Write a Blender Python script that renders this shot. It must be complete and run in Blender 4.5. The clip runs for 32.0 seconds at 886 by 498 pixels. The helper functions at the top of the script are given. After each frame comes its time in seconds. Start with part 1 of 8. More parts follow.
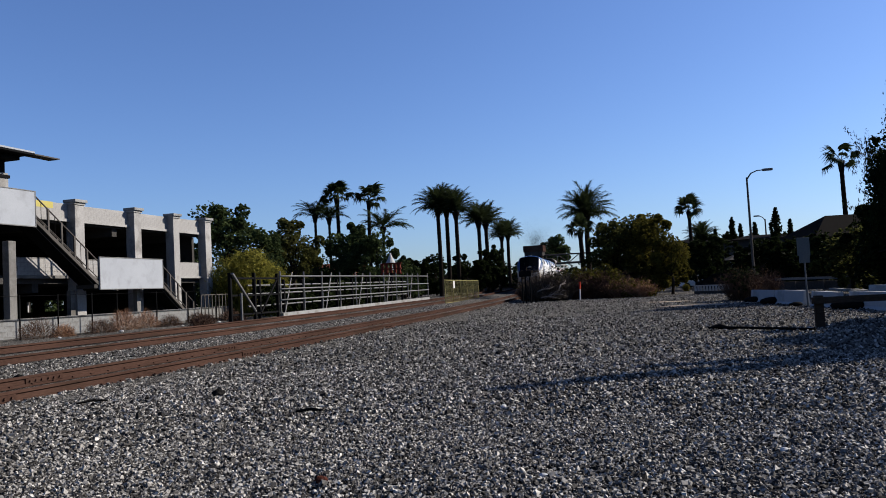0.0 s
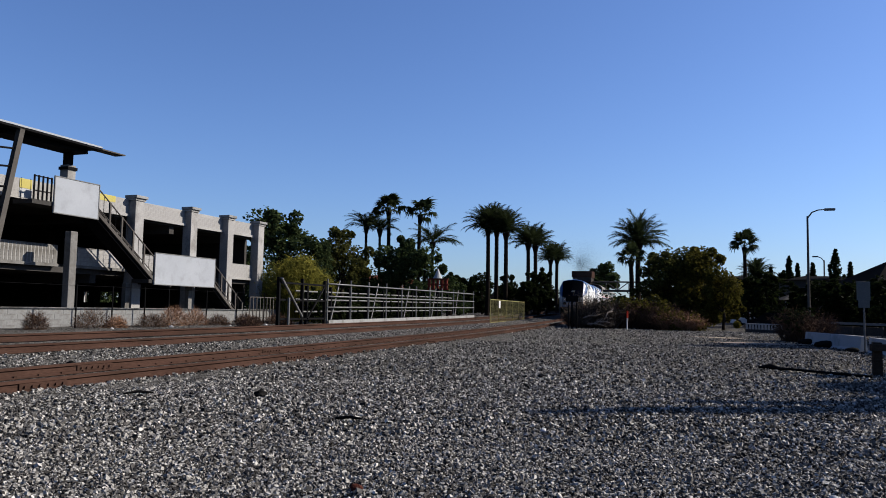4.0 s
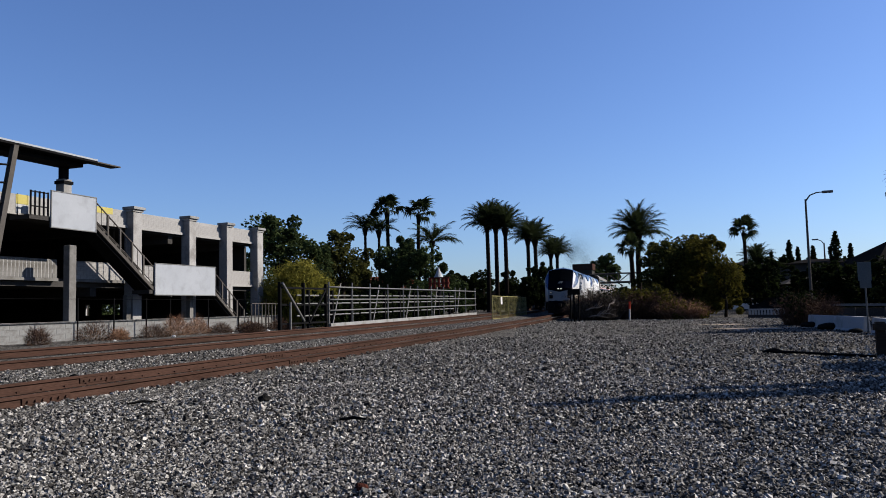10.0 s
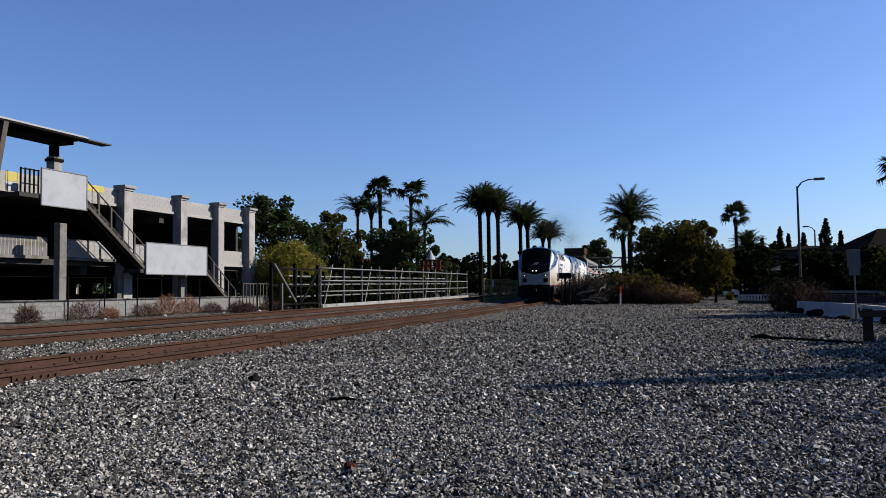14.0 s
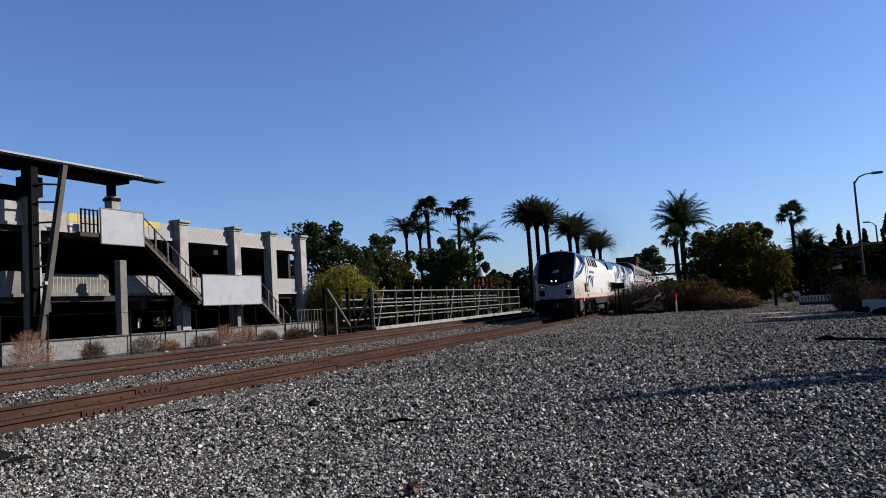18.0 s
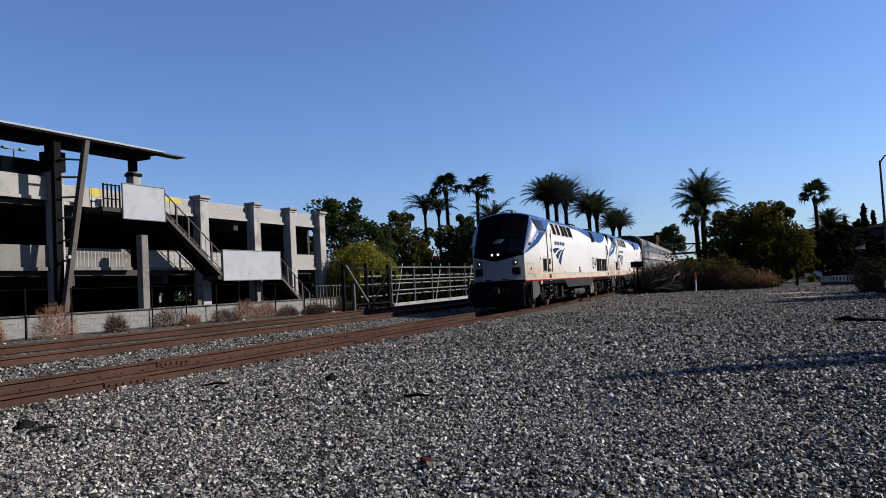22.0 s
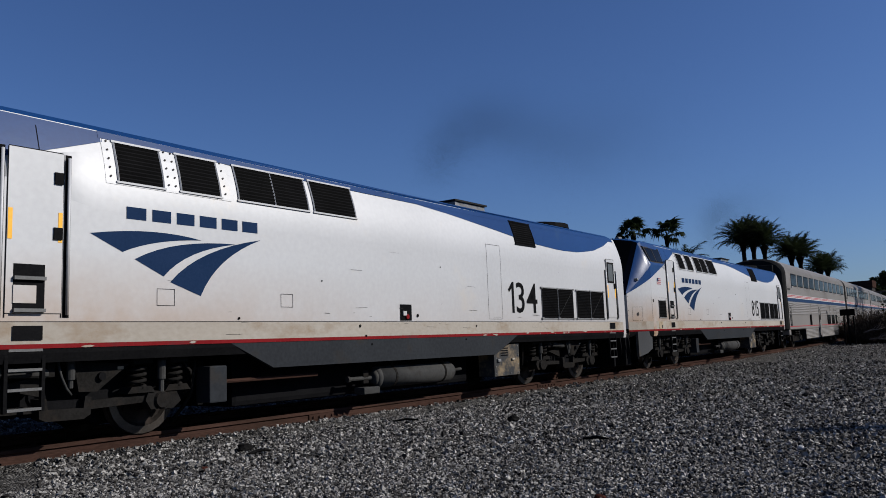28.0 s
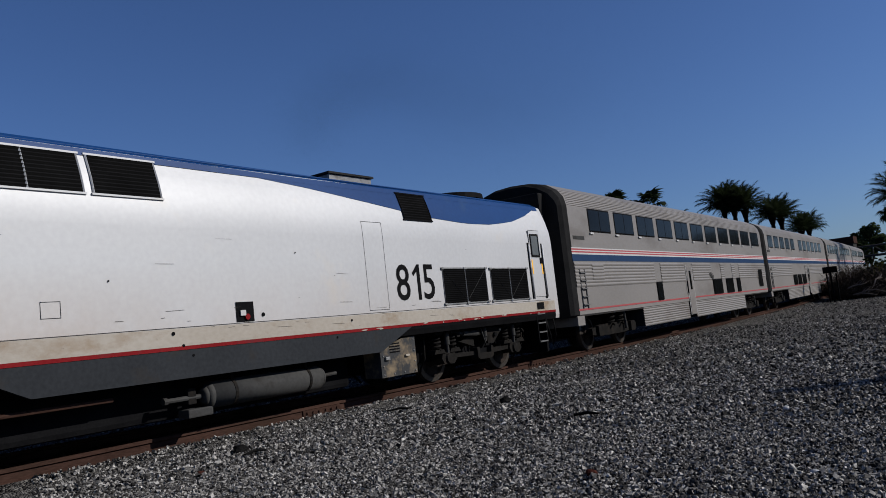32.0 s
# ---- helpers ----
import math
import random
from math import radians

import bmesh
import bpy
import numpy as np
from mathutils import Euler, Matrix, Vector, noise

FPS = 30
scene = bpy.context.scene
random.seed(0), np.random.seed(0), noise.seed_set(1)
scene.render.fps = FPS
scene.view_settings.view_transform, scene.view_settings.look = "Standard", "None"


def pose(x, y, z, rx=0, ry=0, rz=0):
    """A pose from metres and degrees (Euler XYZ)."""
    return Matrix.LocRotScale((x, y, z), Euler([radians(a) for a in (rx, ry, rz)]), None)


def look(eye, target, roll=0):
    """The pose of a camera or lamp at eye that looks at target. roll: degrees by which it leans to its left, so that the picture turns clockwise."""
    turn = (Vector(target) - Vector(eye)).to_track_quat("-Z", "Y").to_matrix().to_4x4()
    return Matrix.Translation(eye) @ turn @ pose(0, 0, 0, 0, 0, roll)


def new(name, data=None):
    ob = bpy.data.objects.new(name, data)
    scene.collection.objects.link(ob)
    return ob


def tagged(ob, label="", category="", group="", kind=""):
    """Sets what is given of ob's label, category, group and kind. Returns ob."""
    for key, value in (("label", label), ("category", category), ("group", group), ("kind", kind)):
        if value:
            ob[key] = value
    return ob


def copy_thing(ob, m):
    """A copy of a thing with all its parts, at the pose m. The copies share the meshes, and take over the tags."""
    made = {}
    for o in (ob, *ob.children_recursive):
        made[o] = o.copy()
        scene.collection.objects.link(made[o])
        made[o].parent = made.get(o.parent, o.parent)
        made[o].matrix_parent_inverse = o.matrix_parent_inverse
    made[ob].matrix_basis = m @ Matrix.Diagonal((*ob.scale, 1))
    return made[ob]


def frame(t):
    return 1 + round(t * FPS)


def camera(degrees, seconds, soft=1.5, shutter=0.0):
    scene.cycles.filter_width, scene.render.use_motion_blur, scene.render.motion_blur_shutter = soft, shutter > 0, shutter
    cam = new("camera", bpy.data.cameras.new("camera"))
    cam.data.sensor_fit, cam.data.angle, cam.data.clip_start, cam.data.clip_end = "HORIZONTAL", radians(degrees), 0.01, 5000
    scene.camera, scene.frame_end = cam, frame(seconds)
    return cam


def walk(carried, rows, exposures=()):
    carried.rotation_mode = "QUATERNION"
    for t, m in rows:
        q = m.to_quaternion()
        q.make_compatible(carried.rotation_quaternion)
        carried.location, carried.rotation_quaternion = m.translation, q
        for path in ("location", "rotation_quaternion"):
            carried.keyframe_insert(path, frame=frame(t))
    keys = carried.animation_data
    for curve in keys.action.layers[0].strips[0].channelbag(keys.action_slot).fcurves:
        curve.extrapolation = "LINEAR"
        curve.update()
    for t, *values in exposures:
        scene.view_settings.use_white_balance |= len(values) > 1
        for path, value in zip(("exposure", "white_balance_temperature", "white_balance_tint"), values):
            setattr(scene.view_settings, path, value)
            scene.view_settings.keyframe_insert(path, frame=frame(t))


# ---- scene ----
EXPOSURES = [(0, 1.12, 6500, 10), (20, 1.12, 6500, 10), (24.4, 1.1, 6450, 10), (25.4, 0.88, 6380, 10), (27.6, 0.24, 6080, 10), (28.1, 0.22, 6080, 10), (29, 0.06, 6080, 10), (30, 0.14, 6080, 10), (31, 0.24, 6080, 10), (32, 0.15, 6080, 10)]

EYE = 1.354
cam = camera(59.47, 32.0, 0.9, 0.0)
walk(cam, [
    (0, pose(-0.025, -0.015, EYE + 0.048, 93.07, 3.11, 15.73)),
    (0.5, pose(-0.026, -0.015, EYE + 0.045, 93.47, 2.37, 15.85)),
    (1, pose(-0.027, -0.013, EYE + 0.043, 95.47, 0.53, 15.34)),
    (1.5, pose(-0.030, -0.014, EYE + 0.041, 95.40, 1.35, 15.29)),
    (2, pose(-0.034, -0.014, EYE + 0.038, 93.66, 0.11, 16.20)),
    (2.5, pose(-0.038, -0.014, EYE + 0.036, 94.29, 0.13, 16.98)),
    (3, pose(-0.043, -0.013, EYE + 0.033, 93.77, 0.82, 18.38)),
    (3.5, pose(-0.046, -0.012, EYE + 0.031, 94.76, 0.33, 18.97)),
    (4, pose(-0.048, -0.009, EYE + 0.029, 94.44, -1.01, 19.04)),
    (4.5, pose(-0.051, -0.006, EYE + 0.026, 93.60, 0.03, 20.04)),
    (6.5, pose(-0.036, 0.017, EYE + 0.008, 93.64, 2.38, 19.45)),
    (7, pose(-0.037, 0.018, EYE + 0.009, 92.96, 2.31, 20.57)),
    (7.5, pose(-0.036, 0.020, EYE + 0.007, 92.94, 3.31, 20.64)),
    (8, pose(-0.037, 0.021, EYE + 0.007, 93.97, 3.02, 20.23)),
    (8.5, pose(-0.036, 0.024, EYE + 0.005, 93.35, 2.08, 19.00)),
    (9, pose(-0.034, 0.027, EYE + 0.003, 93.21, 2.43, 19.78)),
    (9.5, pose(-0.033, 0.030, EYE + 0.002, 94.10, 2.59, 20.61)),
    (10, pose(-0.032, 0.034, EYE - 0.000, 94.36, 1.40, 19.22)),
    (10.5, pose(-0.030, 0.037, EYE - 0.003, 94.76, 1.82, 18.44)),
    (11, pose(-0.030, 0.039, EYE - 0.003, 93.63, 2.85, 18.34)),
    (11.5, pose(-0.028, 0.040, EYE - 0.006, 92.55, 4.12, 17.61)),
    (12, pose(-0.025, 0.038, EYE - 0.007, 92.88, 5.25, 20.12)),
    (12.5, pose(-0.022, 0.035, EYE - 0.006, 93.21, 4.21, 20.94)),
    (13, pose(-0.020, 0.030, EYE - 0.005, 93.04, 3.61, 19.23)),
    (13.5, pose(-0.017, 0.026, EYE - 0.005, 92.26, 2.15, 17.90)),
    (14, pose(-0.016, 0.022, EYE - 0.004, 93.06, 0.76, 18.61)),
    (14.5, pose(-0.017, 0.018, EYE - 0.004, 92.23, 1.57, 21.11)),
    (16.5, pose(0.016, -0.047, EYE + 0.013, 93.19, 2.09, 21.91)),
    (17, pose(0.009, -0.034, EYE + 0.010, 93.67, 1.65, 21.93)),
    (17.5, pose(0.002, -0.023, EYE + 0.006, 93.66, 3.84, 22.07)),
    (18, pose(-0.004, -0.012, EYE + 0.002, 94.51, 3.61, 22.46)),
    (18.5, pose(-0.009, -0.001, EYE - 0.004, 93.77, 2.78, 23.62)),
    (19, pose(-0.006, 0.000, EYE - 0.006, 93.76, 3.12, 25.16)),
    (19.5, pose(0.002, -0.004, EYE - 0.006, 92.85, 3.64, 23.95)),
    (20, pose(0.012, -0.011, EYE - 0.005, 92.60, 4.12, 22.88)),
    (20.5, pose(0.024, -0.021, EYE - 0.004, 93.02, 1.40, 20.58)),
    (21, pose(0.032, -0.028, EYE - 0.002, 92.66, 1.44, 21.82)),
    (21.5, pose(0.038, -0.035, EYE - 0.001, 93.25, 3.03, 23.82)),
    (22, pose(0.043, -0.037, EYE - 0.001, 92.90, 3.10, 23.83)),
    (22.5, pose(0.049, -0.039, EYE - 0.002, 92.95, 2.64, 22.82)),
    (23, pose(0.057, -0.041, EYE - 0.001, 93.14, 2.33, 23.37)),
    (23.5, pose(0.065, -0.042, EYE + 0.001, 94.04, 3.57, 23.82)),
    (24, pose(0.071, -0.043, EYE + 0.006, 94.99, 1.88, 23.21)),
    (24.5, pose(0.073, -0.043, EYE + 0.009, 95.80, 3.64, 22.92)),
    (25, pose(0.074, -0.043, EYE + 0.013, 97.53, 2.45, 27.97)),
    (25.5, pose(0.074, -0.044, EYE + 0.018, 99.75, 0.87, 30.53)),
    (27.5, pose(0.342, -0.378, EYE - 0.041, 96.80, 1.57, 39.22)),
    (28, pose(0.347, -0.399, EYE - 0.042, 96.88, 2.13, 37.48)),
    (28.5, pose(0.356, -0.414, EYE - 0.041, 96.81, 4.05, 35.45)),
    (29, pose(0.369, -0.420, EYE - 0.039, 96.93, 4.70, 35.85)),
    (29.5, pose(0.386, -0.428, EYE - 0.034, 96.29, 4.10, 35.81)),
    (30, pose(0.404, -0.423, EYE - 0.029, 96.15, 3.93, 36.17)),
    (30.5, pose(0.420, -0.414, EYE - 0.022, 96.09, 5.47, 36.14)),
    (31, pose(0.430, -0.409, EYE - 0.017, 95.79, 4.85, 36.43)),
    (31.5, pose(0.435, -0.407, EYE - 0.016, 95.87, 5.10, 35.39)),
    (32, pose(0.437, -0.408, EYE - 0.015, 95.75, 6.27, 36.84)),
], exposures=EXPOSURES)

# ---- light ----
SUN_AZ, SUN_EL = 59.0, 32.0          # degrees from +y towards +x, and above the horizon
sd = Vector((math.sin(radians(SUN_AZ)) * math.cos(radians(SUN_EL)), math.cos(radians(SUN_AZ)) * math.cos(radians(SUN_EL)), math.sin(radians(SUN_EL))))
world = bpy.data.worlds.new("sky")
scene.world = world
world.use_nodes = True
wn = world.node_tree
wn.nodes.clear()
sky = wn.nodes.new("ShaderNodeTexSky")
sky.sky_type, sky.sun_disc = "NISHITA", False
sky.sun_elevation, sky.sun_rotation = radians(SUN_EL), radians(SUN_AZ)
sky.air_density, sky.dust_density, sky.ozone_density = 1.0, 0.6, 2.2
bgn = wn.nodes.new("ShaderNodeBackground")
bgn.inputs["Strength"].default_value = 0.055
won = wn.nodes.new("ShaderNodeOutputWorld")
tint = wn.nodes.new("ShaderNodeMix")
tint.data_type, tint.blend_type = "RGBA", "MULTIPLY"
tint.inputs[0].default_value = 1.0
tint.inputs[7].default_value = (0.655, 0.82, 1.19, 1)
wn.links.new(sky.outputs[0], tint.inputs[6])
wn.links.new(tint.outputs[2], bgn.inputs[0])
wn.links.new(bgn.outputs[0], won.inputs[0])
sun_data = bpy.data.lights.new("sun", "SUN")
sun_data.energy, sun_data.angle, sun_data.color = 5.0, radians(0.53), (1.0, 0.92, 0.82)
sun = new("sun", sun_data)
sun.matrix_world = look(sd * 100, (0, 0, 0))

# ---- small tools ----
def link(nt, a, b):
    nt.links.new(a, b)


def surf(name, a, b, scale=3.0, fine=40.0, rough=0.7, metal=0.0, bump=0.2, bump_scale=60.0, dirt=None, dirt_at=0.62, dirt_scale=1.2, spec=0.01, per_object=0.0, stretch=(1, 1, 1), leafy=0.0):
    """A worn surface: two base colours mixed at a coarse and a fine scale, stains, and fine relief."""
    m = bpy.data.materials.new(name)
    m.use_nodes = True
    nt = m.node_tree
    p = nt.nodes["Principled BSDF"]
    tc = nt.nodes.new("ShaderNodeTexCoord")
    mp = nt.nodes.new("ShaderNodeMapping")
    mp.inputs["Scale"].default_value = stretch
    link(nt, tc.outputs["Object"], mp.inputs[0])
    n1 = nt.nodes.new("ShaderNodeTexNoise")
    n1.inputs["Scale"].default_value, n1.inputs["Detail"].default_value = scale, 4
    n2 = nt.nodes.new("ShaderNodeTexNoise")
    n2.inputs["Scale"].default_value, n2.inputs["Detail"].default_value = fine, 3
    for n in (n1, n2):
        link(nt, mp.outputs[0], n.inputs["Vector"])
    add = nt.nodes.new("ShaderNodeMath")
    add.operation = "ADD"
    link(nt, n1.outputs[0], add.inputs[0])
    link(nt, n2.outputs[0], add.inputs[1])
    mr = nt.nodes.new("ShaderNodeMapRange")
    mr.inputs[1].default_value, mr.inputs[2].default_value = 0.7, 1.3
    link(nt, add.outputs[0], mr.inputs[0])
    mix = nt.nodes.new("ShaderNodeMix")
    mix.data_type = "RGBA"
    mix.inputs[6].default_value, mix.inputs[7].default_value = (*a, 1), (*b, 1)
    link(nt, mr.outputs[0], mix.inputs[0])
    out = mix.outputs[2]
    if dirt:
        n3 = nt.nodes.new("ShaderNodeTexNoise")
        n3.inputs["Scale"].default_value, n3.inputs["Detail"].default_value, n3.inputs["Roughness"].default_value = dirt_scale, 8, 0.65
        link(nt, mp.outputs[0], n3.inputs["Vector"])
        r3 = nt.nodes.new("ShaderNodeMapRange")
        r3.inputs[1].default_value, r3.inputs[2].default_value = dirt_at - 0.08, dirt_at + 0.1
        link(nt, n3.outputs[0], r3.inputs[0])
        mx = nt.nodes.new("ShaderNodeMix")
        mx.data_type = "RGBA"
        mx.inputs[7].default_value = (*dirt, 1)
        link(nt, r3.outputs[0], mx.inputs[0])
        link(nt, out, mx.inputs[6])
        out = mx.outputs[2]
    if per_object:
        oi = nt.nodes.new("ShaderNodeObjectInfo")
        geo = nt.nodes.new("ShaderNodeNewGeometry")
        sm = nt.nodes.new("ShaderNodeMath")
        sm.operation = "ADD"
        link(nt, oi.outputs["Random"], sm.inputs[0])
        link(nt, geo.outputs["Random Per Island"], sm.inputs[1])
        fr = nt.nodes.new("ShaderNodeMath")
        fr.operation = "FRACT"
        link(nt, sm.outputs[0], fr.inputs[0])
        vr = nt.nodes.new("ShaderNodeMapRange")
        vr.inputs[3].default_value, vr.inputs[4].default_value = 1 - per_object, 1 + per_object
        link(nt, fr.outputs[0], vr.inputs[0])
        hs = nt.nodes.new("ShaderNodeHueSaturation")
        link(nt, vr.outputs[0], hs.inputs["Value"])
        link(nt, out, hs.inputs["Color"])
        out = hs.outputs[0]
    link(nt, out, p.inputs["Base Color"])
    p.inputs["Roughness"].default_value, p.inputs["Metallic"].default_value = rough, metal
    p.inputs["Specular IOR Level"].default_value = spec
    if leafy:
        tr = nt.nodes.new("ShaderNodeBsdfTranslucent")
        link(nt, out, tr.inputs[0])
        ms = nt.nodes.new("ShaderNodeMixShader")
        ms.inputs[0].default_value = leafy
        link(nt, p.outputs[0], ms.inputs[1])
        link(nt, tr.outputs[0], ms.inputs[2])
        link(nt, ms.outputs[0], nt.nodes["Material Output"].inputs[0])
    if bump:
        nb = nt.nodes.new("ShaderNodeTexNoise")
        nb.inputs["Scale"].default_value, nb.inputs["Detail"].default_value = bump_scale, 4
        link(nt, mp.outputs[0], nb.inputs["Vector"])
        bp = nt.nodes.new("ShaderNodeBump")
        bp.inputs["Strength"].default_value, bp.inputs["Distance"].default_value = bump, 0.02
        link(nt, nb.outputs[0], bp.inputs["Height"])
        link(nt, bp.outputs[0], p.inputs["Normal"])
    return m


def glow(name, colour, strength):
    m = bpy.data.materials.new(name)
    m.use_nodes = True
    p = m.node_tree.nodes["Principled BSDF"]
    p.inputs["Base Color"].default_value = (*colour, 1)
    p.inputs["Emission Color"].default_value = (*colour, 1)
    p.inputs["Emission Strength"].default_value = strength
    return m


def thing(name, label="", category="", group="", kind="", at=(0, 0, 0), rz=0):
    ob = new(name)
    ob.empty_display_size = 0.2
    ob.matrix_world = pose(*at, 0, 0, rz)
    return tagged(ob, label, category, group, kind)


def part(name, bm, material, parent=None, label="", smooth=False):
    me = bpy.data.meshes.new(name)
    bm.to_mesh(me)
    bm.free()
    me.materials.append(material)
    if smooth:
        me.shade_smooth()
    ob = new(name, me)
    if parent is not None:
        ob.parent = parent
    if label:
        ob["label"] = label
    return ob


def again(name, mesh, parent, m):
    """One more piece on a mesh that others use too."""
    ob = new(name, mesh)
    ob.parent = parent
    ob.matrix_basis = m
    return ob


def box(bm, x0, x1, y0, y1, z0, z1, m=None):
    vs = [bm.verts.new(m @ Vector(c) if m else c) for c in ((x0, y0, z0), (x1, y0, z0), (x1, y1, z0), (x0, y1, z0), (x0, y0, z1), (x1, y0, z1), (x1, y1, z1), (x0, y1, z1))]
    for f in ((3, 2, 1, 0), (4, 5, 6, 7), (0, 1, 5, 4), (1, 2, 6, 5), (2, 3, 7, 6), (3, 0, 4, 7)):
        bm.faces.new([vs[i] for i in f])
    return bm


def boxed(*a, bevel=0.0, m=None):
    bm = box(bmesh.new(), *a, m=m)
    if bevel:
        bmesh.ops.bevel(bm, geom=list(bm.edges), offset=bevel, segments=2, affect="EDGES", profile=0.6)
    return bm


def tube(bm, a, b, r0, r1=None, n=8, cap=True):
    a, b = Vector(a), Vector(b)
    r1 = r0 if r1 is None else r1
    q = (b - a).to_track_quat("Z", "Y")
    rings = []
    for c, r in ((a, r0), (b, r1)):
        rings.append([bm.verts.new(c + q @ Vector((r * math.cos(2 * math.pi * i / n), r * math.sin(2 * math.pi * i / n), 0))) for i in range(n)])
    for i in range(n):
        bm.faces.new((rings[0][i], rings[0][(i + 1) % n], rings[1][(i + 1) % n], rings[1][i]))
    if cap:
        bm.faces.new(rings[0][::-1])
        bm.faces.new(rings[1])
    return bm


def tubed(*a, **k):
    return tube(bmesh.new(), *a, **k)


def sweep(bm, points, radii, n=8):
    """A round limb through the points, with a radius at each."""
    rings = []
    pts = [Vector(p) for p in points]
    for i, (p, r) in enumerate(zip(pts, radii)):
        d = pts[min(i + 1, len(pts) - 1)] - pts[max(i - 1, 0)]
        q = d.to_track_quat("Z", "Y")
        rings.append([bm.verts.new(p + q @ Vector((r * math.cos(2 * math.pi * k / n), r * math.sin(2 * math.pi * k / n), 0))) for k in range(n)])
    for a, b in zip(rings, rings[1:]):
        for k in range(n):
            bm.faces.new((a[k], a[(k + 1) % n], b[(k + 1) % n], b[k]))
    bm.faces.new(rings[0][::-1])
    bm.faces.new(rings[-1])
    return bm


def prism(bm, outline, y0, y1, axis="y"):
    """An outline of (x, z) pushed from y0 to y1; axis x: an outline of (y, z) pushed along x."""
    put = (lambda u, w, v: (u, v, w)) if axis == "y" else (lambda u, w, v: (v, u, w))
    lo = [bm.verts.new(put(u, w, y0)) for u, w in outline]
    hi = [bm.verts.new(put(u, w, y1)) for u, w in outline]
    n = len(outline)
    for i in range(n):
        bm.faces.new((lo[i], lo[(i + 1) % n], hi[(i + 1) % n], hi[i]))
    bm.faces.new(lo[::-1])
    bm.faces.new(hi)
    bmesh.ops.recalc_face_normals(bm, faces=bm.faces)
    return bm


def span(a, b, n):
    return [a + (b - a) * i / n for i in range(n + 1)]


def plate(points, x=1.504, thick=0.004):
    """A flat painted shape on the side, from (y, z) corners."""
    bm = bmesh.new()
    bm.faces.new([bm.verts.new((x, y, z)) for y, z in points])
    bmesh.ops.recalc_face_normals(bm, faces=bm.faces)
    if bm.faces[0].normal.x < 0:
        bmesh.ops.reverse_faces(bm, faces=bm.faces)
    bmesh.ops.triangulate(bm, faces=bm.faces)
    return bm


def rect(y0, y1, z0, z1):
    return ((y0, z0), (y1, z0), (y1, z1), (y0, z1))

# ---- materials ----


def ramp_node(nt, stops):
    r = nt.nodes.new("ShaderNodeValToRGB")
    els = r.color_ramp.elements
    els[0].position, els[0].color = stops[0][0], (*stops[0][1], 1)
    els[1].position, els[1].color = stops[-1][0], (*stops[-1][1], 1)
    for at, c in stops[1:-1]:
        els.new(at).color = (*c, 1)
    return r


STONE_GREYS = ((0.0, (0.010, 0.0095, 0.009)), (0.3, (0.042, 0.0398, 0.0374)), (0.66, (0.130, 0.124, 0.116)), (0.92, (0.26, 0.25, 0.233)), (1.0, (0.32, 0.309, 0.288)))


def gravel_material():
    """Crushed stone seen from afar: cells of two sizes, each a stone with its own grey and height."""
    m = bpy.data.materials.new("gravel")
    m.use_nodes = True
    nt = m.node_tree
    p = nt.nodes["Principled BSDF"]
    tc = nt.nodes.new("ShaderNodeTexCoord")
    cols, seps, dists = [], [], []
    for sc in (32, 11):
        vo = nt.nodes.new("ShaderNodeTexVoronoi")
        vo.inputs["Scale"].default_value, vo.inputs["Randomness"].default_value = sc, 1
        link(nt, tc.outputs["Object"], vo.inputs["Vector"])
        sep = nt.nodes.new("ShaderNodeSeparateColor")
        link(nt, vo.outputs["Color"], sep.inputs[0])
        # greys scaled down to paint the shade in gaps between stones
        ramp = ramp_node(nt, [(a, tuple(0.72 * q for q in c)) for a, c in STONE_GREYS])
        link(nt, sep.outputs[0], ramp.inputs[0])
        cols.append(ramp.outputs[0])
        seps.append(sep)
        dists.append(vo.outputs["Distance"])
    two = nt.nodes.new("ShaderNodeMix")
    two.data_type = "RGBA"
    two.inputs[0].default_value = 0.45
    link(nt, cols[0], two.inputs[6])
    link(nt, cols[1], two.inputs[7])
    n1 = nt.nodes.new("ShaderNodeTexNoise")
    n1.inputs["Scale"].default_value, n1.inputs["Detail"].default_value = 0.5, 8
    link(nt, tc.outputs["Object"], n1.inputs["Vector"])
    mx = nt.nodes.new("ShaderNodeMix")
    mx.data_type, mx.blend_type = "RGBA", "MULTIPLY"
    r1 = nt.nodes.new("ShaderNodeMapRange")
    r1.inputs[1].default_value, r1.inputs[2].default_value, r1.inputs[3].default_value, r1.inputs[4].default_value = 0.3, 0.7, 0.85, 1.2
    link(nt, n1.outputs[0], r1.inputs[0])
    mx.inputs[0].default_value = 1.0
    link(nt, two.outputs[2], mx.inputs[6])
    link(nt, r1.outputs[0], mx.inputs[7])
    link(nt, mx.outputs[2], p.inputs["Base Color"])
    p.inputs["Roughness"].default_value, p.inputs["Specular IOR Level"].default_value = 0.95, 0.0
    ht = nt.nodes.new("ShaderNodeMath")
    ht.operation = "SUBTRACT"
    link(nt, seps[0].outputs[1], ht.inputs[0])
    link(nt, dists[0], ht.inputs[1])
    bp = nt.nodes.new("ShaderNodeBump")
    bp.inputs["Strength"].default_value, bp.inputs["Distance"].default_value = 1.0, 0.05
    link(nt, ht.outputs[0], bp.inputs["Height"])
    link(nt, bp.outputs[0], p.inputs["Normal"])
    return m


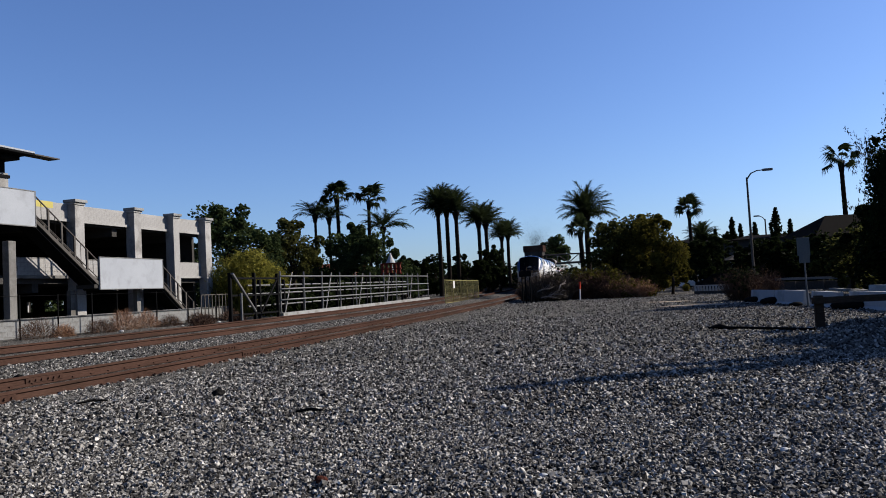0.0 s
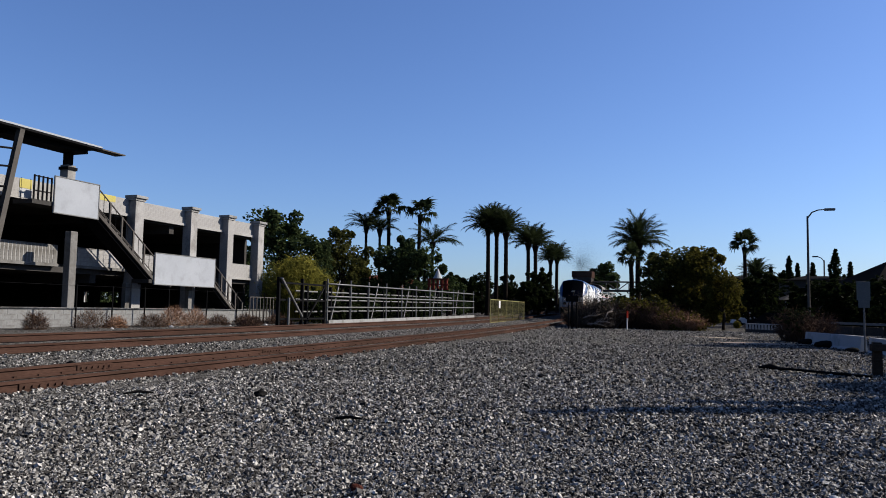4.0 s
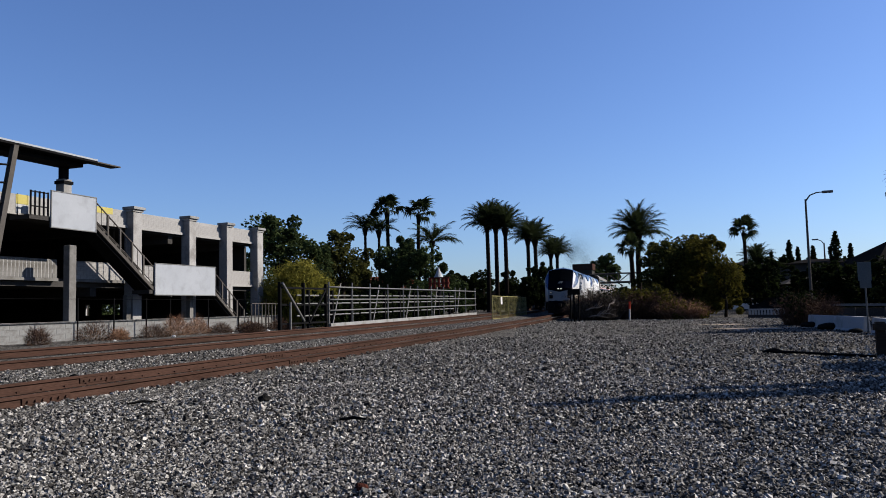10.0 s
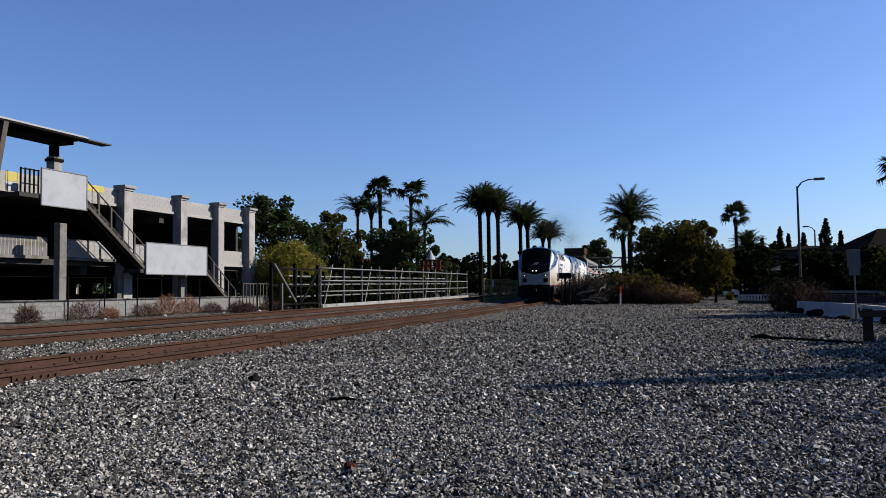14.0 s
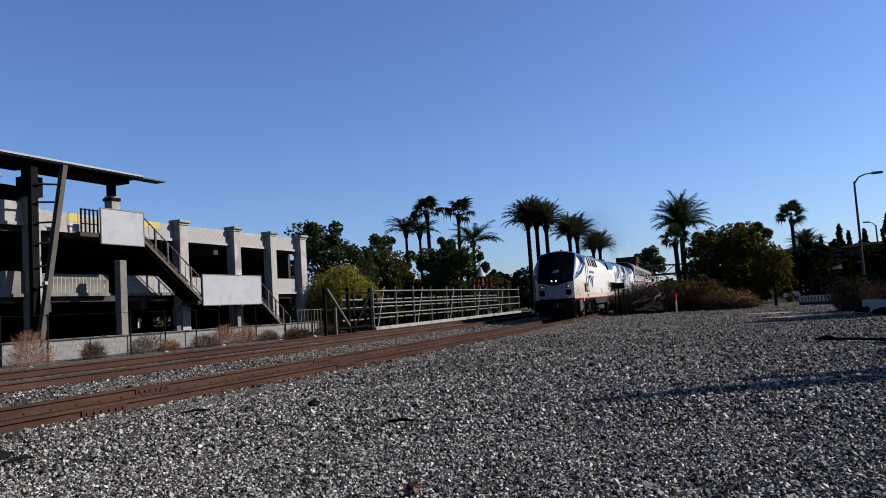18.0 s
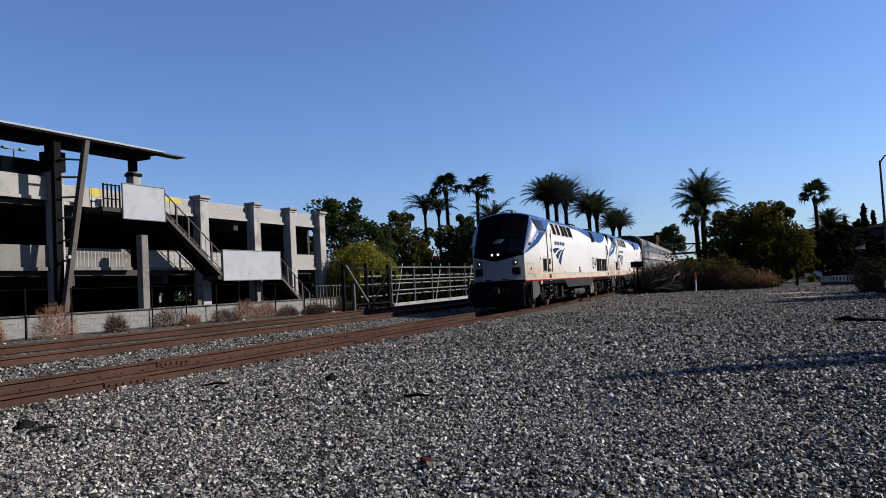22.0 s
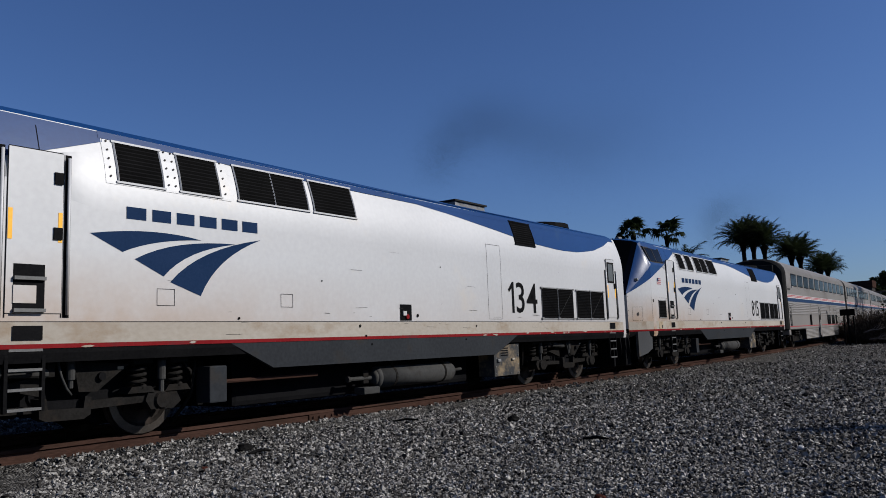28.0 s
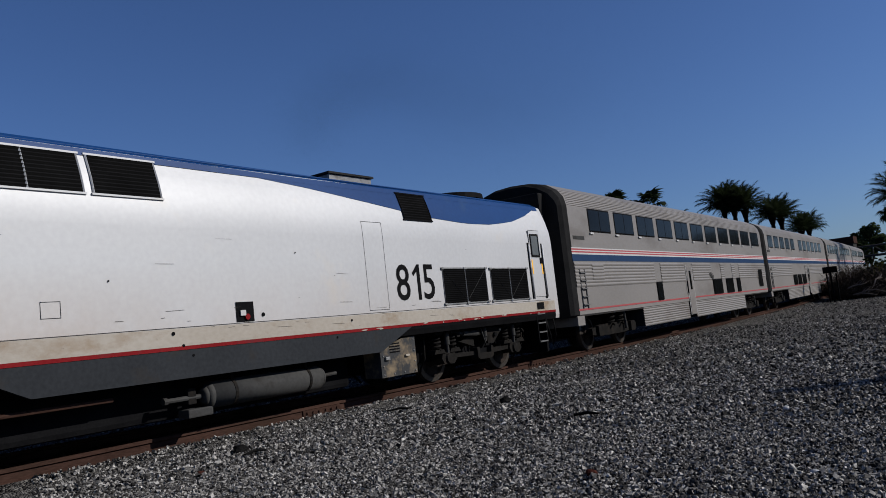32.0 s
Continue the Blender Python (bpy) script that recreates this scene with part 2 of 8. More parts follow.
def stone_material():
    """Single crushed stones, each with its own grey."""
    m = bpy.data.materials.new("ballast_stone")
    m.use_nodes = True
    nt = m.node_tree
    p = nt.nodes["Principled BSDF"]
    geo = nt.nodes.new("ShaderNodeNewGeometry")
    ramp = ramp_node(nt, STONE_GREYS)
    link(nt, geo.outputs["Random Per Island"], ramp.inputs[0])
    tc = nt.nodes.new("ShaderNodeTexCoord")
    n1 = nt.nodes.new("ShaderNodeTexNoise")
    n1.inputs["Scale"].default_value, n1.inputs["Detail"].default_value = 45, 4
    link(nt, tc.outputs["Object"], n1.inputs["Vector"])
    r1 = nt.nodes.new("ShaderNodeMapRange")
    r1.inputs[1].default_value, r1.inputs[2].default_value, r1.inputs[3].default_value, r1.inputs[4].default_value = 0.3, 0.7, 0.6, 1.45
    link(nt, n1.outputs[0], r1.inputs[0])
    mx = nt.nodes.new("ShaderNodeMix")
    mx.data_type, mx.blend_type = "RGBA", "MULTIPLY"
    mx.inputs[0].default_value = 1.0
    link(nt, ramp.outputs[0], mx.inputs[6])
    link(nt, r1.outputs[0], mx.inputs[7])
    link(nt, mx.outputs[2], p.inputs["Base Color"])
    p.inputs["Roughness"].default_value, p.inputs["Specular IOR Level"].default_value = 0.85, 0.04
    return m


M_GRAVEL = gravel_material()
M_STONE = stone_material()
M_RUST = surf("rusty_rail", (0.0235, 0.0132, 0.0102), (0.049, 0.0275, 0.0208), 2, 50, 0.8, bump=0.25, dirt=(0.0234, 0.0149, 0.0112), dirt_at=0.6, dirt_scale=3, stretch=(1, 0.2, 1))
M_TIE = surf("old_tie", (0.03, 0.022, 0.018), (0.06, 0.045, 0.036), 3, 30, 0.9, bump=0.4)
M_CONC = surf("concrete", (0.163, 0.16, 0.156), (0.236, 0.232, 0.227), 0.6, 14, 0.9, bump=0.25, dirt=(0.1, 0.0946, 0.0875), dirt_at=0.6, dirt_scale=0.8)
# base colours near half of M_CONC, with darker blotches
M_CONC_G = surf("darker_blotched_concrete", (0.088, 0.086, 0.082), (0.13, 0.127, 0.122), 0.6, 14, 0.9, bump=0.25, dirt=(0.06, 0.056, 0.05), dirt_at=0.56, dirt_scale=0.9)
# concrete again, its colour cut far down to stand for shade
M_CONC_SHADE = surf("shade_dark_concrete", (0.024, 0.0228, 0.0216), (0.045, 0.0426, 0.0408), 0.6, 14, 0.9, bump=0.25)
M_BLOCK = surf("pale_block_wall", (0.136, 0.138, 0.139), (0.189, 0.19, 0.189), 1.0, 20, 0.9, bump=0.3, dirt=(0.0891, 0.0849, 0.0789), dirt_at=0.58, dirt_scale=1.1)
# M_BLOCK dimmed in colour, as the low wall stands partly shaded
M_WALL = surf("dimmed_block_wall", (0.108, 0.11, 0.11), (0.155, 0.156, 0.155), 1.0, 20, 0.9, bump=0.3, dirt=(0.058, 0.055, 0.05), dirt_at=0.56, dirt_scale=1.1)
# bluish base colour stands for sky reflected in the panels
M_PANEL = surf("sky_tinted_grey_panel", (0.19, 0.203, 0.222), (0.222, 0.236, 0.256), 0.9, 25, 0.55, bump=0.05, dirt=(0.17, 0.18, 0.195), dirt_at=0.6, dirt_scale=1.5)
M_STEEL = surf("painted_steel", (0.0425, 0.039, 0.036), (0.065, 0.06, 0.055), 1.5, 30, 0.6, bump=0.05)
M_DARK = surf("dark_steel", (0.00337, 0.00337, 0.00371), (0.00675, 0.00675, 0.00711), 2, 30, 0.6, bump=0.05)
M_GALV = surf("galvanised_pipe", (0.0863, 0.0863, 0.0848), (0.124, 0.124, 0.122), 2, 40, 0.5, 0.3, bump=0.05)
M_YFENCE = surf("yellow_fence", (0.12, 0.108, 0.045), (0.168, 0.153, 0.072), 1.5, 30, 0.7, bump=0.05)
M_TRAINW = surf("silver_white_paint", (0.345, 0.35, 0.354), (0.385, 0.389, 0.393), 0.5, 12, 0.52, 0.15, bump=0.02, dirt=(0.404, 0.381, 0.343), dirt_at=0.68, dirt_scale=0.7, spec=0.2)


def grime(m, colour):
    """Tan road dirt that fades upward from the sill and towards the rear of the vehicle."""
    nt = m.node_tree
    p = nt.nodes["Principled BSDF"]
    src = p.inputs["Base Color"].links[0].from_socket
    tc = nt.nodes.new("ShaderNodeTexCoord")
    sx = nt.nodes.new("ShaderNodeSeparateXYZ")
    link(nt, tc.outputs["Object"], sx.inputs[0])
    nz = nt.nodes.new("ShaderNodeTexNoise")
    nz.inputs["Scale"].default_value, nz.inputs["Detail"].default_value, nz.inputs["Roughness"].default_value = 1.6, 8, 0.6
    link(nt, tc.outputs["Object"], nz.inputs["Vector"])
    fac = None
    for sock, a, b, lo, hi in ((sx.outputs[2], 1.2, 2.4, 1.0, 0.0), (sx.outputs[1], 2.0, 9.0, 1.0, 0.22), (nz.outputs[0], 0.3, 0.55, 0.55, 1.0)):
        r = nt.nodes.new("ShaderNodeMapRange")
        r.inputs[1].default_value, r.inputs[2].default_value, r.inputs[3].default_value, r.inputs[4].default_value = a, b, lo, hi
        link(nt, sock, r.inputs[0])
        if fac is None:
            fac = r.outputs[0]
        else:
            mu = nt.nodes.new("ShaderNodeMath")
            mu.operation = "MULTIPLY"
            link(nt, fac, mu.inputs[0])
            link(nt, r.outputs[0], mu.inputs[1])
            fac = mu.outputs[0]
    mx = nt.nodes.new("ShaderNodeMix")
    mx.data_type = "RGBA"
    mx.inputs[7].default_value = (*colour, 1)
    link(nt, fac, mx.inputs[0])
    link(nt, src, mx.inputs[6])
    link(nt, mx.outputs[2], p.inputs["Base Color"])


grime(M_TRAINW, (0.23, 0.135, 0.06))
M_GROUND2 = surf("dirt", (0.16, 0.13, 0.10), (0.24, 0.20, 0.16), 0.4, 8, 0.95, bump=0.5, bump_scale=20)
# silver darkened and blued in colour for the unlit front
M_SILVER = surf("silver_paint_in_shade", (0.125, 0.136, 0.152), (0.162, 0.176, 0.196), 0.7, 14, 0.4, 0.2, bump=0.02, dirt=(0.164, 0.157, 0.146), dirt_at=0.62)
M_BELT = surf("dusty_lower_panel", (0.252, 0.226, 0.188), (0.3, 0.276, 0.238), 0.8, 18, 0.5, bump=0.03, dirt=(0.184, 0.132, 0.0837), dirt_at=0.6, dirt_scale=1.3, stretch=(1, 0.6, 1))
M_BLUE = surf("blue_paint", (0.0036, 0.0255, 0.096), (0.006, 0.0335, 0.118), 0.7, 15, 0.3, bump=0.02, dirt=(0.0182, 0.0453, 0.101), dirt_at=0.66, spec=0.22)
M_NAVY = surf("navy_nose_paint", (0.0011, 0.00165, 0.00385), (0.00193, 0.00275, 0.00578), 0.8, 15, 0.4, bump=0.02, spec=0.0)
M_DECAL = surf("navy_lettering", (0.0077, 0.0193, 0.0501), (0.0116, 0.025, 0.0616), 2, 30, 0.5, bump=0.0)
M_RED = surf("red_stripe", (0.121, 0.00795, 0.0096), (0.156, 0.0126, 0.0144), 1.2, 25, 0.5, bump=0.02, dirt=(0.0778, 0.0216, 0.024), dirt_at=0.62, dirt_scale=2)
M_SKIRT = surf("dark_grey_skirt", (0.0182, 0.0198, 0.0222), (0.0265, 0.0291, 0.0322), 0.8, 18, 0.55, bump=0.03, dirt=(0.0298, 0.0262, 0.0222), dirt_at=0.66)
M_PILOT = surf("grey_pilot_skirt", (0.034, 0.035, 0.036), (0.048, 0.049, 0.05), 0.8, 18, 0.5, bump=0.03, dirt=(0.055, 0.047, 0.036), dirt_at=0.6, spec=0.1)
# truck and wheel steel darkened in colour for the shade underfloor
M_TRUCK = surf("oily_steel_in_shade", (0.0078, 0.0074, 0.0069), (0.0155, 0.0146, 0.0137), 3, 30, 0.75, 0.0, bump=0.2, dirt=(0.018, 0.0151, 0.0126), dirt_at=0.6, dirt_scale=4)
M_WHEEL = surf("wheel_steel", (0.0128, 0.0112, 0.0104), (0.0256, 0.0224, 0.02), 4, 40, 0.5, 0.4, bump=0.15, dirt=(0.04, 0.032, 0.028), dirt_at=0.55, dirt_scale=3)
M_TREAD = surf("bright_tread", (0.085, 0.075, 0.066), (0.13, 0.115, 0.1), 6, 40, 0.35, 0.8, bump=0.05)
M_GREY = surf("grey_tank_paint", (0.0315, 0.0315, 0.0309), (0.0447, 0.0447, 0.0433), 1.2, 20, 0.5, bump=0.05, dirt=(0.021, 0.0184, 0.0162), dirt_at=0.6, dirt_scale=2)
M_BLACK = surf("black_grille", (0.004, 0.004, 0.0045), (0.008, 0.008, 0.0085), 3, 40, 0.6, bump=0.05)
M_SLAT = surf("grille_slat", (0.0036, 0.0036, 0.0036), (0.006, 0.006, 0.006), 3, 40, 0.8, 0.0, bump=0.05)
M_RUBBER = surf("black_diaphragm", (0.010, 0.010, 0.010), (0.02, 0.02, 0.02), 2, 30, 0.8, bump=0.1)
M_STAINLESS = surf("stainless_side", (0.144, 0.136, 0.126), (0.173, 0.163, 0.153), 0.6, 16, 0.5, 0.1, bump=0.03, dirt=(0.109, 0.0978, 0.0875), dirt_at=0.6, dirt_scale=0.8, stretch=(1, 0.4, 1), spec=0.15)
M_STRIPE_R = surf("pink_red_stripe", (0.23, 0.05, 0.055), (0.28, 0.07, 0.072), 1.5, 25, 0.5, bump=0.0)
M_STRIPE_W = surf("white_stripe", (0.33, 0.33, 0.326), (0.37, 0.37, 0.366), 1.5, 25, 0.5, bump=0.0)
M_STRIPE_B = surf("blue_stripe", (0.0165, 0.033, 0.072), (0.022, 0.041, 0.086), 1.5, 25, 0.5, bump=0.0)
M_YELLOW = surf("orange_tape", (0.70, 0.36, 0.05), (0.75, 0.42, 0.08), 1.5, 25, 0.5, bump=0.0)
M_GLASS = surf("dark_glass", (0.003, 0.0036, 0.0042), (0.0054, 0.006, 0.0066), 1.5, 25, 0.12, bump=0.0, spec=0.06)
M_SHIELD = surf("black_windshield", (0.0012, 0.0015, 0.002), (0.002, 0.0024, 0.003), 1.5, 25, 0.15, bump=0.0, spec=0.015)
M_LAMP_ON = glow("lit_headlight", (1.0, 0.93, 0.8), 0.75)
M_SOOT = surf("soot_metal", (0.014, 0.014, 0.014), (0.03, 0.03, 0.029), 2, 30, 0.85, 0.0, bump=0.1)

# leaf colour held near black, so crowns read as shaded
M_LEAF = surf("shade_dark_leaf", (0.00357, 0.00612, 0.00255), (0.0153, 0.0214, 0.0066), 0.6, 6, 0.6, bump=0.0, per_object=0.5, leafy=0.25)
# lightened by a fifth to put haze over the distant trees
M_LEAF_G = surf("green_leaf", (0.0135, 0.022, 0.0105), (0.056, 0.075, 0.027), 0.6, 6, 0.6, bump=0.0, per_object=0.5, leafy=0.25)
M_LEAF_Y = surf("olive_leaf", (0.0196, 0.0235, 0.0048), (0.095, 0.079, 0.0152), 0.6, 6, 0.6, bump=0.0, per_object=0.5, leafy=0.4)
M_LEAF_YY = surf("yellow_green_leaf", (0.085, 0.085, 0.0155), (0.175, 0.156, 0.032), 0.6, 6, 0.6, bump=0.0, per_object=0.4, leafy=0.4)
M_PALM = surf("palm_frond", (0.0072, 0.0114, 0.0048), (0.0204, 0.027, 0.0108), 0.6, 6, 0.5, bump=0.0, per_object=0.35, leafy=0.4)
M_PALM_DRY = surf("dry_frond", (0.05, 0.037, 0.02), (0.1, 0.075, 0.045), 0.6, 6, 0.8, bump=0.0, per_object=0.3)
M_BARK = surf("bark", (0.0125, 0.0105, 0.0085), (0.0275, 0.0225, 0.018), 3, 20, 0.9, bump=0.6, bump_scale=12)
# M_BARK halved in colour to paint trunks seen against the sun
M_PALMBARK = surf("backlit_palm_bark", (0.006, 0.005, 0.0042), (0.0135, 0.011, 0.009), 3, 20, 0.9, bump=0.6, bump_scale=12)
M_TWIG = surf("dry_brush", (0.128, 0.069, 0.042), (0.225, 0.132, 0.0825), 1.5, 15, 0.9, bump=0.0, per_object=0.4)
M_TWIG_D = surf("dark_brush", (0.039, 0.0234, 0.0169), (0.078, 0.0494, 0.0351), 1.5, 15, 0.9, bump=0.0, per_object=0.4)
M_TWIG_P = surf("pale_dead_branch", (0.036, 0.029, 0.023), (0.075, 0.062, 0.051), 1.5, 15, 0.9, bump=0.0, per_object=0.4)
M_STEM = surf("bleached_branch", (0.085, 0.074, 0.065), (0.15, 0.132, 0.118), 2, 20, 0.9, bump=0.3)
M_WOOD = surf("weathered_timber", (0.021, 0.0144, 0.0108), (0.042, 0.03, 0.0222), 1.2, 25, 0.9, bump=0.3, stretch=(0.3, 1, 1))
M_BARRIER = surf("white_barrier", (0.229, 0.236, 0.239), (0.287, 0.29, 0.293), 1.0, 20, 0.7, bump=0.1, dirt=(0.191, 0.188, 0.182), dirt_at=0.6)
# stucco and roof tile both darkened in colour for their unlit faces
M_BRICK = surf("shade_dark_stucco", (0.00924, 0.00672, 0.00588), (0.0168, 0.0122, 0.0105), 0.8, 18, 0.9, bump=0.2)
M_ROOF = surf("shade_dark_roof_tile", (0.00235, 0.00202, 0.00186), (0.00471, 0.00404, 0.0037), 0.8, 14, 0.9, bump=0.4, bump_scale=8)
M_REDROOF = surf("red_roof", (0.12, 0.04, 0.026), (0.17, 0.06, 0.04), 0.8, 14, 0.9, bump=0.4, bump_scale=8)
M_ASPHALT = surf("asphalt", (0.045, 0.045, 0.046), (0.065, 0.065, 0.064), 0.4, 30, 0.9, bump=0.3)
M_BLACKROCK = surf("black_rock", (0.004, 0.004, 0.004), (0.01, 0.0096, 0.0092), 6, 40, 0.85, bump=0.5)
M_YELLOWP = surf("yellow_wall_paint", (0.25, 0.218, 0.06), (0.3, 0.26, 0.1), 1, 20, 0.8, bump=0.1)
M_REDPOST = surf("red_marker", (0.33, 0.035, 0.02), (0.42, 0.055, 0.03), 1, 20, 0.6, bump=0.0)
M_CAR_D = surf("dark_car_paint", (0.004, 0.0045, 0.006), (0.008, 0.009, 0.011), 1, 20, 0.25, bump=0.0, spec=0.1)
M_CAR_W = surf("white_car_paint", (0.62, 0.62, 0.62), (0.70, 0.70, 0.70), 1, 20, 0.3, bump=0.0, spec=0.4)
M_SIGNBACK = surf("sign_back", (0.07, 0.0805, 0.084), (0.105, 0.115, 0.119), 1, 20, 0.5, 0.3, bump=0.0)
M_REDLUMP = surf("red_clay_lump", (0.03, 0.011, 0.008), (0.05, 0.0175, 0.0125), 8, 60, 0.9, bump=0.4)
M_LEAF_D = surf("mottled_leaf", (0.0145, 0.02, 0.0078), (0.079, 0.077, 0.0205), 0.5, 4, 0.6, bump=0.0, per_object=0.6, leafy=0.4)

M_ALU = surf("grille_frame_alloy", (0.15, 0.15, 0.15), (0.22, 0.22, 0.215), 2, 30, 0.4, 0.3, bump=0.04, dirt=(0.08, 0.075, 0.068), dirt_at=0.6, dirt_scale=5)
M_PEEL = surf("peeling_box_paint", (0.030, 0.031, 0.032), (0.042, 0.043, 0.044), 2, 25, 0.6, bump=0.06, dirt=(0.16, 0.125, 0.082), dirt_at=0.54, dirt_scale=2.6)
M_DULLRED = surf("dull_red_timber", (0.075, 0.018, 0.012), (0.11, 0.028, 0.02), 1, 20, 0.7, bump=0.0)
M_PLATE = surf("tan_plate", (0.25, 0.205, 0.14), (0.30, 0.25, 0.18), 3, 30, 0.5, bump=0.02, dirt=(0.14, 0.10, 0.06), dirt_at=0.6, dirt_scale=5)

# ---- ground and tracks ----
K_CURVE, TRACK_X, SKEW = 0.00045, -10.33, 0.00955


def track_x(y):
    return TRACK_X - SKEW * y - (K_CURVE * y * y if y < 90 else K_CURVE * (8100 + 180 * (y - 90)))


def track_z(y):
    return 0.23 - 0.00105 * y + 0.000067 * y * y if y < 90 else 0.678 + 0.011 * (y - 90)


BED = ((-9.5, -0.6), (-7.2, 0.17), (-5.55, 0.17), (-4.05, 0.01), (-3.4, -0.02), (-2.2, -0.14), (-1.2, -0.16), (1.0, -0.17), (2.2, -0.6))


def ground_z(x, y):
    rise = max(0.0, min(1.0, (-13.0 - x) / 6.0)) * 0.28
    far = max(0.0, min(1.0, (y - 40) / 60.0)) * 0.5
    side = max(0.0, min(1.0, (-x - 2.0) / 8.0))
    z = rise + (track_z(min(max(y, -60), 100)) - 0.25) * side * 0.9 + far * 0.4 * (1 - side) + 0.02 * math.sin(x * 1.3) * math.sin(y * 0.9)
    d = x - track_x(y)
    if -9.5 < d < 2.2 and -60 < y < 150:
        for (a, p), (b, q) in zip(BED, BED[1:]):
            if d <= b:
                return max(z, track_z(y) + p + (q - p) * (d - a) / (b - a))
    return z


def build_ground():
    xs = [-900, -400, -200, -120, -80, -60, -45, -36] + [x * 1.0 for x in range(-30, -20)] + [x * 0.5 for x in range(-40, -17)] + [x * 1.0 for x in range(-8, 21)] + [25, 32, 45, 60, 90, 150, 300, 900]
    ys = [-500, -200, -100, -60] + [y * 1.5 for y in range(-26, 57)] + [90, 100, 120, 150, 200, 300, 500, 900, 2000]
    bm = bmesh.new()
    grid = [[bm.verts.new((x, y, ground_z(x, y))) for x in xs] for y in ys]
    for j in range(len(ys) - 1):
        for i in range(len(xs) - 1):
            bm.faces.new((grid[j][i], grid[j][i + 1], grid[j + 1][i + 1], grid[j + 1][i]))
    ob = part("ground", bm, M_GRAVEL, None, smooth=True)
    tagged(ob, "grey crushed-stone ballast yard beside the tracks", "ground", "", "structure")


build_ground()
RAIL = ((-0.075, 0), (0.075, 0), (0.075, 0.02), (0.012, 0.045), (0.010, 0.13), (0.036, 0.145), (0.036, 0.185), (0.028, 0.19), (-0.028, 0.19), (-0.036, 0.185), (-0.036, 0.145), (-0.010, 0.13), (-0.012, 0.045), (-0.075, 0.02))


def rail(parent, dx, dz, name="rail"):
    bm = bmesh.new()
    rings = []
    for y in [-60, -30] + list(range(-20, 130, 5)) + [150, 200, 260]:
        cx, cz = track_x(y) + dx, track_z(y) + dz - 0.19
        rings.append([bm.verts.new((cx + u * 1.15, y, cz + w)) for u, w in RAIL])
    n = len(RAIL)
    for a, b in zip(rings, rings[1:]):
        for i in range(n):
            bm.faces.new((a[i], a[(i + 1) % n], b[(i + 1) % n], b[i]))
    bmesh.ops.recalc_face_normals(bm, faces=bm.faces)
    return part(name, bm, M_RUST, parent)


near_track = thing("railway_track", "rusty steel railway track on grey ballast", "railway track", "tracks", "structure")
far_track = thing("railway_track", "rusty steel railway track on grey ballast", "railway track", "tracks", "structure")
for dx, dz in ((0.75, 0.0), (-0.75, 0.04)):
    rail(near_track, dx, dz)
for dx, dz in ((-4.05, 0.21), (-5.55, 0.37)):
    rail(far_track, dx, dz)

# ---- parking garage ----
FX = -30.0
BLOCKS = []
garage = thing("parking_garage", "grey concrete parking garage with open decks and a steel stair", "parking garage")


def gpart(name, *a, material=None, label="", bevel=0.0, parent=None):
    return part(name, boxed(*a, bevel=bevel), material or M_CONC, parent or garage, label)


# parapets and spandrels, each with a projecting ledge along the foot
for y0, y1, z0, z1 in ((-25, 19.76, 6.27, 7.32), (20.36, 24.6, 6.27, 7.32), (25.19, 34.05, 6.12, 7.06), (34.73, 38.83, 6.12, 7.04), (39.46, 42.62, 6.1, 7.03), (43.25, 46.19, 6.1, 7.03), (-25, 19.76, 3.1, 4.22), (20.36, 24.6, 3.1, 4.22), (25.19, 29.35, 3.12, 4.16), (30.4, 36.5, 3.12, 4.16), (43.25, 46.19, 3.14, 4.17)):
    # lower panels short of y = 37 take the darker concrete
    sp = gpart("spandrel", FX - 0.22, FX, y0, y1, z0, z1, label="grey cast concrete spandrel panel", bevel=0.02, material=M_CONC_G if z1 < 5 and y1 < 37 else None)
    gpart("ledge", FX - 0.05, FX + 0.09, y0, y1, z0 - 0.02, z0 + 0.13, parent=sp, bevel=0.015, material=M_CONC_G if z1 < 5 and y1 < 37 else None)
    if y0 > 25:
        rows = int((z1 - z0 - 0.15) / 0.21)
        for r in range(rows):
            for k in range(int((y1 - y0) / 0.42)):
                ya = y0 + 0.01 + k * 0.42 + (0.2 if r % 2 else 0)
                if ya + 0.40 < y1:
                    BLOCKS.append((sp, ya, z0 + 0.14 + r * 0.21))
for y0, y1, top, cap in ((19.76, 20.36, 7.6, 0), (24.6, 25.19, 7.6, 0), (34.05, 34.73, 7.12, 1), (38.83, 39.46, 7.1, 1), (42.62, 43.25, 7.06, 1), (46.19, 46.9, 7.05, 1)):
    col = gpart("column", FX - 0.15, FX + (0.45 if cap else 0.35), y0, y1, 0.2, top, label="board-marked concrete column", bevel=0.03)
    if cap:
        gpart("capital", FX - 0.2, FX + 0.6, y0 - 0.13, y1 + 0.12, top, top + 0.16, parent=col, material=M_BLOCK, bevel=0.03)
        gpart("collar", FX - 0.18, FX + 0.5, y0 - 0.07, y1 + 0.06, top - 0.12, top, parent=col)
    else:
        gpart("capital", FX - 0.3, FX + 0.42, y0 - 0.12, y1 + 0.08, top - 0.05, top + 0.85, parent=col, material=M_DARK, label="dark metal column head")
        gpart("neck", FX - 0.3, FX + 0.05, y0 + 0.15, y1 - 0.15, top + 0.85, 8.85, parent=col, material=M_DARK)
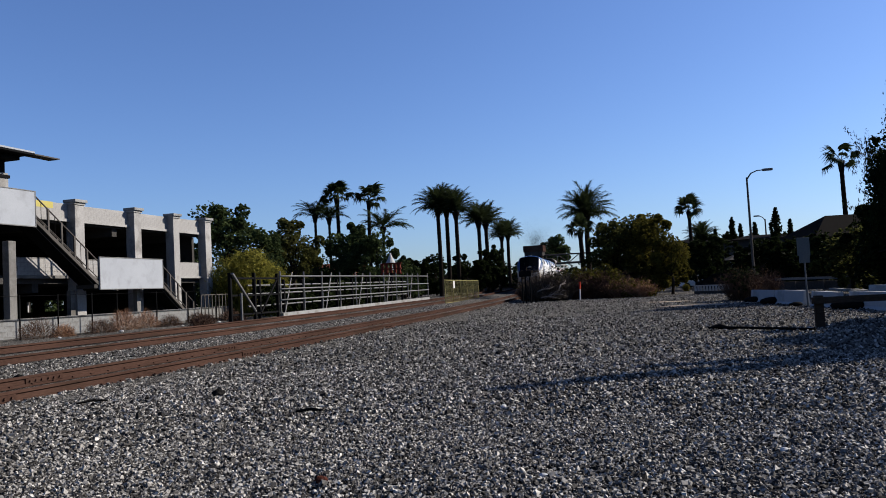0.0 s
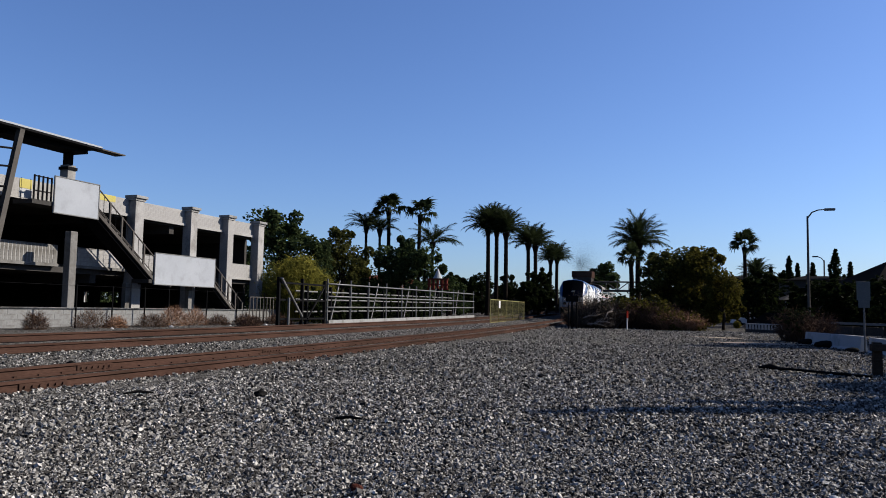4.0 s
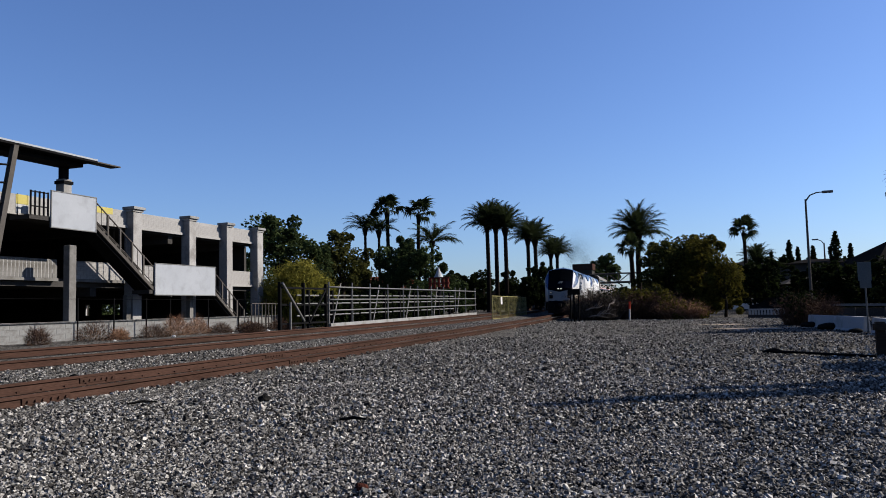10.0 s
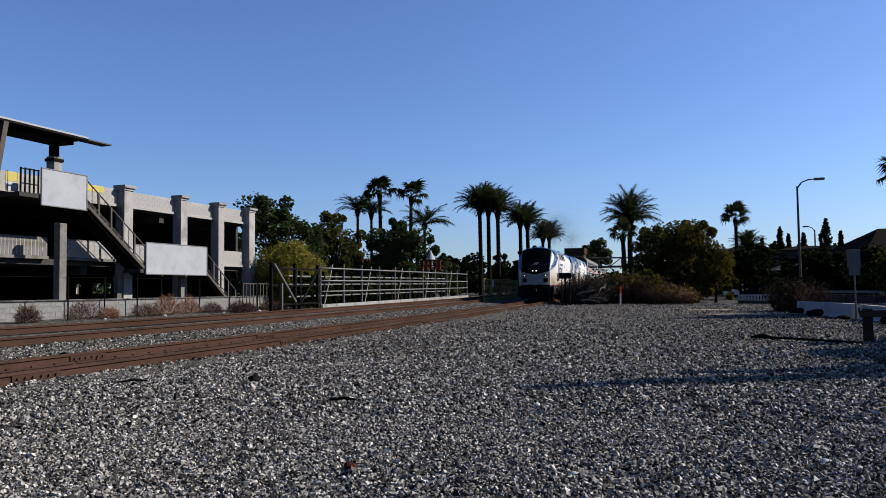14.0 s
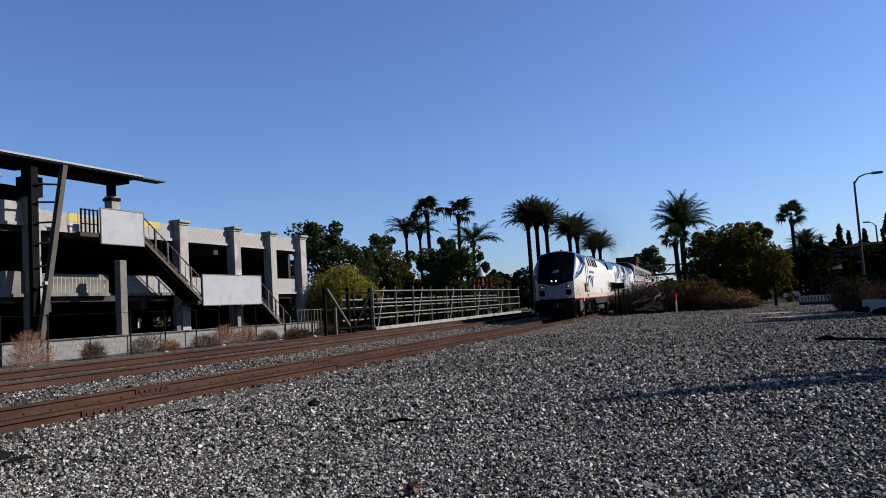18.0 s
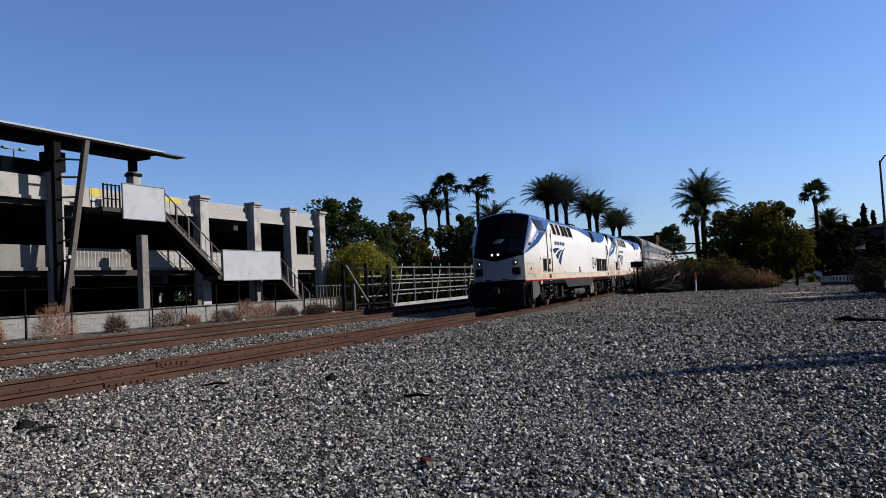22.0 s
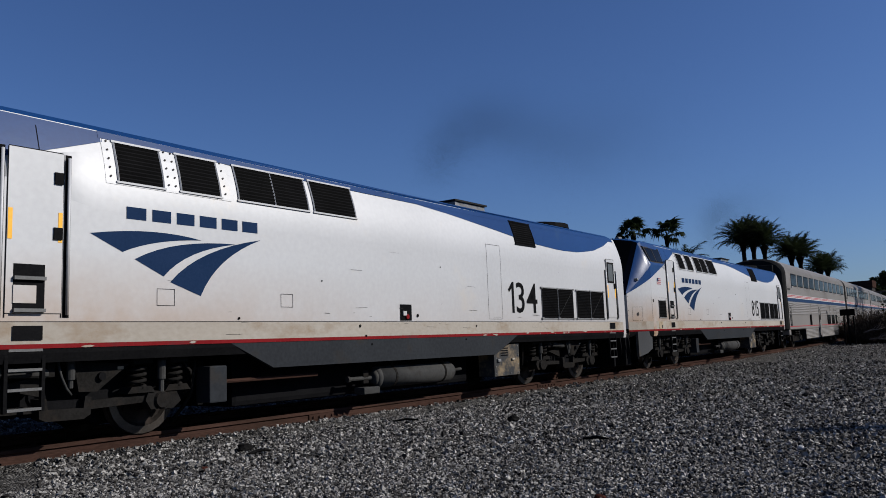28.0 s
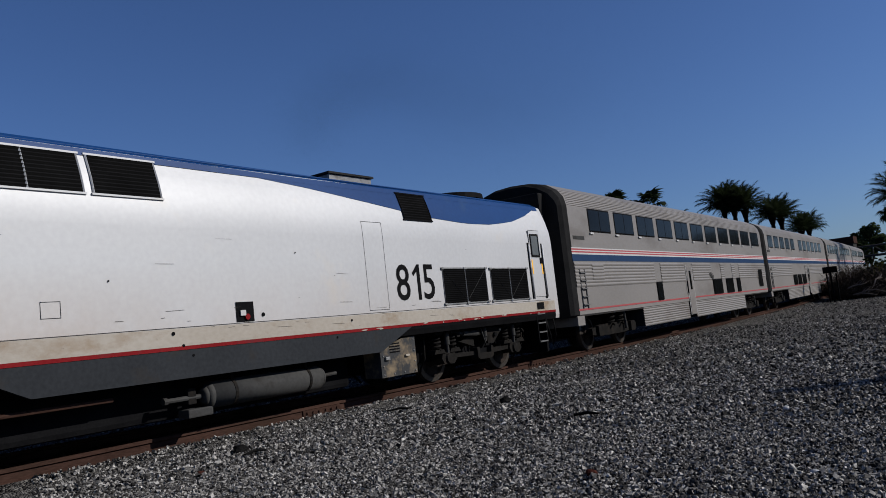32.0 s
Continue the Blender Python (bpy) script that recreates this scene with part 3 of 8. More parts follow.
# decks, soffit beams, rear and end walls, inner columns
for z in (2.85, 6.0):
    gpart("deck", FX - 32, FX - 0.22, -25, 46.9, z, z + 0.28, material=M_CONC_SHADE, label="concrete parking deck")
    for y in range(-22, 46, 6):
        gpart("soffit_beam", FX - 31.9, FX - 0.3, y - 0.2, y + 0.2, z - 0.45, z, material=M_CONC_SHADE)
gpart("ground_slab", FX - 32, FX + 1.5, -25, 47.3, 0.05, 0.3, material=M_CONC_SHADE)
# rear and end walls kept closed so the decks stay dark
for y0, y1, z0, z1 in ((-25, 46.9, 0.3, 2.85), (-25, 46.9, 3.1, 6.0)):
    gpart("rear_wall", FX - 32.25, FX - 32, y0, y1, z0, z1, material=M_CONC_SHADE)
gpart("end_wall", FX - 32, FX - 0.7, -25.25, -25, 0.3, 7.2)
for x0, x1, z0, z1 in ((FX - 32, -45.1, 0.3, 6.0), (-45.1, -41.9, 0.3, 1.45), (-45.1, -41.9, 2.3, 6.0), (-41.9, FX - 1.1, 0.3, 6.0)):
    gpart("end_wall", x0, x1, 46.9, 47.15, z0, z1, material=M_CONC_SHADE)
gpart("opening_frame", -45.1, -45.0, 46.8, 46.9, 1.45, 2.3, material=M_BARRIER)
gpart("opening_frame", -45.0, -41.9, 46.8, 46.9, 2.22, 2.3, material=M_BARRIER)
gpart("end_wall", FX - 32, FX - 0.7, 46.9, 47.15, 6.1, 7.2)
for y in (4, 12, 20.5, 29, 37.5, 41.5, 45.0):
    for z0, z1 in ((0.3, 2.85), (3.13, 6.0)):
        gpart("inner_column", FX - 9.3, FX - 8.8, y - 0.25, y + 0.25, z0, z1, material=M_BRICK if y > 37 else M_CONC_SHADE)
gpart("ramp", FX - 14, FX - 6, 22, 44, 3.4, 3.62, material=M_CONC_SHADE)
gpart("painted_wall", FX - 0.23, FX + 0.012, 31.4, 33.0, 6.74, 7.075, material=M_YELLOWP, label="yellow painted deck barrier")
# shallow ribs cast into one spandrel
RIB = bpy.data.meshes.new("rib")
bm = boxed(0, 0.014, 0, 0.15, 3.26, 4.12, bevel=0.004)
bm.to_mesh(RIB)
bm.free()
RIB.materials.append(M_CONC_G)
for k in range(19):
    again("rib", RIB, garage, Matrix.Translation((FX, 25.3 + k * 0.21, 0)))
board = thing("notice_board", "yellow and white notice board on the stair landing", "notice board", at=(-29.15, 26.5, 5.92))
part("leg", tubed((0, -0.25, 0), (0, -0.25, 1.0), 0.025), M_DARK, board)
part("leg", tubed((0, 0.25, 0), (0, 0.25, 1.0), 0.025), M_DARK, board)
part("upper_panel", boxed(-0.02, 0.02, -0.33, 0.33, 0.55, 0.98, bevel=0.01), M_YELLOWP, board, "yellow panel")
part("lower_panel", boxed(-0.02, 0.02, -0.33, 0.33, 0.12, 0.53, bevel=0.01), M_BARRIER, board, "white panel")
# low block wall with its joints
low_wall = tagged(part("wall_block", boxed(-28.45, -28.1, -25, 46.9, -0.1, 1.1), M_WALL, None), "pale weathered concrete block wall along the garage", "wall", "", "structure")
tagged(part("wall_cap", boxed(-28.5, -28.02, -25, 46.9, 1.1, 1.16, bevel=0.01), M_WALL, low_wall))
# steel stair in front of the facade
stair = thing("stairway", "dark steel outside stair with grey panels and railings", "stairs")
SX0, SX1 = -29.3, -28.1


def spart(name, *a, material=None, label="", parent=None, bevel=0.0):
    return part(name, boxed(*a, bevel=bevel), material or M_STEEL, parent or stair, label)


for y0, y1, z0, z1 in ((27.1, 29.84, 5.41, 7.12), (34.02, 39.38, 2.41, 4.14)):
    pn = spart("front_panel", SX1 - 0.06, SX1, y0, y1, z0, z1, material=M_PANEL, label="blank light-grey metal panel", bevel=0.01)
    fr = bmesh.new()
    for a in ((SX1, SX1 + 0.02, y0, y1, z1 - 0.04, z1), (SX1, SX1 + 0.02, y0, y1, z0, z0 + 0.04), (SX1, SX1 + 0.02, y0, y0 + 0.04, z0 + 0.04, z1 - 0.04), (SX1, SX1 + 0.02, y1 - 0.04, y1, z0 + 0.04, z1 - 0.04)):
        box(fr, *a)
    part("panel_frame", fr, M_GALV, pn)
spart("landing", SX0, SX1 - 0.08, 26.0, 29.8, 5.72, 5.92, material=M_CONC_SHADE, label="concrete stair landing")
spart("landing", SX0, SX1 - 0.08, 33.7, 39.4, 2.5, 2.7, material=M_CONC_SHADE, label="concrete stair landing")


def flight(y0, z0, y1, z1, steps):
    """One flight from its head (y0, z0) to its foot (y1, z1)."""
    for x in (SX0 + 0.05, SX1 - 0.1):
        bm = bmesh.new()
        prism(bm, ((y0, z0 + 0.06), (y1, z1 + 0.06), (y1, z1 - 0.14), (y0, z0 - 0.14)), x - 0.05, x + 0.05, "x")
        part("stringer", bm, M_STEEL, stair, "sloping steel stringer")
        r = part("railing", tubed((x, y0, z0 + 1.15), (x, y1, z1 + 1.15), 0.035, n=6), M_STEEL, stair, "brown steel stair railing")
        part("lower_rail", tubed((x, y0, z0 + 0.25), (x, y1, z1 + 0.25), 0.025, n=6), M_STEEL, r)
        n = max(3, int((y1 - y0) / 0.75))
        for i in range(n + 1):
            k = i / n
            y, z = y0 + (y1 - y0) * k, z0 + (z1 - z0) * k
            part("post", boxed(x - 0.04, x + 0.04, y - 0.05, y + 0.05, z, z + 1.18), M_STEEL, r)
            if i < n:
                yy, zz = y + (y1 - y0) / n * 0.5, z + (z1 - z0) / n * 0.5
                part("baluster", boxed(x - 0.01, x + 0.01, yy - 0.01, yy + 0.01, zz + 0.25, zz + 1.15), M_DARK, r)
    # dark sheet added in place of the shade below the flight
    bm = bmesh.new()
    prism(bm, ((y0, z0 - 0.06), (y1, z1 - 0.06), (y1, z1 - 0.3), (y0, z0 - 0.3)), SX0 + 0.12, SX1 - 0.17, 'x')
    part("stair_shade_sheet", bm, M_DARK, stair, "dark sheet standing for shade under the treads")
    for i in range(steps):
        k = (i + 0.5) / steps
        part("tread", boxed(SX0 + 0.1, SX1 - 0.15, y0 + (y1 - y0) * k - 0.15, y0 + (y1 - y0) * k + 0.15, z0 + (z1 - z0) * k - 0.04, z0 + (z1 - z0) * k), M_CONC_SHADE, stair)


flight(29.84, 5.8, 34.1, 2.72, 17)
flight(39.4, 2.65, 42.45, 0.42, 12)
spart("support_column", -28.62, -28.25, 28.35, 28.78, 0.2, 4.72, material=M_CONC_G, label="darker concrete stair support", bevel=0.04)
for x, y in ((-29.43, 33.6), (-29.0, 38.3)):
    spart("support_column", x - 0.25, x, y - 0.16, y + 0.16, 0.2, 2.45, material=M_CONC_G)
rl = part("railing", tubed((SX1 - 0.1, 26.05, 6.95), (SX1 - 0.1, 27.05, 6.95), 0.03, n=6), M_DARK, stair, "dark landing railing")
part("lower_rail", tubed((SX1 - 0.1, 26.05, 6.3), (SX1 - 0.1, 27.05, 6.3), 0.03, n=6), M_DARK, rl)
for y in span(26.08, 27.03, 4):
    part("post", boxed(SX1 - 0.13, SX1 - 0.07, y - 0.03, y + 0.03, 5.9, 7.0), M_DARK, rl)
# canopy over the stair with its slanted steel strut
canopy = thing("canopy", "flat grey steel canopy on dark brackets with slanted strut", "canopy", at=(0, 0, 0.1))
part("roof_sheet", boxed(-30.8, -28.4, -25, 30.2, 8.90, 8.98), M_PANEL, canopy, "thin pale roof sheet")
# near-black sheet added to keep the canopy's underside in shade
part("soffit", boxed(-30.75, -28.62, -25, 30.15, 8.80, 8.88), M_DARK, canopy, "dark sheet standing for shade under the canopy")
part("roof_tip", boxed(-29.1, -28.45, 30.2, 31.85, 8.84, 8.90), M_STEEL, canopy)
part("fascia", boxed(-28.6, -28.4, -25, 30.2, 8.80, 8.90), M_DARK, canopy)
for a, b in ((-20, -6), (-4, 10), (11.5, 19.0), (19.9, 24.3), (25.1, 29.9)):
    part("soffit_beam", boxed(-30.1, -29.0, a, b, 8.58, 8.79, bevel=0.02), M_DARK, canopy, "dark soffit beam")
bm = bmesh.new()
prism(bm, ((23.95, 1.1), (24.2, 1.1), (25.6, 8.8), (25.36, 8.8)), -28.62, -28.38, "x")
strut = part("strut", bm, M_STEEL, canopy, "slanted brown steel strut")
for z in (3.4, 4.3, 5.3, 6.2, 7.1, 7.9):
    part("rung", tubed((-28.6, 24.1, z - 0.1), (-28.5, 24.05 + 1.42 * (z - 1.1) / 7.7, z), 0.045), M_DARK, strut)
# dark post added to cover the pale left half of the column
part("post", boxed(-28.95, -28.72, 23.95, 24.3, 0.2, 8.6), M_DARK, strut)
part("pier", boxed(-30.1, -29.6, 29.3, 29.8, 6.9, 8.0, bevel=0.03), M_CONC, canopy)
part("pier_head", boxed(-30.15, -29.55, 29.25, 29.85, 7.75, 7.9), M_DARK, canopy)
part("pier_bracket", boxed(-30.0, -29.7, 29.35, 29.7, 8.0, 8.62), M_DARK, canopy)
part("security_camera", boxed(-28.4, -28.2, 24.1, 24.25, 3.4, 3.55, bevel=0.03), M_PANEL, canopy)
# a dark car on the upper deck and a twin deck lamp behind it
car = thing("car", "dark parked car on the upper garage deck", "car", at=(-31.62, 23.3, 6.28))
bm = bmesh.new()
prism(bm, ((-2.35, 0.4), (2.35, 0.4), (2.38, 1.2), (2.05, 1.84), (1.2, 1.9), (-0.6, 1.88), (-1.45, 1.34), (-2.3, 1.16)), -0.88, 0.88, "x")
part("body", bm, M_CAR_D, car)
part("side_window", plate(((-1.3, 1.32), (2.1, 1.3), (1.85, 1.74), (-0.6, 1.78)), 0.886), M_GLASS, car)
for y in (-1.4, 1.4):
    for x in (-0.8, 0.8):
        part("wheel", tubed((x - 0.1, y, 0.33), (x + 0.1, y, 0.33), 0.33, n=14), M_RUBBER, car)
lp = thing("deck_lamp", "grey twin-headed lamp post on the garage deck", "lamp post", at=(-59.45, 45.58, 6.2))
part("pole", tubed((0, 0, 0), (0, 0, 9.0), 0.11, 0.08), M_GALV, lp)
for s in (-1, 1):
    part("lamp_head", boxed(-0.2, 0.2, s * 0.3 - 0.3 + s * 0.5, s * 0.3 + 0.3 + s * 0.5, 8.95, 9.15, bevel=0.04), M_GALV, lp)
    part("arm", tubed((0, 0, 8.95), (0, s * 0.6, 9.05), 0.04), M_GALV, lp)
# dark chain-link posts before the wall and a low picket rail at the stair's foot
link_fence = thing("chain_link_fence", "dark wire fence posts before the pale wall", "fence")
for y in (-12, -8, -4, 0, 4, 8, 11.5, 15.0, 18.5, 20.7, 22.8, 27.2, 29.4, 31.6, 33.4, 36.6, 39.5, 42.5):
    part("post", tubed((-26.6, y, 0.1), (-26.6, y, 2.2), 0.035, n=6), M_DARK, link_fence)
for z in (1.15, 2.15):
    part("wire", tubed((-26.6, -12, z), (-26.6, 42.5, z), 0.008, n=4), M_DARK, link_fence)
picket = thing("railing", "grey metal railing at the foot of the stair", "railing")
for y in span(42.6, 45.8, 8):
    part("post", boxed(-27.75, -27.7, y - 0.03, y + 0.03, 0.2, 1.95), M_STEEL, picket)
for z in (0.6, 1.92):
    part("rail", boxed(-27.76, -27.69, 42.6, 45.8, z, z + 0.05), M_STEEL, picket)

# ---- the train ----
# A vehicle's space: y runs from its front (0) to its rear, x to the lit side, z up from the rail head.
TALL = 1.031      # vertical stretch of the heights below, fitted to the camera's view


def to_height(v):
    """Stretches a finished vehicle's height to fit the camera's view; wheels keep their size."""
    for ob in v.children_recursive:
        if ob.type == "MESH" and ob.data is not WHEELSET:
            ob.data.transform(Matrix.Diagonal((1, 1, TALL, 1)))
    return v


def lerp(table, v):
    for (a, p), (b, q) in zip(table, table[1:]):
        if v <= b:
            k = max(0.0, (v - a) / (b - a))
            return p + (q - p) * k
    return table[-1][1]


def bez(a, c, b, n=8):
    return [((1 - t) ** 2 * a[0] + 2 * t * (1 - t) * c[0] + t * t * b[0], (1 - t) ** 2 * a[1] + 2 * t * (1 - t) * c[1] + t * t * b[1]) for t in [i / n for i in range(n + 1)]]


NOSE_WIDE = ((0.45, 1.12), (0.8, 1.27), (1.2, 1.41), (1.6, 1.5))
RIDGE = ((0.45, 2.32), (1.6, 3.88), (1.75, 3.93), (2.2, 3.91), (2.7, 3.88), (8.0, 3.83), (12.0, 3.8))
RIDGE_IN = ((1.6, 0.14), (2.7, 0.0))
CREASE = ((0.45, 2.26), (1.65, 3.2))
CROWN = ((0.45, 0.2), (1.2, 0.5), (1.75, 0.72), (2.4, 0.95), (3.4, 1.05), (9.0, 1.1), (14.0, 1.0))


def section(y):
    """The half outline of the locomotive at y, as (x, z): sill, crease, ridge and roof."""
    w, zr, zc, c = lerp(NOSE_WIDE, y), lerp(RIDGE, y), lerp(CREASE, y), lerp(CROWN, y)
    xr = w - 0.23 * (min(zr, zc + 0.6) - zc) / 0.6 - lerp(RIDGE_IN, y) if y > 1.6 else 1.1 + 0.03 * (y - 0.45) / 1.15
    shoulder = [(w, zc)]
    if y > 2.7:
        q = 0.05 + 0.33 * min(1.0, (y - 2.7) / 1.5)
        l = math.hypot(w - xr, zr - zc)
        shoulder = bez((w, zc - q), (w, zc), (w + (xr - w) * q / l, zc + (zr - zc) * q / l), 6)
    return [(w * 0.987, 1.0), (w, 1.1), *shoulder, (xr, zr), (xr * 0.866, zr + 0.10 * c), (xr * 0.472, zr + 0.24 * c), (0.0, zr + 0.30 * c)]


def skin_x(y, z):
    s = section(y)
    for (x0, z0), (x1, z1) in zip(s, s[1:]):
        if z <= z1:
            return x0 + (x1 - x0) * max(0.0, (z - z0) / max(z1 - z0, 1e-6))
    return 0.0


def loft(bm, ys, half, bow=None):
    """Skins sections along y; half(y) gives the half outline. bow(x, y) bends the front."""
    rings = []
    for y in ys:
        h = half(y)
        full = [(x, z) for x, z in h] + [(-x, z) for x, z in h[-2::-1]]
        rings.append([bm.verts.new((x, y + (bow(x, y) if bow else 0), z)) for x, z in full])
    for a, b in zip(rings, rings[1:]):
        for i in range(len(a) - 1):
            bm.faces.new((a[i], b[i], b[i + 1], a[i + 1]))
    bm.faces.new(rings[0])
    bm.faces.new(rings[-1][::-1])
    bmesh.ops.recalc_face_normals(bm, faces=bm.faces)
    return bm


def strip(ys, low, high, off=0.004, side=1, levels=(1.1, 2.2, 2.35, 2.5, 2.65, 2.8, 2.95, 3.1, 3.2, 3.4, 3.6, 3.8), skin=skin_x):
    """A painted band on the locomotive's skin between the heights low(y) and high(y)."""
    bm = bmesh.new()
    cols = []
    for y in ys:
        a, b = low(y), high(y)
        zs = [a] + sorted(min(max(a, c), b) for c in (*levels, lerp(CREASE, y))) + [b]
        cols.append([bm.verts.new((side * (skin(y, z) + off), y, z)) for z in zs])
    for p, q in zip(cols, cols[1:]):
        for i in range(len(p) - 1):
            vs = (p[i], q[i], q[i + 1], p[i + 1])
            if (p[i].co - p[i + 1].co).length + (q[i].co - q[i + 1].co).length > 1e-4:
                bm.faces.new(vs)
    bmesh.ops.remove_doubles(bm, verts=bm.verts, dist=1e-5)
    bmesh.ops.recalc_face_normals(bm, faces=bm.faces)
    if bm.faces and bm.faces[0].normal.x * side < 0:
        bmesh.ops.reverse_faces(bm, faces=bm.faces)
    return bm


def lettering(text, y, z, width, height, material, parent, name="number"):
    cu = bpy.data.curves.new(name, "FONT")
    cu.body, cu.size, cu.resolution_u = text, 1.0, 3
    cu.offset = 0.006
    tmp = bpy.data.objects.new(name, cu)
    scene.collection.objects.link(tmp)
    bpy.context.view_layer.update()
    me = bpy.data.meshes.new_from_object(tmp.evaluated_get(bpy.context.evaluated_depsgraph_get()))
    bpy.data.objects.remove(tmp)
    co = np.array([v.co[:] for v in me.vertices])
    lo, hi = co.min(0), co.max(0)
    for v in me.vertices:
        v.co = (1.505, y + (v.co.x - lo[0]) / (hi[0] - lo[0]) * width, z + (v.co.y - lo[1]) / (hi[1] - lo[1]) * height)
    me.materials.append(material)
    ob = new(name, me)
    ob.parent = parent
    return ob


def wheelset_mesh(r=0.5):
    bm = bmesh.new()
    for s in (-1, 1):
        prof = ((0.06, 0.86), (0.17, 0.84), (0.20, 0.80), (0.36, 0.79), (0.40, 0.84), (r, 0.83), (r, 0.74), (r + 0.025, 0.715), (r + 0.02, 0.695), (0.38, 0.70), (0.06, 0.70))
        n = 24
        rings = [[bm.verts.new((s * px, pr * math.cos(2 * math.pi * k / n), pr * math.sin(2 * math.pi * k / n))) for k in range(n)] for pr, px in prof]
        for j, (a, b) in enumerate(zip(rings, rings[1:])):
            for k in range(n):
                f = bm.faces.new((a[k], a[(k + 1) % n], b[(k + 1) % n], b[k]))
                # outer rim faces share the bright tread colour to look sunlit
                f.material_index = 1 if j in (4, 5) else 0
        for k in range(0, n, 8):
            tube(bm, (s * 0.80, 0.27 * math.cos(k), 0.27 * math.sin(k)), (s * 0.812, 0.27 * math.cos(k), 0.27 * math.sin(k)), 0.05, n=8)
    tube(bm, (-0.9, 0, 0), (0.9, 0, 0), 0.09, n=10)
    bmesh.ops.recalc_face_normals(bm, faces=bm.faces)
    me = bpy.data.meshes.new("wheelset")
    bm.to_mesh(me)
    bm.free()
    me.materials.append(M_WHEEL)
    me.materials.append(M_TREAD)
    return me


WHEELSET = wheelset_mesh()
SPINNING = []


def wheelset(parent, y, spin=True):
    ob = new("wheelset", WHEELSET)
    ob.parent = parent
    ob.matrix_basis = pose(0, y, 0.5)
    if spin:
        SPINNING.append((ob, y))
    return ob


def coil(bm, x, y, z0, z1, r=0.11, turns=4, thick=0.022):
    pts = [(x + r * math.cos(a), y + r * math.sin(a), z0 + (z1 - z0) * a / (2 * math.pi * turns)) for a in span(0, 2 * math.pi * turns, turns * 8)]
    return sweep(bm, pts, [thick] * len(pts), 5)


def loco_truck(parent, y0, y1, label="oily truck darkened for shade, with coil springs and dampers"):
    truck = part("truck", boxed(-0.5, 0.5, y0 + 0.5, y1 - 0.5, 0.35, 0.8), M_TRUCK, parent, label)
    mid = (y0 + y1) / 2

    def slab(name, outline, s, x0, x1, m=None, note=""):
        bm = bmesh.new()
        prism(bm, outline, min(s * x0, s * x1), max(s * x0, s * x1), "x")
        return part(name, bm, m or M_TRUCK, truck, note)

    for s in (-1, 1):
        # added black plate stands for the shade behind springs and wheel tops
        slab("inner_frame", ((y0 - 0.75, 0.42), (y1 + 0.75, 0.42), (y1 + 0.75, 1.0), (y0 - 0.75, 1.0)), s, 0.93, 0.95, M_BLACK)
        # the lower equaliser: two bars that meet in the centre block
        slab("lower_bar", ((y0 + 0.15, 0.44), (mid - 0.26, 0.42), (mid - 0.26, 0.5), (y0 + 0.15, 0.53)), s, 1.14, 1.24)
        slab("lower_bar", ((mid + 0.3, 0.41), (y1 - 0.1, 0.44), (y1 - 0.1, 0.54), (mid + 0.3, 0.51)), s, 1.14, 1.24)
        slab("centre_block", ((mid - 0.31, 0.58), (mid - 0.3, 0.36), (mid - 0.22, 0.32), (mid + 0.24, 0.31), (mid + 0.33, 0.36), (mid + 0.34, 0.56), (mid + 0.26, 0.58), (mid + 0.24, 0.44), (mid - 0.2, 0.45), (mid - 0.22, 0.58)), s, 1.12, 1.32)
        slab("centre_plate", ((mid - 0.2, 0.38), (mid + 0.24, 0.36), (mid + 0.24, 0.54), (mid - 0.2, 0.55)), s, 1.1, 1.22, M_BLACK)
        slab("bracket", ((mid + 0.12, 0.99), (mid + 0.86, 0.93), (mid + 0.7, 0.82), (mid + 0.43, 0.62), (mid + 0.19, 0.63)), s, 1.2, 1.29)
        slab("gusset", ((y0 + 0.56, 0.74), (mid - 0.24, 0.84), (mid - 0.24, 0.6)), s, 1.14, 1.2)
        part("bracket_pin", tubed((s * 1.29, mid + 0.47, 0.8), (s * 1.34, mid + 0.47, 0.8), 0.05, n=10), M_BLACK, truck)
        part("bracket_plate", boxed(min(s * 1.29, s * 1.295), max(s * 1.29, s * 1.295), mid + 0.7, mid + 0.78, 0.87, 0.91), M_PLATE, truck)
        for y in (y0, y1):
            slab("axle_box", ((y - 0.2, 0.56), (y - 0.24, 0.46), (y - 0.16, 0.34), (y + 0.18, 0.33), (y + 0.3, 0.42), (y + 0.22, 0.57)), s, 1.02, 1.28)
            part("bearing_cap", tubed((s * 1.28, y, 0.45), (s * 1.32, y, 0.45), 0.12, 0.1, n=14), M_TRUCK, truck)
            for q in (-0.31, 0.24):
                slab("spring_seat", ((y + q - 0.2, 0.56), (y + q + 0.2, 0.56), (y + q + 0.14, 0.64), (y + q - 0.14, 0.64)), s, 1.06, 1.3)
                part("coil_spring", coil(bmesh.new(), s * 1.19, y + q, 0.63, 0.94, 0.1, 4, 0.026), M_TRUCK, truck, smooth=True)
                part("spring_cap", boxed(s * 1.19 - 0.14, s * 1.19 + 0.14, y + q - 0.14, y + q + 0.14, 0.93, 1.0), M_TRUCK, truck)
            bm = tubed((s * 1.27, y, 0.54), (s * 1.27, y, 0.76), 0.035)
            tube(bm, (s * 1.27, y, 0.72), (s * 1.27, y, 0.98), 0.056, n=12)
            part("damper", bm, M_GREY, truck, "grey upright shock absorber")
            part("damper_mount", boxed(s * 1.27 - 0.06, s * 1.27 + 0.06, y - 0.05, y + 0.05, 0.96, 1.02), M_TRUCK, truck)
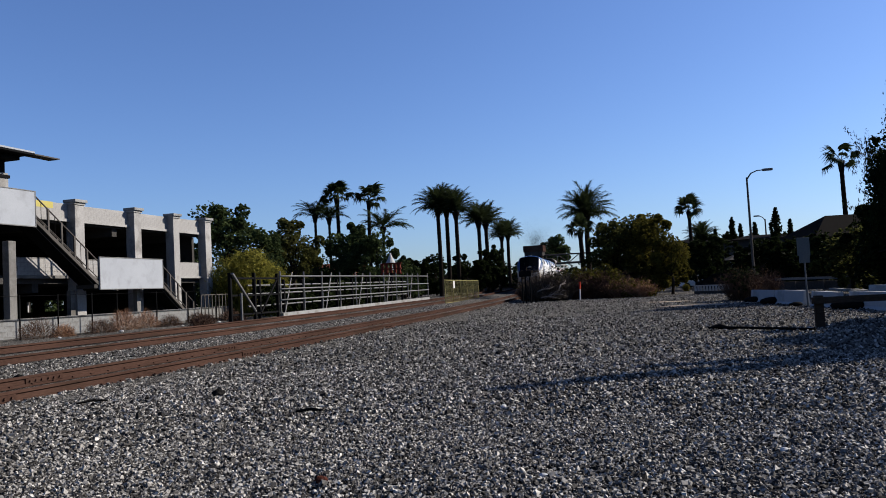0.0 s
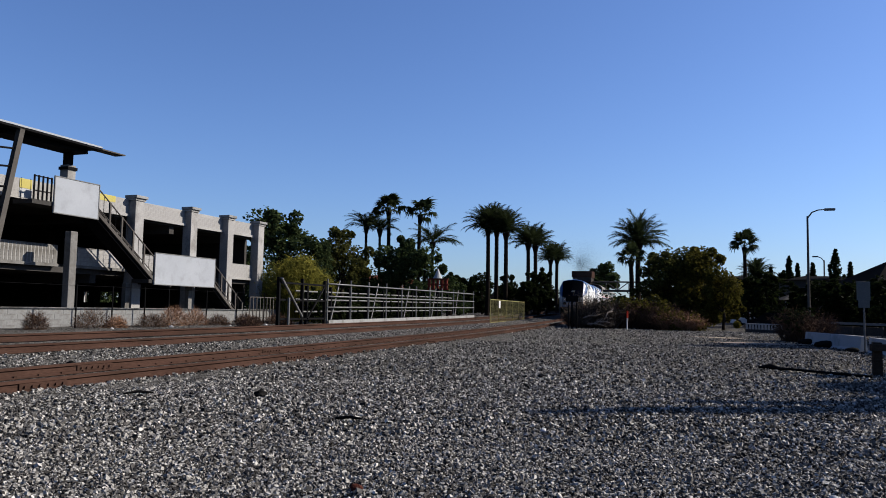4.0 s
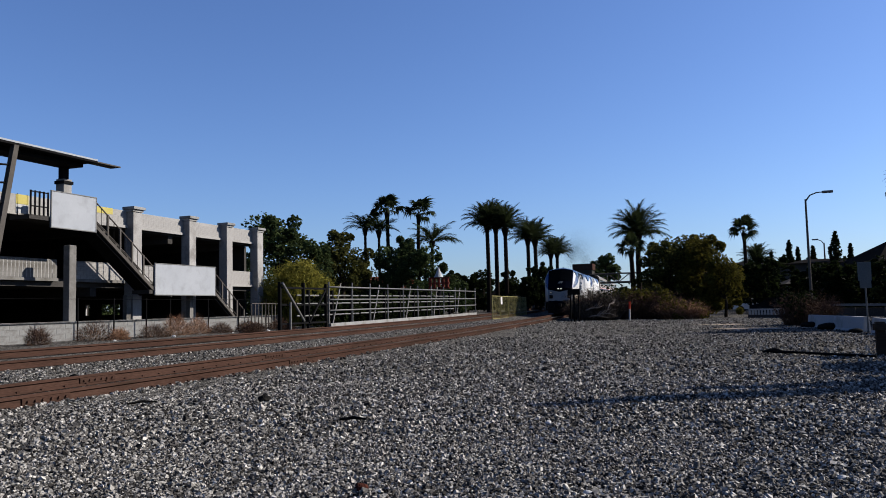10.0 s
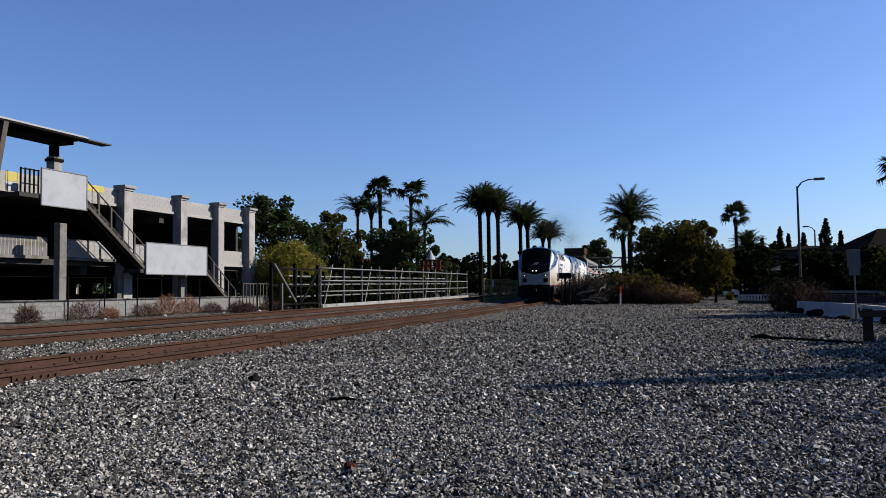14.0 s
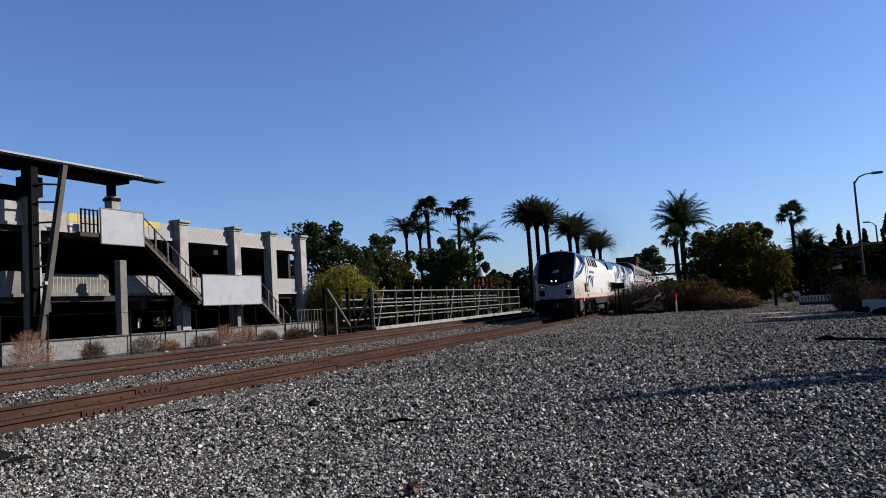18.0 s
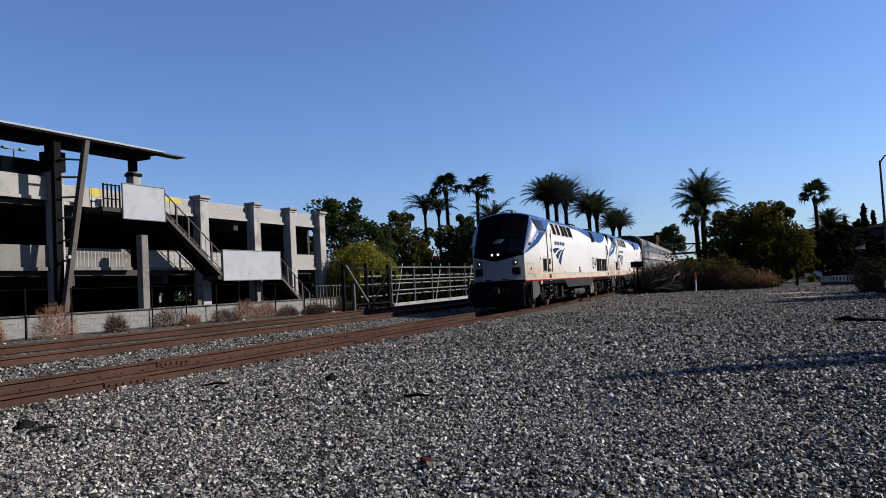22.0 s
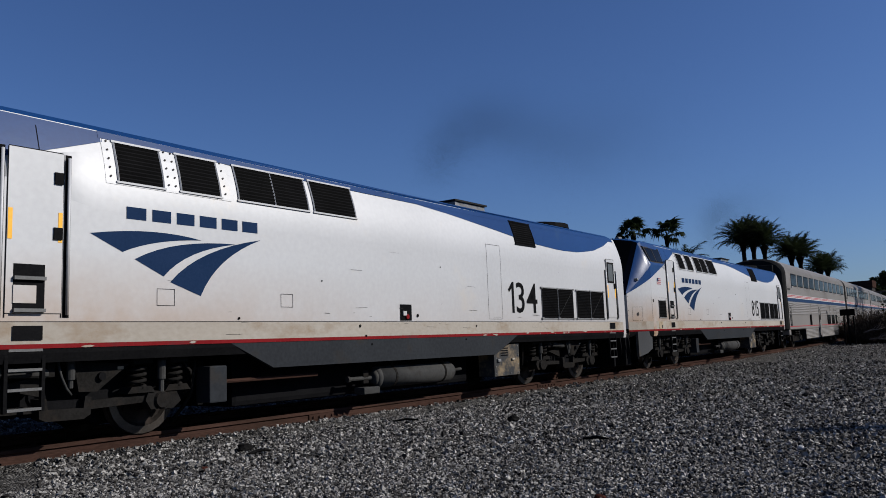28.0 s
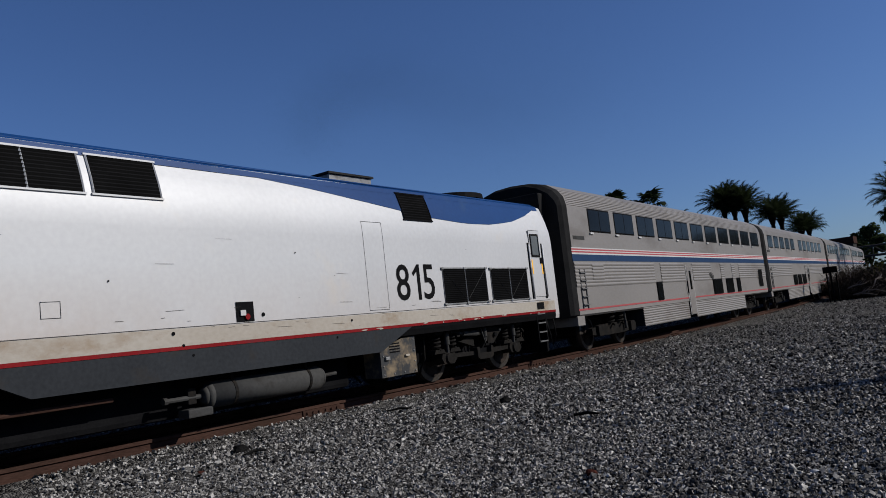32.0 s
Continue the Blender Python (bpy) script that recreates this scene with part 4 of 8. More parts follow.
            part("brake_shoe", boxed(min(s * 0.7, s * 0.86), max(s * 0.7, s * 0.86), y + 0.5, y + 0.58, 0.3, 0.62, bevel=0.02), M_TRUCK, truck)
        bm = tubed((s * 1.3, mid + 0.08, 0.68), (s * 1.3, mid + 0.08, 0.8), 0.03)
        tube(bm, (s * 1.3, mid + 0.08, 0.78), (s * 1.3, mid + 0.08, 1.0), 0.05, n=12)
        part("damper", bm, M_GREY, truck, "grey upright shock absorber")
        bm = tubed((s * 1.27, y0 + 0.4, 0.915), (s * 1.27, y0 + 0.62, 0.9), 0.03)
        tube(bm, (s * 1.27, y0 + 0.58, 0.905), (s * 1.27, mid - 0.2, 0.87), 0.06, n=12)
        part("yaw_damper", bm, M_GREY, truck, "grey level shock absorber")
        part("damper_mount", boxed(s * 1.25 - 0.07, s * 1.25 + 0.07, y0 + 0.32, y0 + 0.44, 0.84, 1.0, bevel=0.02), M_TRUCK, truck)
        part("damper_mount", boxed(s * 1.25 - 0.07, s * 1.25 + 0.07, mid - 0.22, mid - 0.12, 0.82, 0.99, bevel=0.02), M_TRUCK, truck)
        part("air_hose", sweep(bmesh.new(), [(s * 1.3, mid - 0.08, 1.0), (s * 1.33, mid - 0.05, 0.82), (s * 1.32, mid + 0.02, 0.68), (s * 1.28, mid + 0.1, 0.6)], [0.016] * 4, 6), M_GREY, truck, smooth=True)
        part("air_hose", sweep(bmesh.new(), [(s * 1.22, y1 + 0.34, 0.95), (s * 1.28, y1 + 0.46, 0.8), (s * 1.27, y1 + 0.48, 0.6), (s * 1.2, y1 + 0.4, 0.5)], [0.018] * 4, 6), M_TRUCK, truck, smooth=True)
        for y, k in ((y0 - 0.62, 1), (y1 + 0.62, -1)):
            part("sand_pipe", sweep(bmesh.new(), [(s * 1.15, y, 0.95), (s * 1.1, y + 0.02 * k, 0.5), (s * 0.95, y + 0.06 * k, 0.3), (s * 0.8, y + 0.16 * k, 0.1)], [0.025] * 4, 6), M_TRUCK, truck, smooth=True)
    for y in (y0, y1):
        # black boxes added between the wheels to fill in shade
        part("motor_shade_fill", boxed(-0.58, 0.58, y - 0.62 if y == y1 else y + 0.1, y - 0.1 if y == y1 else y + 0.62, 0.16, 0.92, bevel=0.08), M_BLACK, truck)
        part("gear_shade_fill", boxed(-0.66, -0.58, y - 0.42, y + 0.42, 0.14, 0.86, bevel=0.03), M_BLACK, truck)
        wheelset(truck, y)
    # black end plates added to shut out lit ground
    part("end_shade_fill", boxed(-0.9, 0.9, y0 - 0.95, y0 - 0.85, 0.3, 0.95, bevel=0.02), M_BLACK, truck)
    part("end_shade_fill", boxed(-0.9, 0.9, y1 + 0.85, y1 + 0.95, 0.3, 0.95, bevel=0.02), M_BLACK, truck)
    return truck


def grille(parent, y0, y1, z0, z1, slats, name="grille", slope=False, bars=1, trim=None):
    """A flat black sheet painting the shade of an opening, with slats and a thin frame; slope: on the slanted upper
    side.
    """
    q = lambda z: skin_x((y0 + y1) / 2, z) + 0.004 if slope else 1.5
    bm = bmesh.new()
    rows = [[bm.verts.new((q(z) + 0.008, y, z)) for y in (y0, y1)] for z in span(z0, z1, 6 if slope else 1)]
    for lo, hi in zip(rows, rows[1:]):
        bm.faces.new((lo[0], lo[1], hi[1], hi[0]))
    g = part(name, bm, M_BLACK, parent, "black louvred grille")
    for i in range(slats):
        bm = bmesh.new()
        z = z0 + (z1 - z0) * (i + 0.5) / slats
        t = (z1 - z0) / slats * 0.3
        a = q(z)
        vs = [bm.verts.new(c) for c in ((q(z - t) + 0.01, y0 + 0.02, z - t), (q(z - t) + 0.01, y1 - 0.02, z - t), (a + 0.022, y1 - 0.02, z + t), (a + 0.022, y0 + 0.02, z + t))]
        bm.faces.new(vs)
        part("slat", bm, M_SLAT, g)
    bm = bmesh.new()
    for a, b, c, d in ((y0 - 0.03, y1 + 0.03, z1, z1 + 0.025), (y0 - 0.03, y1 + 0.03, z0 - 0.025, z0)):
        box(bm, q(c) - 0.02, q(c) + 0.02, a, b, c, d)
    for k in range(bars + 2):
        y = y0 + (y1 - y0) * k / (bars + 1)
        zs = span(z0, z1, 5 if slope else 1)
        for za, zb in zip(zs, zs[1:]):
            tube(bm, (q(za) + 0.012, y, za), (q(zb) + 0.012, y, zb), 0.014 if slope or 0 < k <= bars else 0.007, n=4)
    part("grille_frame", bm, trim or (M_TRAINW if slope else M_ALU), g)
    if not slope and bars:
        mid = (y0 + y1) / 2
        for ya, yb in ((y0 + 0.06, mid - 0.05), (y1 - 0.06, mid + 0.05)):
            part("brace", tubed((1.523, ya, z1 - 0.04), (1.523, yb, z0 + 0.08), 0.005, n=4), M_GREY, g)
        for y in (y0, mid, y1):
            for z in (z0 - 0.01, z1 + 0.008):
                part("clip", boxed(1.5, 1.535, y - 0.05, y + 0.05, z - 0.022, z + 0.022, bevel=0.008), M_ALU, g)
    return g


def ladder(parent, y0, y1, z0, z1, rungs):
    lad = part("ladder", boxed(1.44, 1.5, y0 - 0.02, y0 + 0.02, z0, z1), M_DARK, parent, "black side ladder with grey rungs")
    part("stile", boxed(1.44, 1.5, y1 - 0.02, y1 + 0.02, z0, z1), M_DARK, lad)
    for i in range(rungs):
        z = z0 + 0.03 + (z1 - z0 - 0.06) * i / max(rungs - 1, 1)
        part("rung", boxed(1.42, 1.51, y0 + 0.02, y1 - 0.02, z - 0.015, z + 0.015), M_GALV, lad)
    return lad


SMOKE = 300000
SILL_YS = [0.46, 0.6, 0.8, 1.0, 1.2, 1.4, 1.57, 2.2, 3.0, 6.0, 12.0, 17.0, 20.2]


def locomotive(number, lit):
    v = thing("locomotive", "white and blue diesel passenger locomotive with " + ("lit headlights" if lit else "unlit headlights"), "locomotive", "locomotives")
    bow = lambda x, y: -0.45 * (1 - min(1.0, abs(x) / section(y)[3][0]) ** 2) * max(0.0, 1 - (y - 0.45) / 1.25)
    ys = [0.45, 0.55, 0.7, 0.9, 1.1, 1.3, 1.5, 1.6, 1.65, 1.75, 1.8, 1.9, 2.1, 2.2, 2.4, 2.7]
    bm = bmesh.new()
    rings = []
    for y in ys:
        h = section(y)
        rings.append([bm.verts.new((x, y + (bow(x, y) if z > 1.2 and abs(x) < h[3][0] + 1e-4 else 0), z)) for x, z in h + [(-x, z) for x, z in h[-2::-1]]])
    for k, (a, b) in enumerate(zip(rings, rings[1:])):
        for i in range(12):
            f = bm.faces.new((a[i], b[i], b[i + 1], a[i + 1]))
            f.material_index = 0 if i in (0, 1, 10, 11) else 3 if i in (2, 9) or ys[k] > 1.62 else 1
            f.smooth = i in (2, 9) and ys[k] < 1.6
    # the upright front: silver below, navy above a shallow V
    h = section(0.45)
    ztop = lambda x: lerp(sorted(h[3:]), x) if x < h[3][0] else h[3][1]
    cols = []
    for q in span(-1, 1, 12):
        x = q * h[2][0]
        zs = [1.0, 1.24, 2.02 + 0.24 * abs(q), ztop(abs(x))]
        zs[2] = min(zs[2], zs[3] - 0.02)
        cols.append([bm.verts.new((x, 0.45 + bow(x, 0.45), z)) for z in zs])
    for a, b in zip(cols, cols[1:]):
        for i in range(3):
            bm.faces.new((a[i], b[i], b[i + 1], a[i + 1])).material_index = 2 if i == 1 else 1
    bmesh.ops.recalc_face_normals(bm, faces=bm.faces)
    nose = part("nose", bm, M_TRAINW, v, "faceted navy nose over a silver front")
    for m in (M_NAVY, M_SILVER, M_BLUE):
        nose.data.materials.append(m)
    # windshield panes on the sloping nose
    for s in (-1, 1):
        bm = bmesh.new()
        cols = []
        for k in span(0.03, 0.86, 5):
            col = []
            for y in span(0.9, 1.58, 6):
                sec = section(y)
                top = [(x, z) for x, z in sec[3:]]
                xx = k * sec[3][0]
                zz = lerp(sorted((a, b) for a, b in top), xx)
                col.append(bm.verts.new((s * xx, y + bow(xx, y) - 0.006, zz + 0.008)))
            cols.append(col)
        for a, b in zip(cols, cols[1:]):
            for i in range(len(a) - 1):
                bm.faces.new((a[i], a[i + 1], b[i + 1], b[i]))
        bmesh.ops.recalc_face_normals(bm, faces=bm.faces)
        part("windshield", bm, M_SHIELD, nose, "black sloping windshield pane")
    # main body with a flat lower sill and a rounded rear end
    rear = ((20.2, 0), (20.42, 0.06), (20.5, 0.18))
    half = lambda y: [(max(x - lerp(rear, y) * (0.3 if y > 20.2 else 0), 0), z - (0.35 * lerp(rear, y) if z > 3.3 and y > 20.2 else 0)) for x, z in section(min(y, 15))]
    bm = loft(bmesh.new(), [2.701, 4.2, 6, 10, 14, 20.2, 20.36, 20.42, 20.5], half)
    for f in bm.faces:
        z = f.calc_center_median().z
        f.material_index = 1 if z > 3.82 else 0
        f.smooth = 2.78 < z < 3.58 and abs(f.normal.y) < 0.5
    body = part("body", bm, M_TRAINW, v, "silver-white body side with blue roof")
    body.data.materials.append(M_BLUE)
    # painted bands
    for s in (1, -1):
        front_low = lambda y: lerp(((0.45, 2.28), (1.59, 2.77), (2.82, 3.22), (3.7, 3.5), (4.35, 3.72)), y)
        top = lambda y: max(front_low(y), (lerp(CREASE, y) + 0.01 if y < 1.64 else lerp(RIDGE, y) - 0.012))
        part("blue_swoosh", strip([0.455, 0.5, 0.6, 0.7, 0.8, 0.9, 1.0, 1.1, 1.2, 1.3, 1.4, 1.5, 1.6, 1.65, 1.75, 1.8, 1.9, 2.1, 2.2, 2.4, 2.7, 3.0, 3.3, 3.6, 3.9, 4.15, 4.35], front_low, top, 0.006, side=s), M_BLUE, v, "blue painted swoosh")
        rear_low = lambda y: lerp(((8.9, 3.80), (10.5, 3.74), (12, 3.62), (13.5, 3.46), (15.2, 3.27), (16.6, 3.2), (17.6, 3.22), (18.6, 3.33), (19.4, 3.52), (19.9, 3.69), (20.15, 3.79)), y)
        part("blue_swoosh", strip(span(8.9, 20.17, 30), rear_low, lambda y: max(rear_low(y), 3.8), 0.008, side=s), M_BLUE, v, "blue painted swoosh", True)
        part("roof_edge", strip(span(4.3, 20.2, 12), lambda y: lerp(RIDGE, y) - 0.10, lambda y: lerp(RIDGE, y) - 0.004, 0.011, side=s), M_BLUE, v, "blue roof edge")
        part("belt_panel", strip(SILL_YS, lambda y: 1.205, lambda y: 1.45 - 0.001 * max(0, y - 3), side=s), M_BELT, v, "dusty beige lower panel")
        part("red_stripe", strip(SILL_YS, lambda y: 1.155, lambda y: 1.205, 0.012, side=s), M_RED, v, "red line along the sill")
        part("sill_lip", strip(SILL_YS, lambda y: 0.995, lambda y: 1.155, 0.003, side=s, levels=(1.05, 1.1)), M_DARK, v)
    # white scuffs where the red paint has flaked
    g = random.Random(77)
    bm = bmesh.new()
    for y in (12.9, 13.3, 13.35, 14.7, 15.3, 15.9, 16.05, 16.5, 16.62, 16.75, 17.6, 17.7, 18.9, 4.1, 5.6, 19.3):
        w, h, z = g.uniform(0.01, 0.11), g.uniform(0.008, 0.02), g.uniform(1.165, 1.198)
        vs = [bm.verts.new((1.5165, y + w * p, min(z + h * q, 1.212))) for p, q in ((-1, -0.2), (-0.3, -1), (0.6, -0.7), (1, 0.1), (0.4, 1), (-0.5, 0.6))]
        bm.faces.new(vs)
    tagged(part("paint_chips", bm, M_BELT, v, "flaked pale paint patches"), "", "", "", "stuff")
    # skirts
    sk = bmesh.new()
    prism(sk, ((0.36, 1.15), (1.55, 1.15), (1.52, 0.63), (1.05, 0.5), (0.36, 0.42)), 1.36, 1.44, "x")
    part("skirt", sk, M_PILOT, v, "grey pilot skirt panel")
    sk = bmesh.new()
    prism(sk, ((0.36, 1.15), (1.55, 1.15), (1.52, 0.63), (1.05, 0.5), (0.36, 0.42)), -1.44, -1.36, "x")
    part("skirt", sk, M_PILOT, v, "grey pilot skirt panel")
    part("pilot", boxed(-1.12, 1.12, 0.1, 0.5, 0.18, 1.12, bevel=0.05), M_BLACK, v, "black front pilot plate")
    # added black plate keeps the space under the rear dark
    part("rear_shade_plate", boxed(-1.2, 1.2, 20.1, 20.2, 0.2, 1.02, bevel=0.02), M_BLACK, v, "black plate added for shade under the rear end")
    part("coupler", boxed(-0.16, 0.16, -0.35, 0.2, 0.72, 1.0, bevel=0.06), M_TRUCK, v)
    for a in (-0.55, -0.3, 0.3, 0.5):
        bm = sweep(bmesh.new(), [(a, -0.02, 0.95), (a * 0.9, -0.22, 0.6), (a * 0.7, -0.2, 0.4), (a * 0.5, -0.05, 0.45)], [0.022] * 4, 6)
        part("air_hose", bm, M_BLACK, v)
    for s in (-1, 1):
        bm = bmesh.new()
        prism(bm, ((6.25, 1.155), (14.28, 1.155), (13.32, 0.76), (7.05, 0.78)), s * 1.475 - 0.03, s * 1.475 + 0.03, "x")
        part("side_skirt", bm, M_SKIRT, v, "dark grey side skirt")
    # black tank drawn large to block the lit ground beyond
    part("fuel_tank", boxed(-1.25, 0.95, 6.7, 13.0, 0.22, 1.05, bevel=0.08), M_BLACK, v)
    part("valve_block", boxed(1.05, 1.3, 9.3, 9.72, 0.22, 0.34, bevel=0.02), M_GREY, v)
    for x, d in ((0.55, 0.3), (0.8, 0.42), (1.0, 0.36)):
        for y in (20.55, 0.12):
            part("jumper_cable", sweep(bmesh.new(), [(x, y, 1.0), (x + 0.04, y + 0.1, 0.95 - d), (x + 0.1, y + 0.05, 0.88 - d * 1.5), (x + 0.2, y + 0.1, 0.95 - d), (x + 0.22, y, 0.98)], [0.018] * 5, 6), M_BLACK, v, smooth=True)
    bm = tubed((1.2, 9.72, 0.49), (1.2, 11.92, 0.49), 0.19, n=20)
    for ya, yb, ra, rb in ((9.64, 9.72, 0.15, 0.19), (9.6, 9.64, 0.08, 0.15), (11.92, 12.0, 0.19, 0.15), (12.0, 12.04, 0.15, 0.08)):
        tube(bm, (1.2, ya, 0.49), (1.2, yb, 0.49), ra, rb, n=20)
    tank = part("air_tank", bm, M_GREY, v, "grey cylindrical air tank", True)
    for y in (10.1, 11.62):
        part("strap", tubed((1.2, y - 0.025, 0.49), (1.2, y + 0.025, 0.49), 0.198, n=20), M_TRUCK, tank)
        part("strap_bolt", boxed(1.25, 1.3, y - 0.02, y + 0.02, 0.64, 0.76), M_TRUCK, tank)
    part("pipe", tubed((1.2, 9.0, 0.49), (1.2, 9.62, 0.49), 0.035), M_GREY, tank)
    part("pipe_cap", tubed((1.2, 8.97, 0.49), (1.2, 9.03, 0.49), 0.05), M_GREY, tank)
    part("valve", boxed(1.17, 1.23, 9.36, 9.5, 0.4, 0.62, bevel=0.015), M_TRUCK, tank)
    part("pipe", tubed((1.2, 12.0, 0.5), (1.2, 12.4, 0.51), 0.03), M_GREY, tank)
    bm = bmesh.new()
    prism(bm, ((13.35, 0.30), (14.4, 0.30), (14.4, 0.98), (14.0, 0.96), (13.35, 0.76)), 1.02, 1.43, "x")
    eq = part("equipment_box", bm, M_PEEL, v, "grey equipment box with peeling tan patches")
    for i in range(4):
        part("vent_slot", boxed(1.43, 1.438, 13.62, 13.92, 0.72 + i * 0.05, 0.742 + i * 0.05), M_BLACK, eq)
    for y, z in ((13.41, 0.35), (13.41, 0.5), (13.41, 0.68), (13.7, 0.35), (14.0, 0.35), (14.34, 0.35), (14.34, 0.52), (14.34, 0.72), (14.34, 0.92)):
        part("bolt", tubed((1.43, y, z), (1.442, y, z), 0.014, n=6), M_ALU, eq)
    part("latch", boxed(1.43, 1.47, 13.46, 13.58, 0.6, 0.66, bevel=0.01), M_ALU, eq)
    part("latch", boxed(1.43, 1.47, 14.05, 14.17, 0.62, 0.66, bevel=0.01), M_BELT, eq)
    part("equipment_box", boxed(1.1, 1.42, 5.95, 6.25, 0.35, 0.85, bevel=0.02), M_SKIRT, v)
    part("underframe_pipe", tubed((1.25, 6.3, 0.62), (1.25, 8.2, 0.62), 0.03), M_RUST, v)
    loco_truck(v, 2.58, 5.28)
    loco_truck(v, 15.68, 18.37)
    # upper louvres in a white riveted frame
    part("louvre_panel", strip([4.33, 6.3], lambda y: 3.17, lambda y: 3.82, 0.006), M_TRAINW, v)
    for a, b, n in ((4.5, 5.17, 0), (5.44, 6.11, 0), (6.44, 7.87, 1), (8.0, 9.0, 0)):
        grille(v, a, b, 3.215, 3.74, 10, "upper_louvre", True, n)
    bm = bmesh.new()
    for y in (4.4, 5.25, 5.36, 6.2):
        for z in span(3.27, 3.74, 4):
            a = skin_x(y, z) + 0.012
            tube(bm, (a, y, z), (a + 0.008, y, z), 0.014, n=6)
    tagged(part("rivet_rows", bm, M_STEEL, v), "", "", "", "stuff")
    grille(v, 14.42, 15.32, 3.2, 3.72, 10, "upper_louvre", True, 0, M_BLACK)
    grille(v, 15.46, 17.1, 1.53, 2.23, 18, "lower_grille")
    grille(v, 17.3, 18.94, 1.53, 2.22, 18, "lower_grille")
    grille(v, 2.14, 2.8, 1.57, 2.08, 11, "lower_grille", False, 0)
    # doors, steps and handrails
    for y0, y1, z1, zr in ((3.04, 3.82, 3.42, 3.4), (19.16, 19.84, 3.14, 2.82)):
        d = part("door", boxed(1.49, 1.515, y0 + 0.08, y1 - 0.06, 1.55, z1), M_TRAINW, v, "white cab side door")
        for y in (y0, y1):
            # flat black strip paints the shade of the handrail recess
            part("door_recess_shade", plate(rect(y - 0.04, y + 0.04, 1.5, zr + 0.02), 1.506), M_BLACK, d)
            part("handrail", tubed((1.53, y + 0.004, 1.53), (1.53, y + 0.004, zr - 0.02), 0.02), M_TRAINW, d, smooth=True)
        for r in (rect(y0 + 0.08, y1 - 0.06, z1, z1 + 0.014), rect(y0 + 0.07, y0 + 0.084, 1.5, z1), rect(y1 - 0.064, y1 - 0.05, 1.5, z1)):
            part("door_gap", plate(r, 1.5055), M_DARK, d)
        for z in (z1 - 0.3, z1 - 0.95) if y0 < 10 else (2.42,):
            part("latch", boxed(1.5, 1.535, y1 - 0.17, y1 - 0.07, z - 0.07, z + 0.07), M_BLACK, d)
        for y in (y0 + 0.085, y1 - 0.115):
            part("safety_tape", plate(rect(y, y + 0.05, z1 - 1.05, z1 - 0.7), 1.519), M_YELLOW, d)
    dw = part("rear_door_window", boxed(1.51, 1.52, 19.27, 19.69, 2.5, 3.06, bevel=0.02), M_RUBBER, v)
    part("pane", boxed(1.515, 1.524, 19.31, 19.65, 2.54, 3.02, bevel=0.02), M_SIGNBACK, dw)
    # black plate on the skin paints the shaded step well
    st = part("step_well", plate(rect(3.2, 3.56, 1.56, 2.1), 1.517), M_BLACK, v)
    for z in (1.56, 1.92):
        part("step", boxed(1.5, 1.56, 3.2, 3.56, z, z + 0.04), M_GALV, st)
    part("step_panel", boxed(1.5, 1.528, 3.2, 3.46, 1.66, 1.86), M_TRAINW, st)
    for y0 in (3.16, 19.22):
        # likewise a flat black plate for the shaded step hole
        part("step_opening_shade", plate(rect(y0 + 0.05, y0 + 0.39, 1.25, 1.41), 1.517), M_BLACK, v)
        ladder(v, y0, y0 + 0.42, 0.46, 1.17, 4)
    # cab window, hatches, small fittings
    w = part("cab_window", strip([1.78, 2.93], lambda y: 3.28, lambda y: 3.79, 0.012), M_STEEL, v, "dark cab side window in a steel frame")
    part("gasket", strip([1.82, 2.9], lambda y: 3.305, lambda y: 3.76, 0.015), M_BLACK, w)
    part("mullion", strip([2.3, 2.33], lambda y: 3.32, lambda y: 3.75, 0.024), M_STEEL, w)
    for a, b in ((1.85, 2.29), (2.34, 2.87)):
        part("pane", strip([a, b], lambda y: 3.33, lambda y: 3.74, 0.018), M_GLASS, w)
    part("wind_deflector", strip([1.66, 1.76], lambda y: 3.3, lambda y: 3.8, 0.02), M_SHIELD, w)
    for y in (3.03, 3.5):
        part("door_seam", strip([y, y + 0.012], lambda q: 3.2, lambda q: 3.77, 0.008), M_DARK, v)
    bp = part("builder_plate", plate(rect(2.04, 2.4, 1.21, 1.44), 1.512), M_PLATE, v, "tan metal plate with a grey roundel")
    part("roundel", tubed((1.512, 2.32, 1.28), (1.516, 2.32, 1.28), 0.05, n=16), M_STEEL, bp)
    line = lambda y0, y1, z0, z1, t=0.006: [rect(y0, y1, z0, z0 + t), rect(y0, y1, z1 - t, z1), rect(y0, y0 + t, z0 + t, z1 - t), rect(y1 - t, y1, z0 + t, z1 - t)]
    for y0, y1, z0, z1 in ((0.63, 1.05, 1.48, 1.89), (1.56, 2.92, 1.48, 2.18), (5.05, 5.32, 1.66, 1.88), (7.21, 7.46, 1.67, 1.87), (13.11, 13.67, 1.5, 3.09)):
        bm = bmesh.new()
        for r in line(y0, y1, z0, z1):
            zs = span(r[0][1], r[2][1], 8 if r[2][1] - r[0][1] > 1 else 1)
            for za, zb in zip(zs, zs[1:]):
                bm.faces.new([bm.verts.new((skin_x(y, z) + 0.0045, y, z)) for y, z in rect(r[0][0], r[1][0], za, zb)])
        bmesh.ops.recalc_face_normals(bm, faces=bm.faces)
        part("access_panel", bm, M_DARK, v, "outlined access panel")
    for y, z in ((0.87, 1.68), (1.68, 2.08), (2.76, 2.08)):
        part("latch", tubed((skin_x(y, z), y, z), (skin_x(y, z) + 0.012, y, z), 0.05, n=12), M_STEEL, v)
    part("seam", plate(rect(2.95, 20.0, 1.452, 1.46), 1.506), M_STEEL, v)
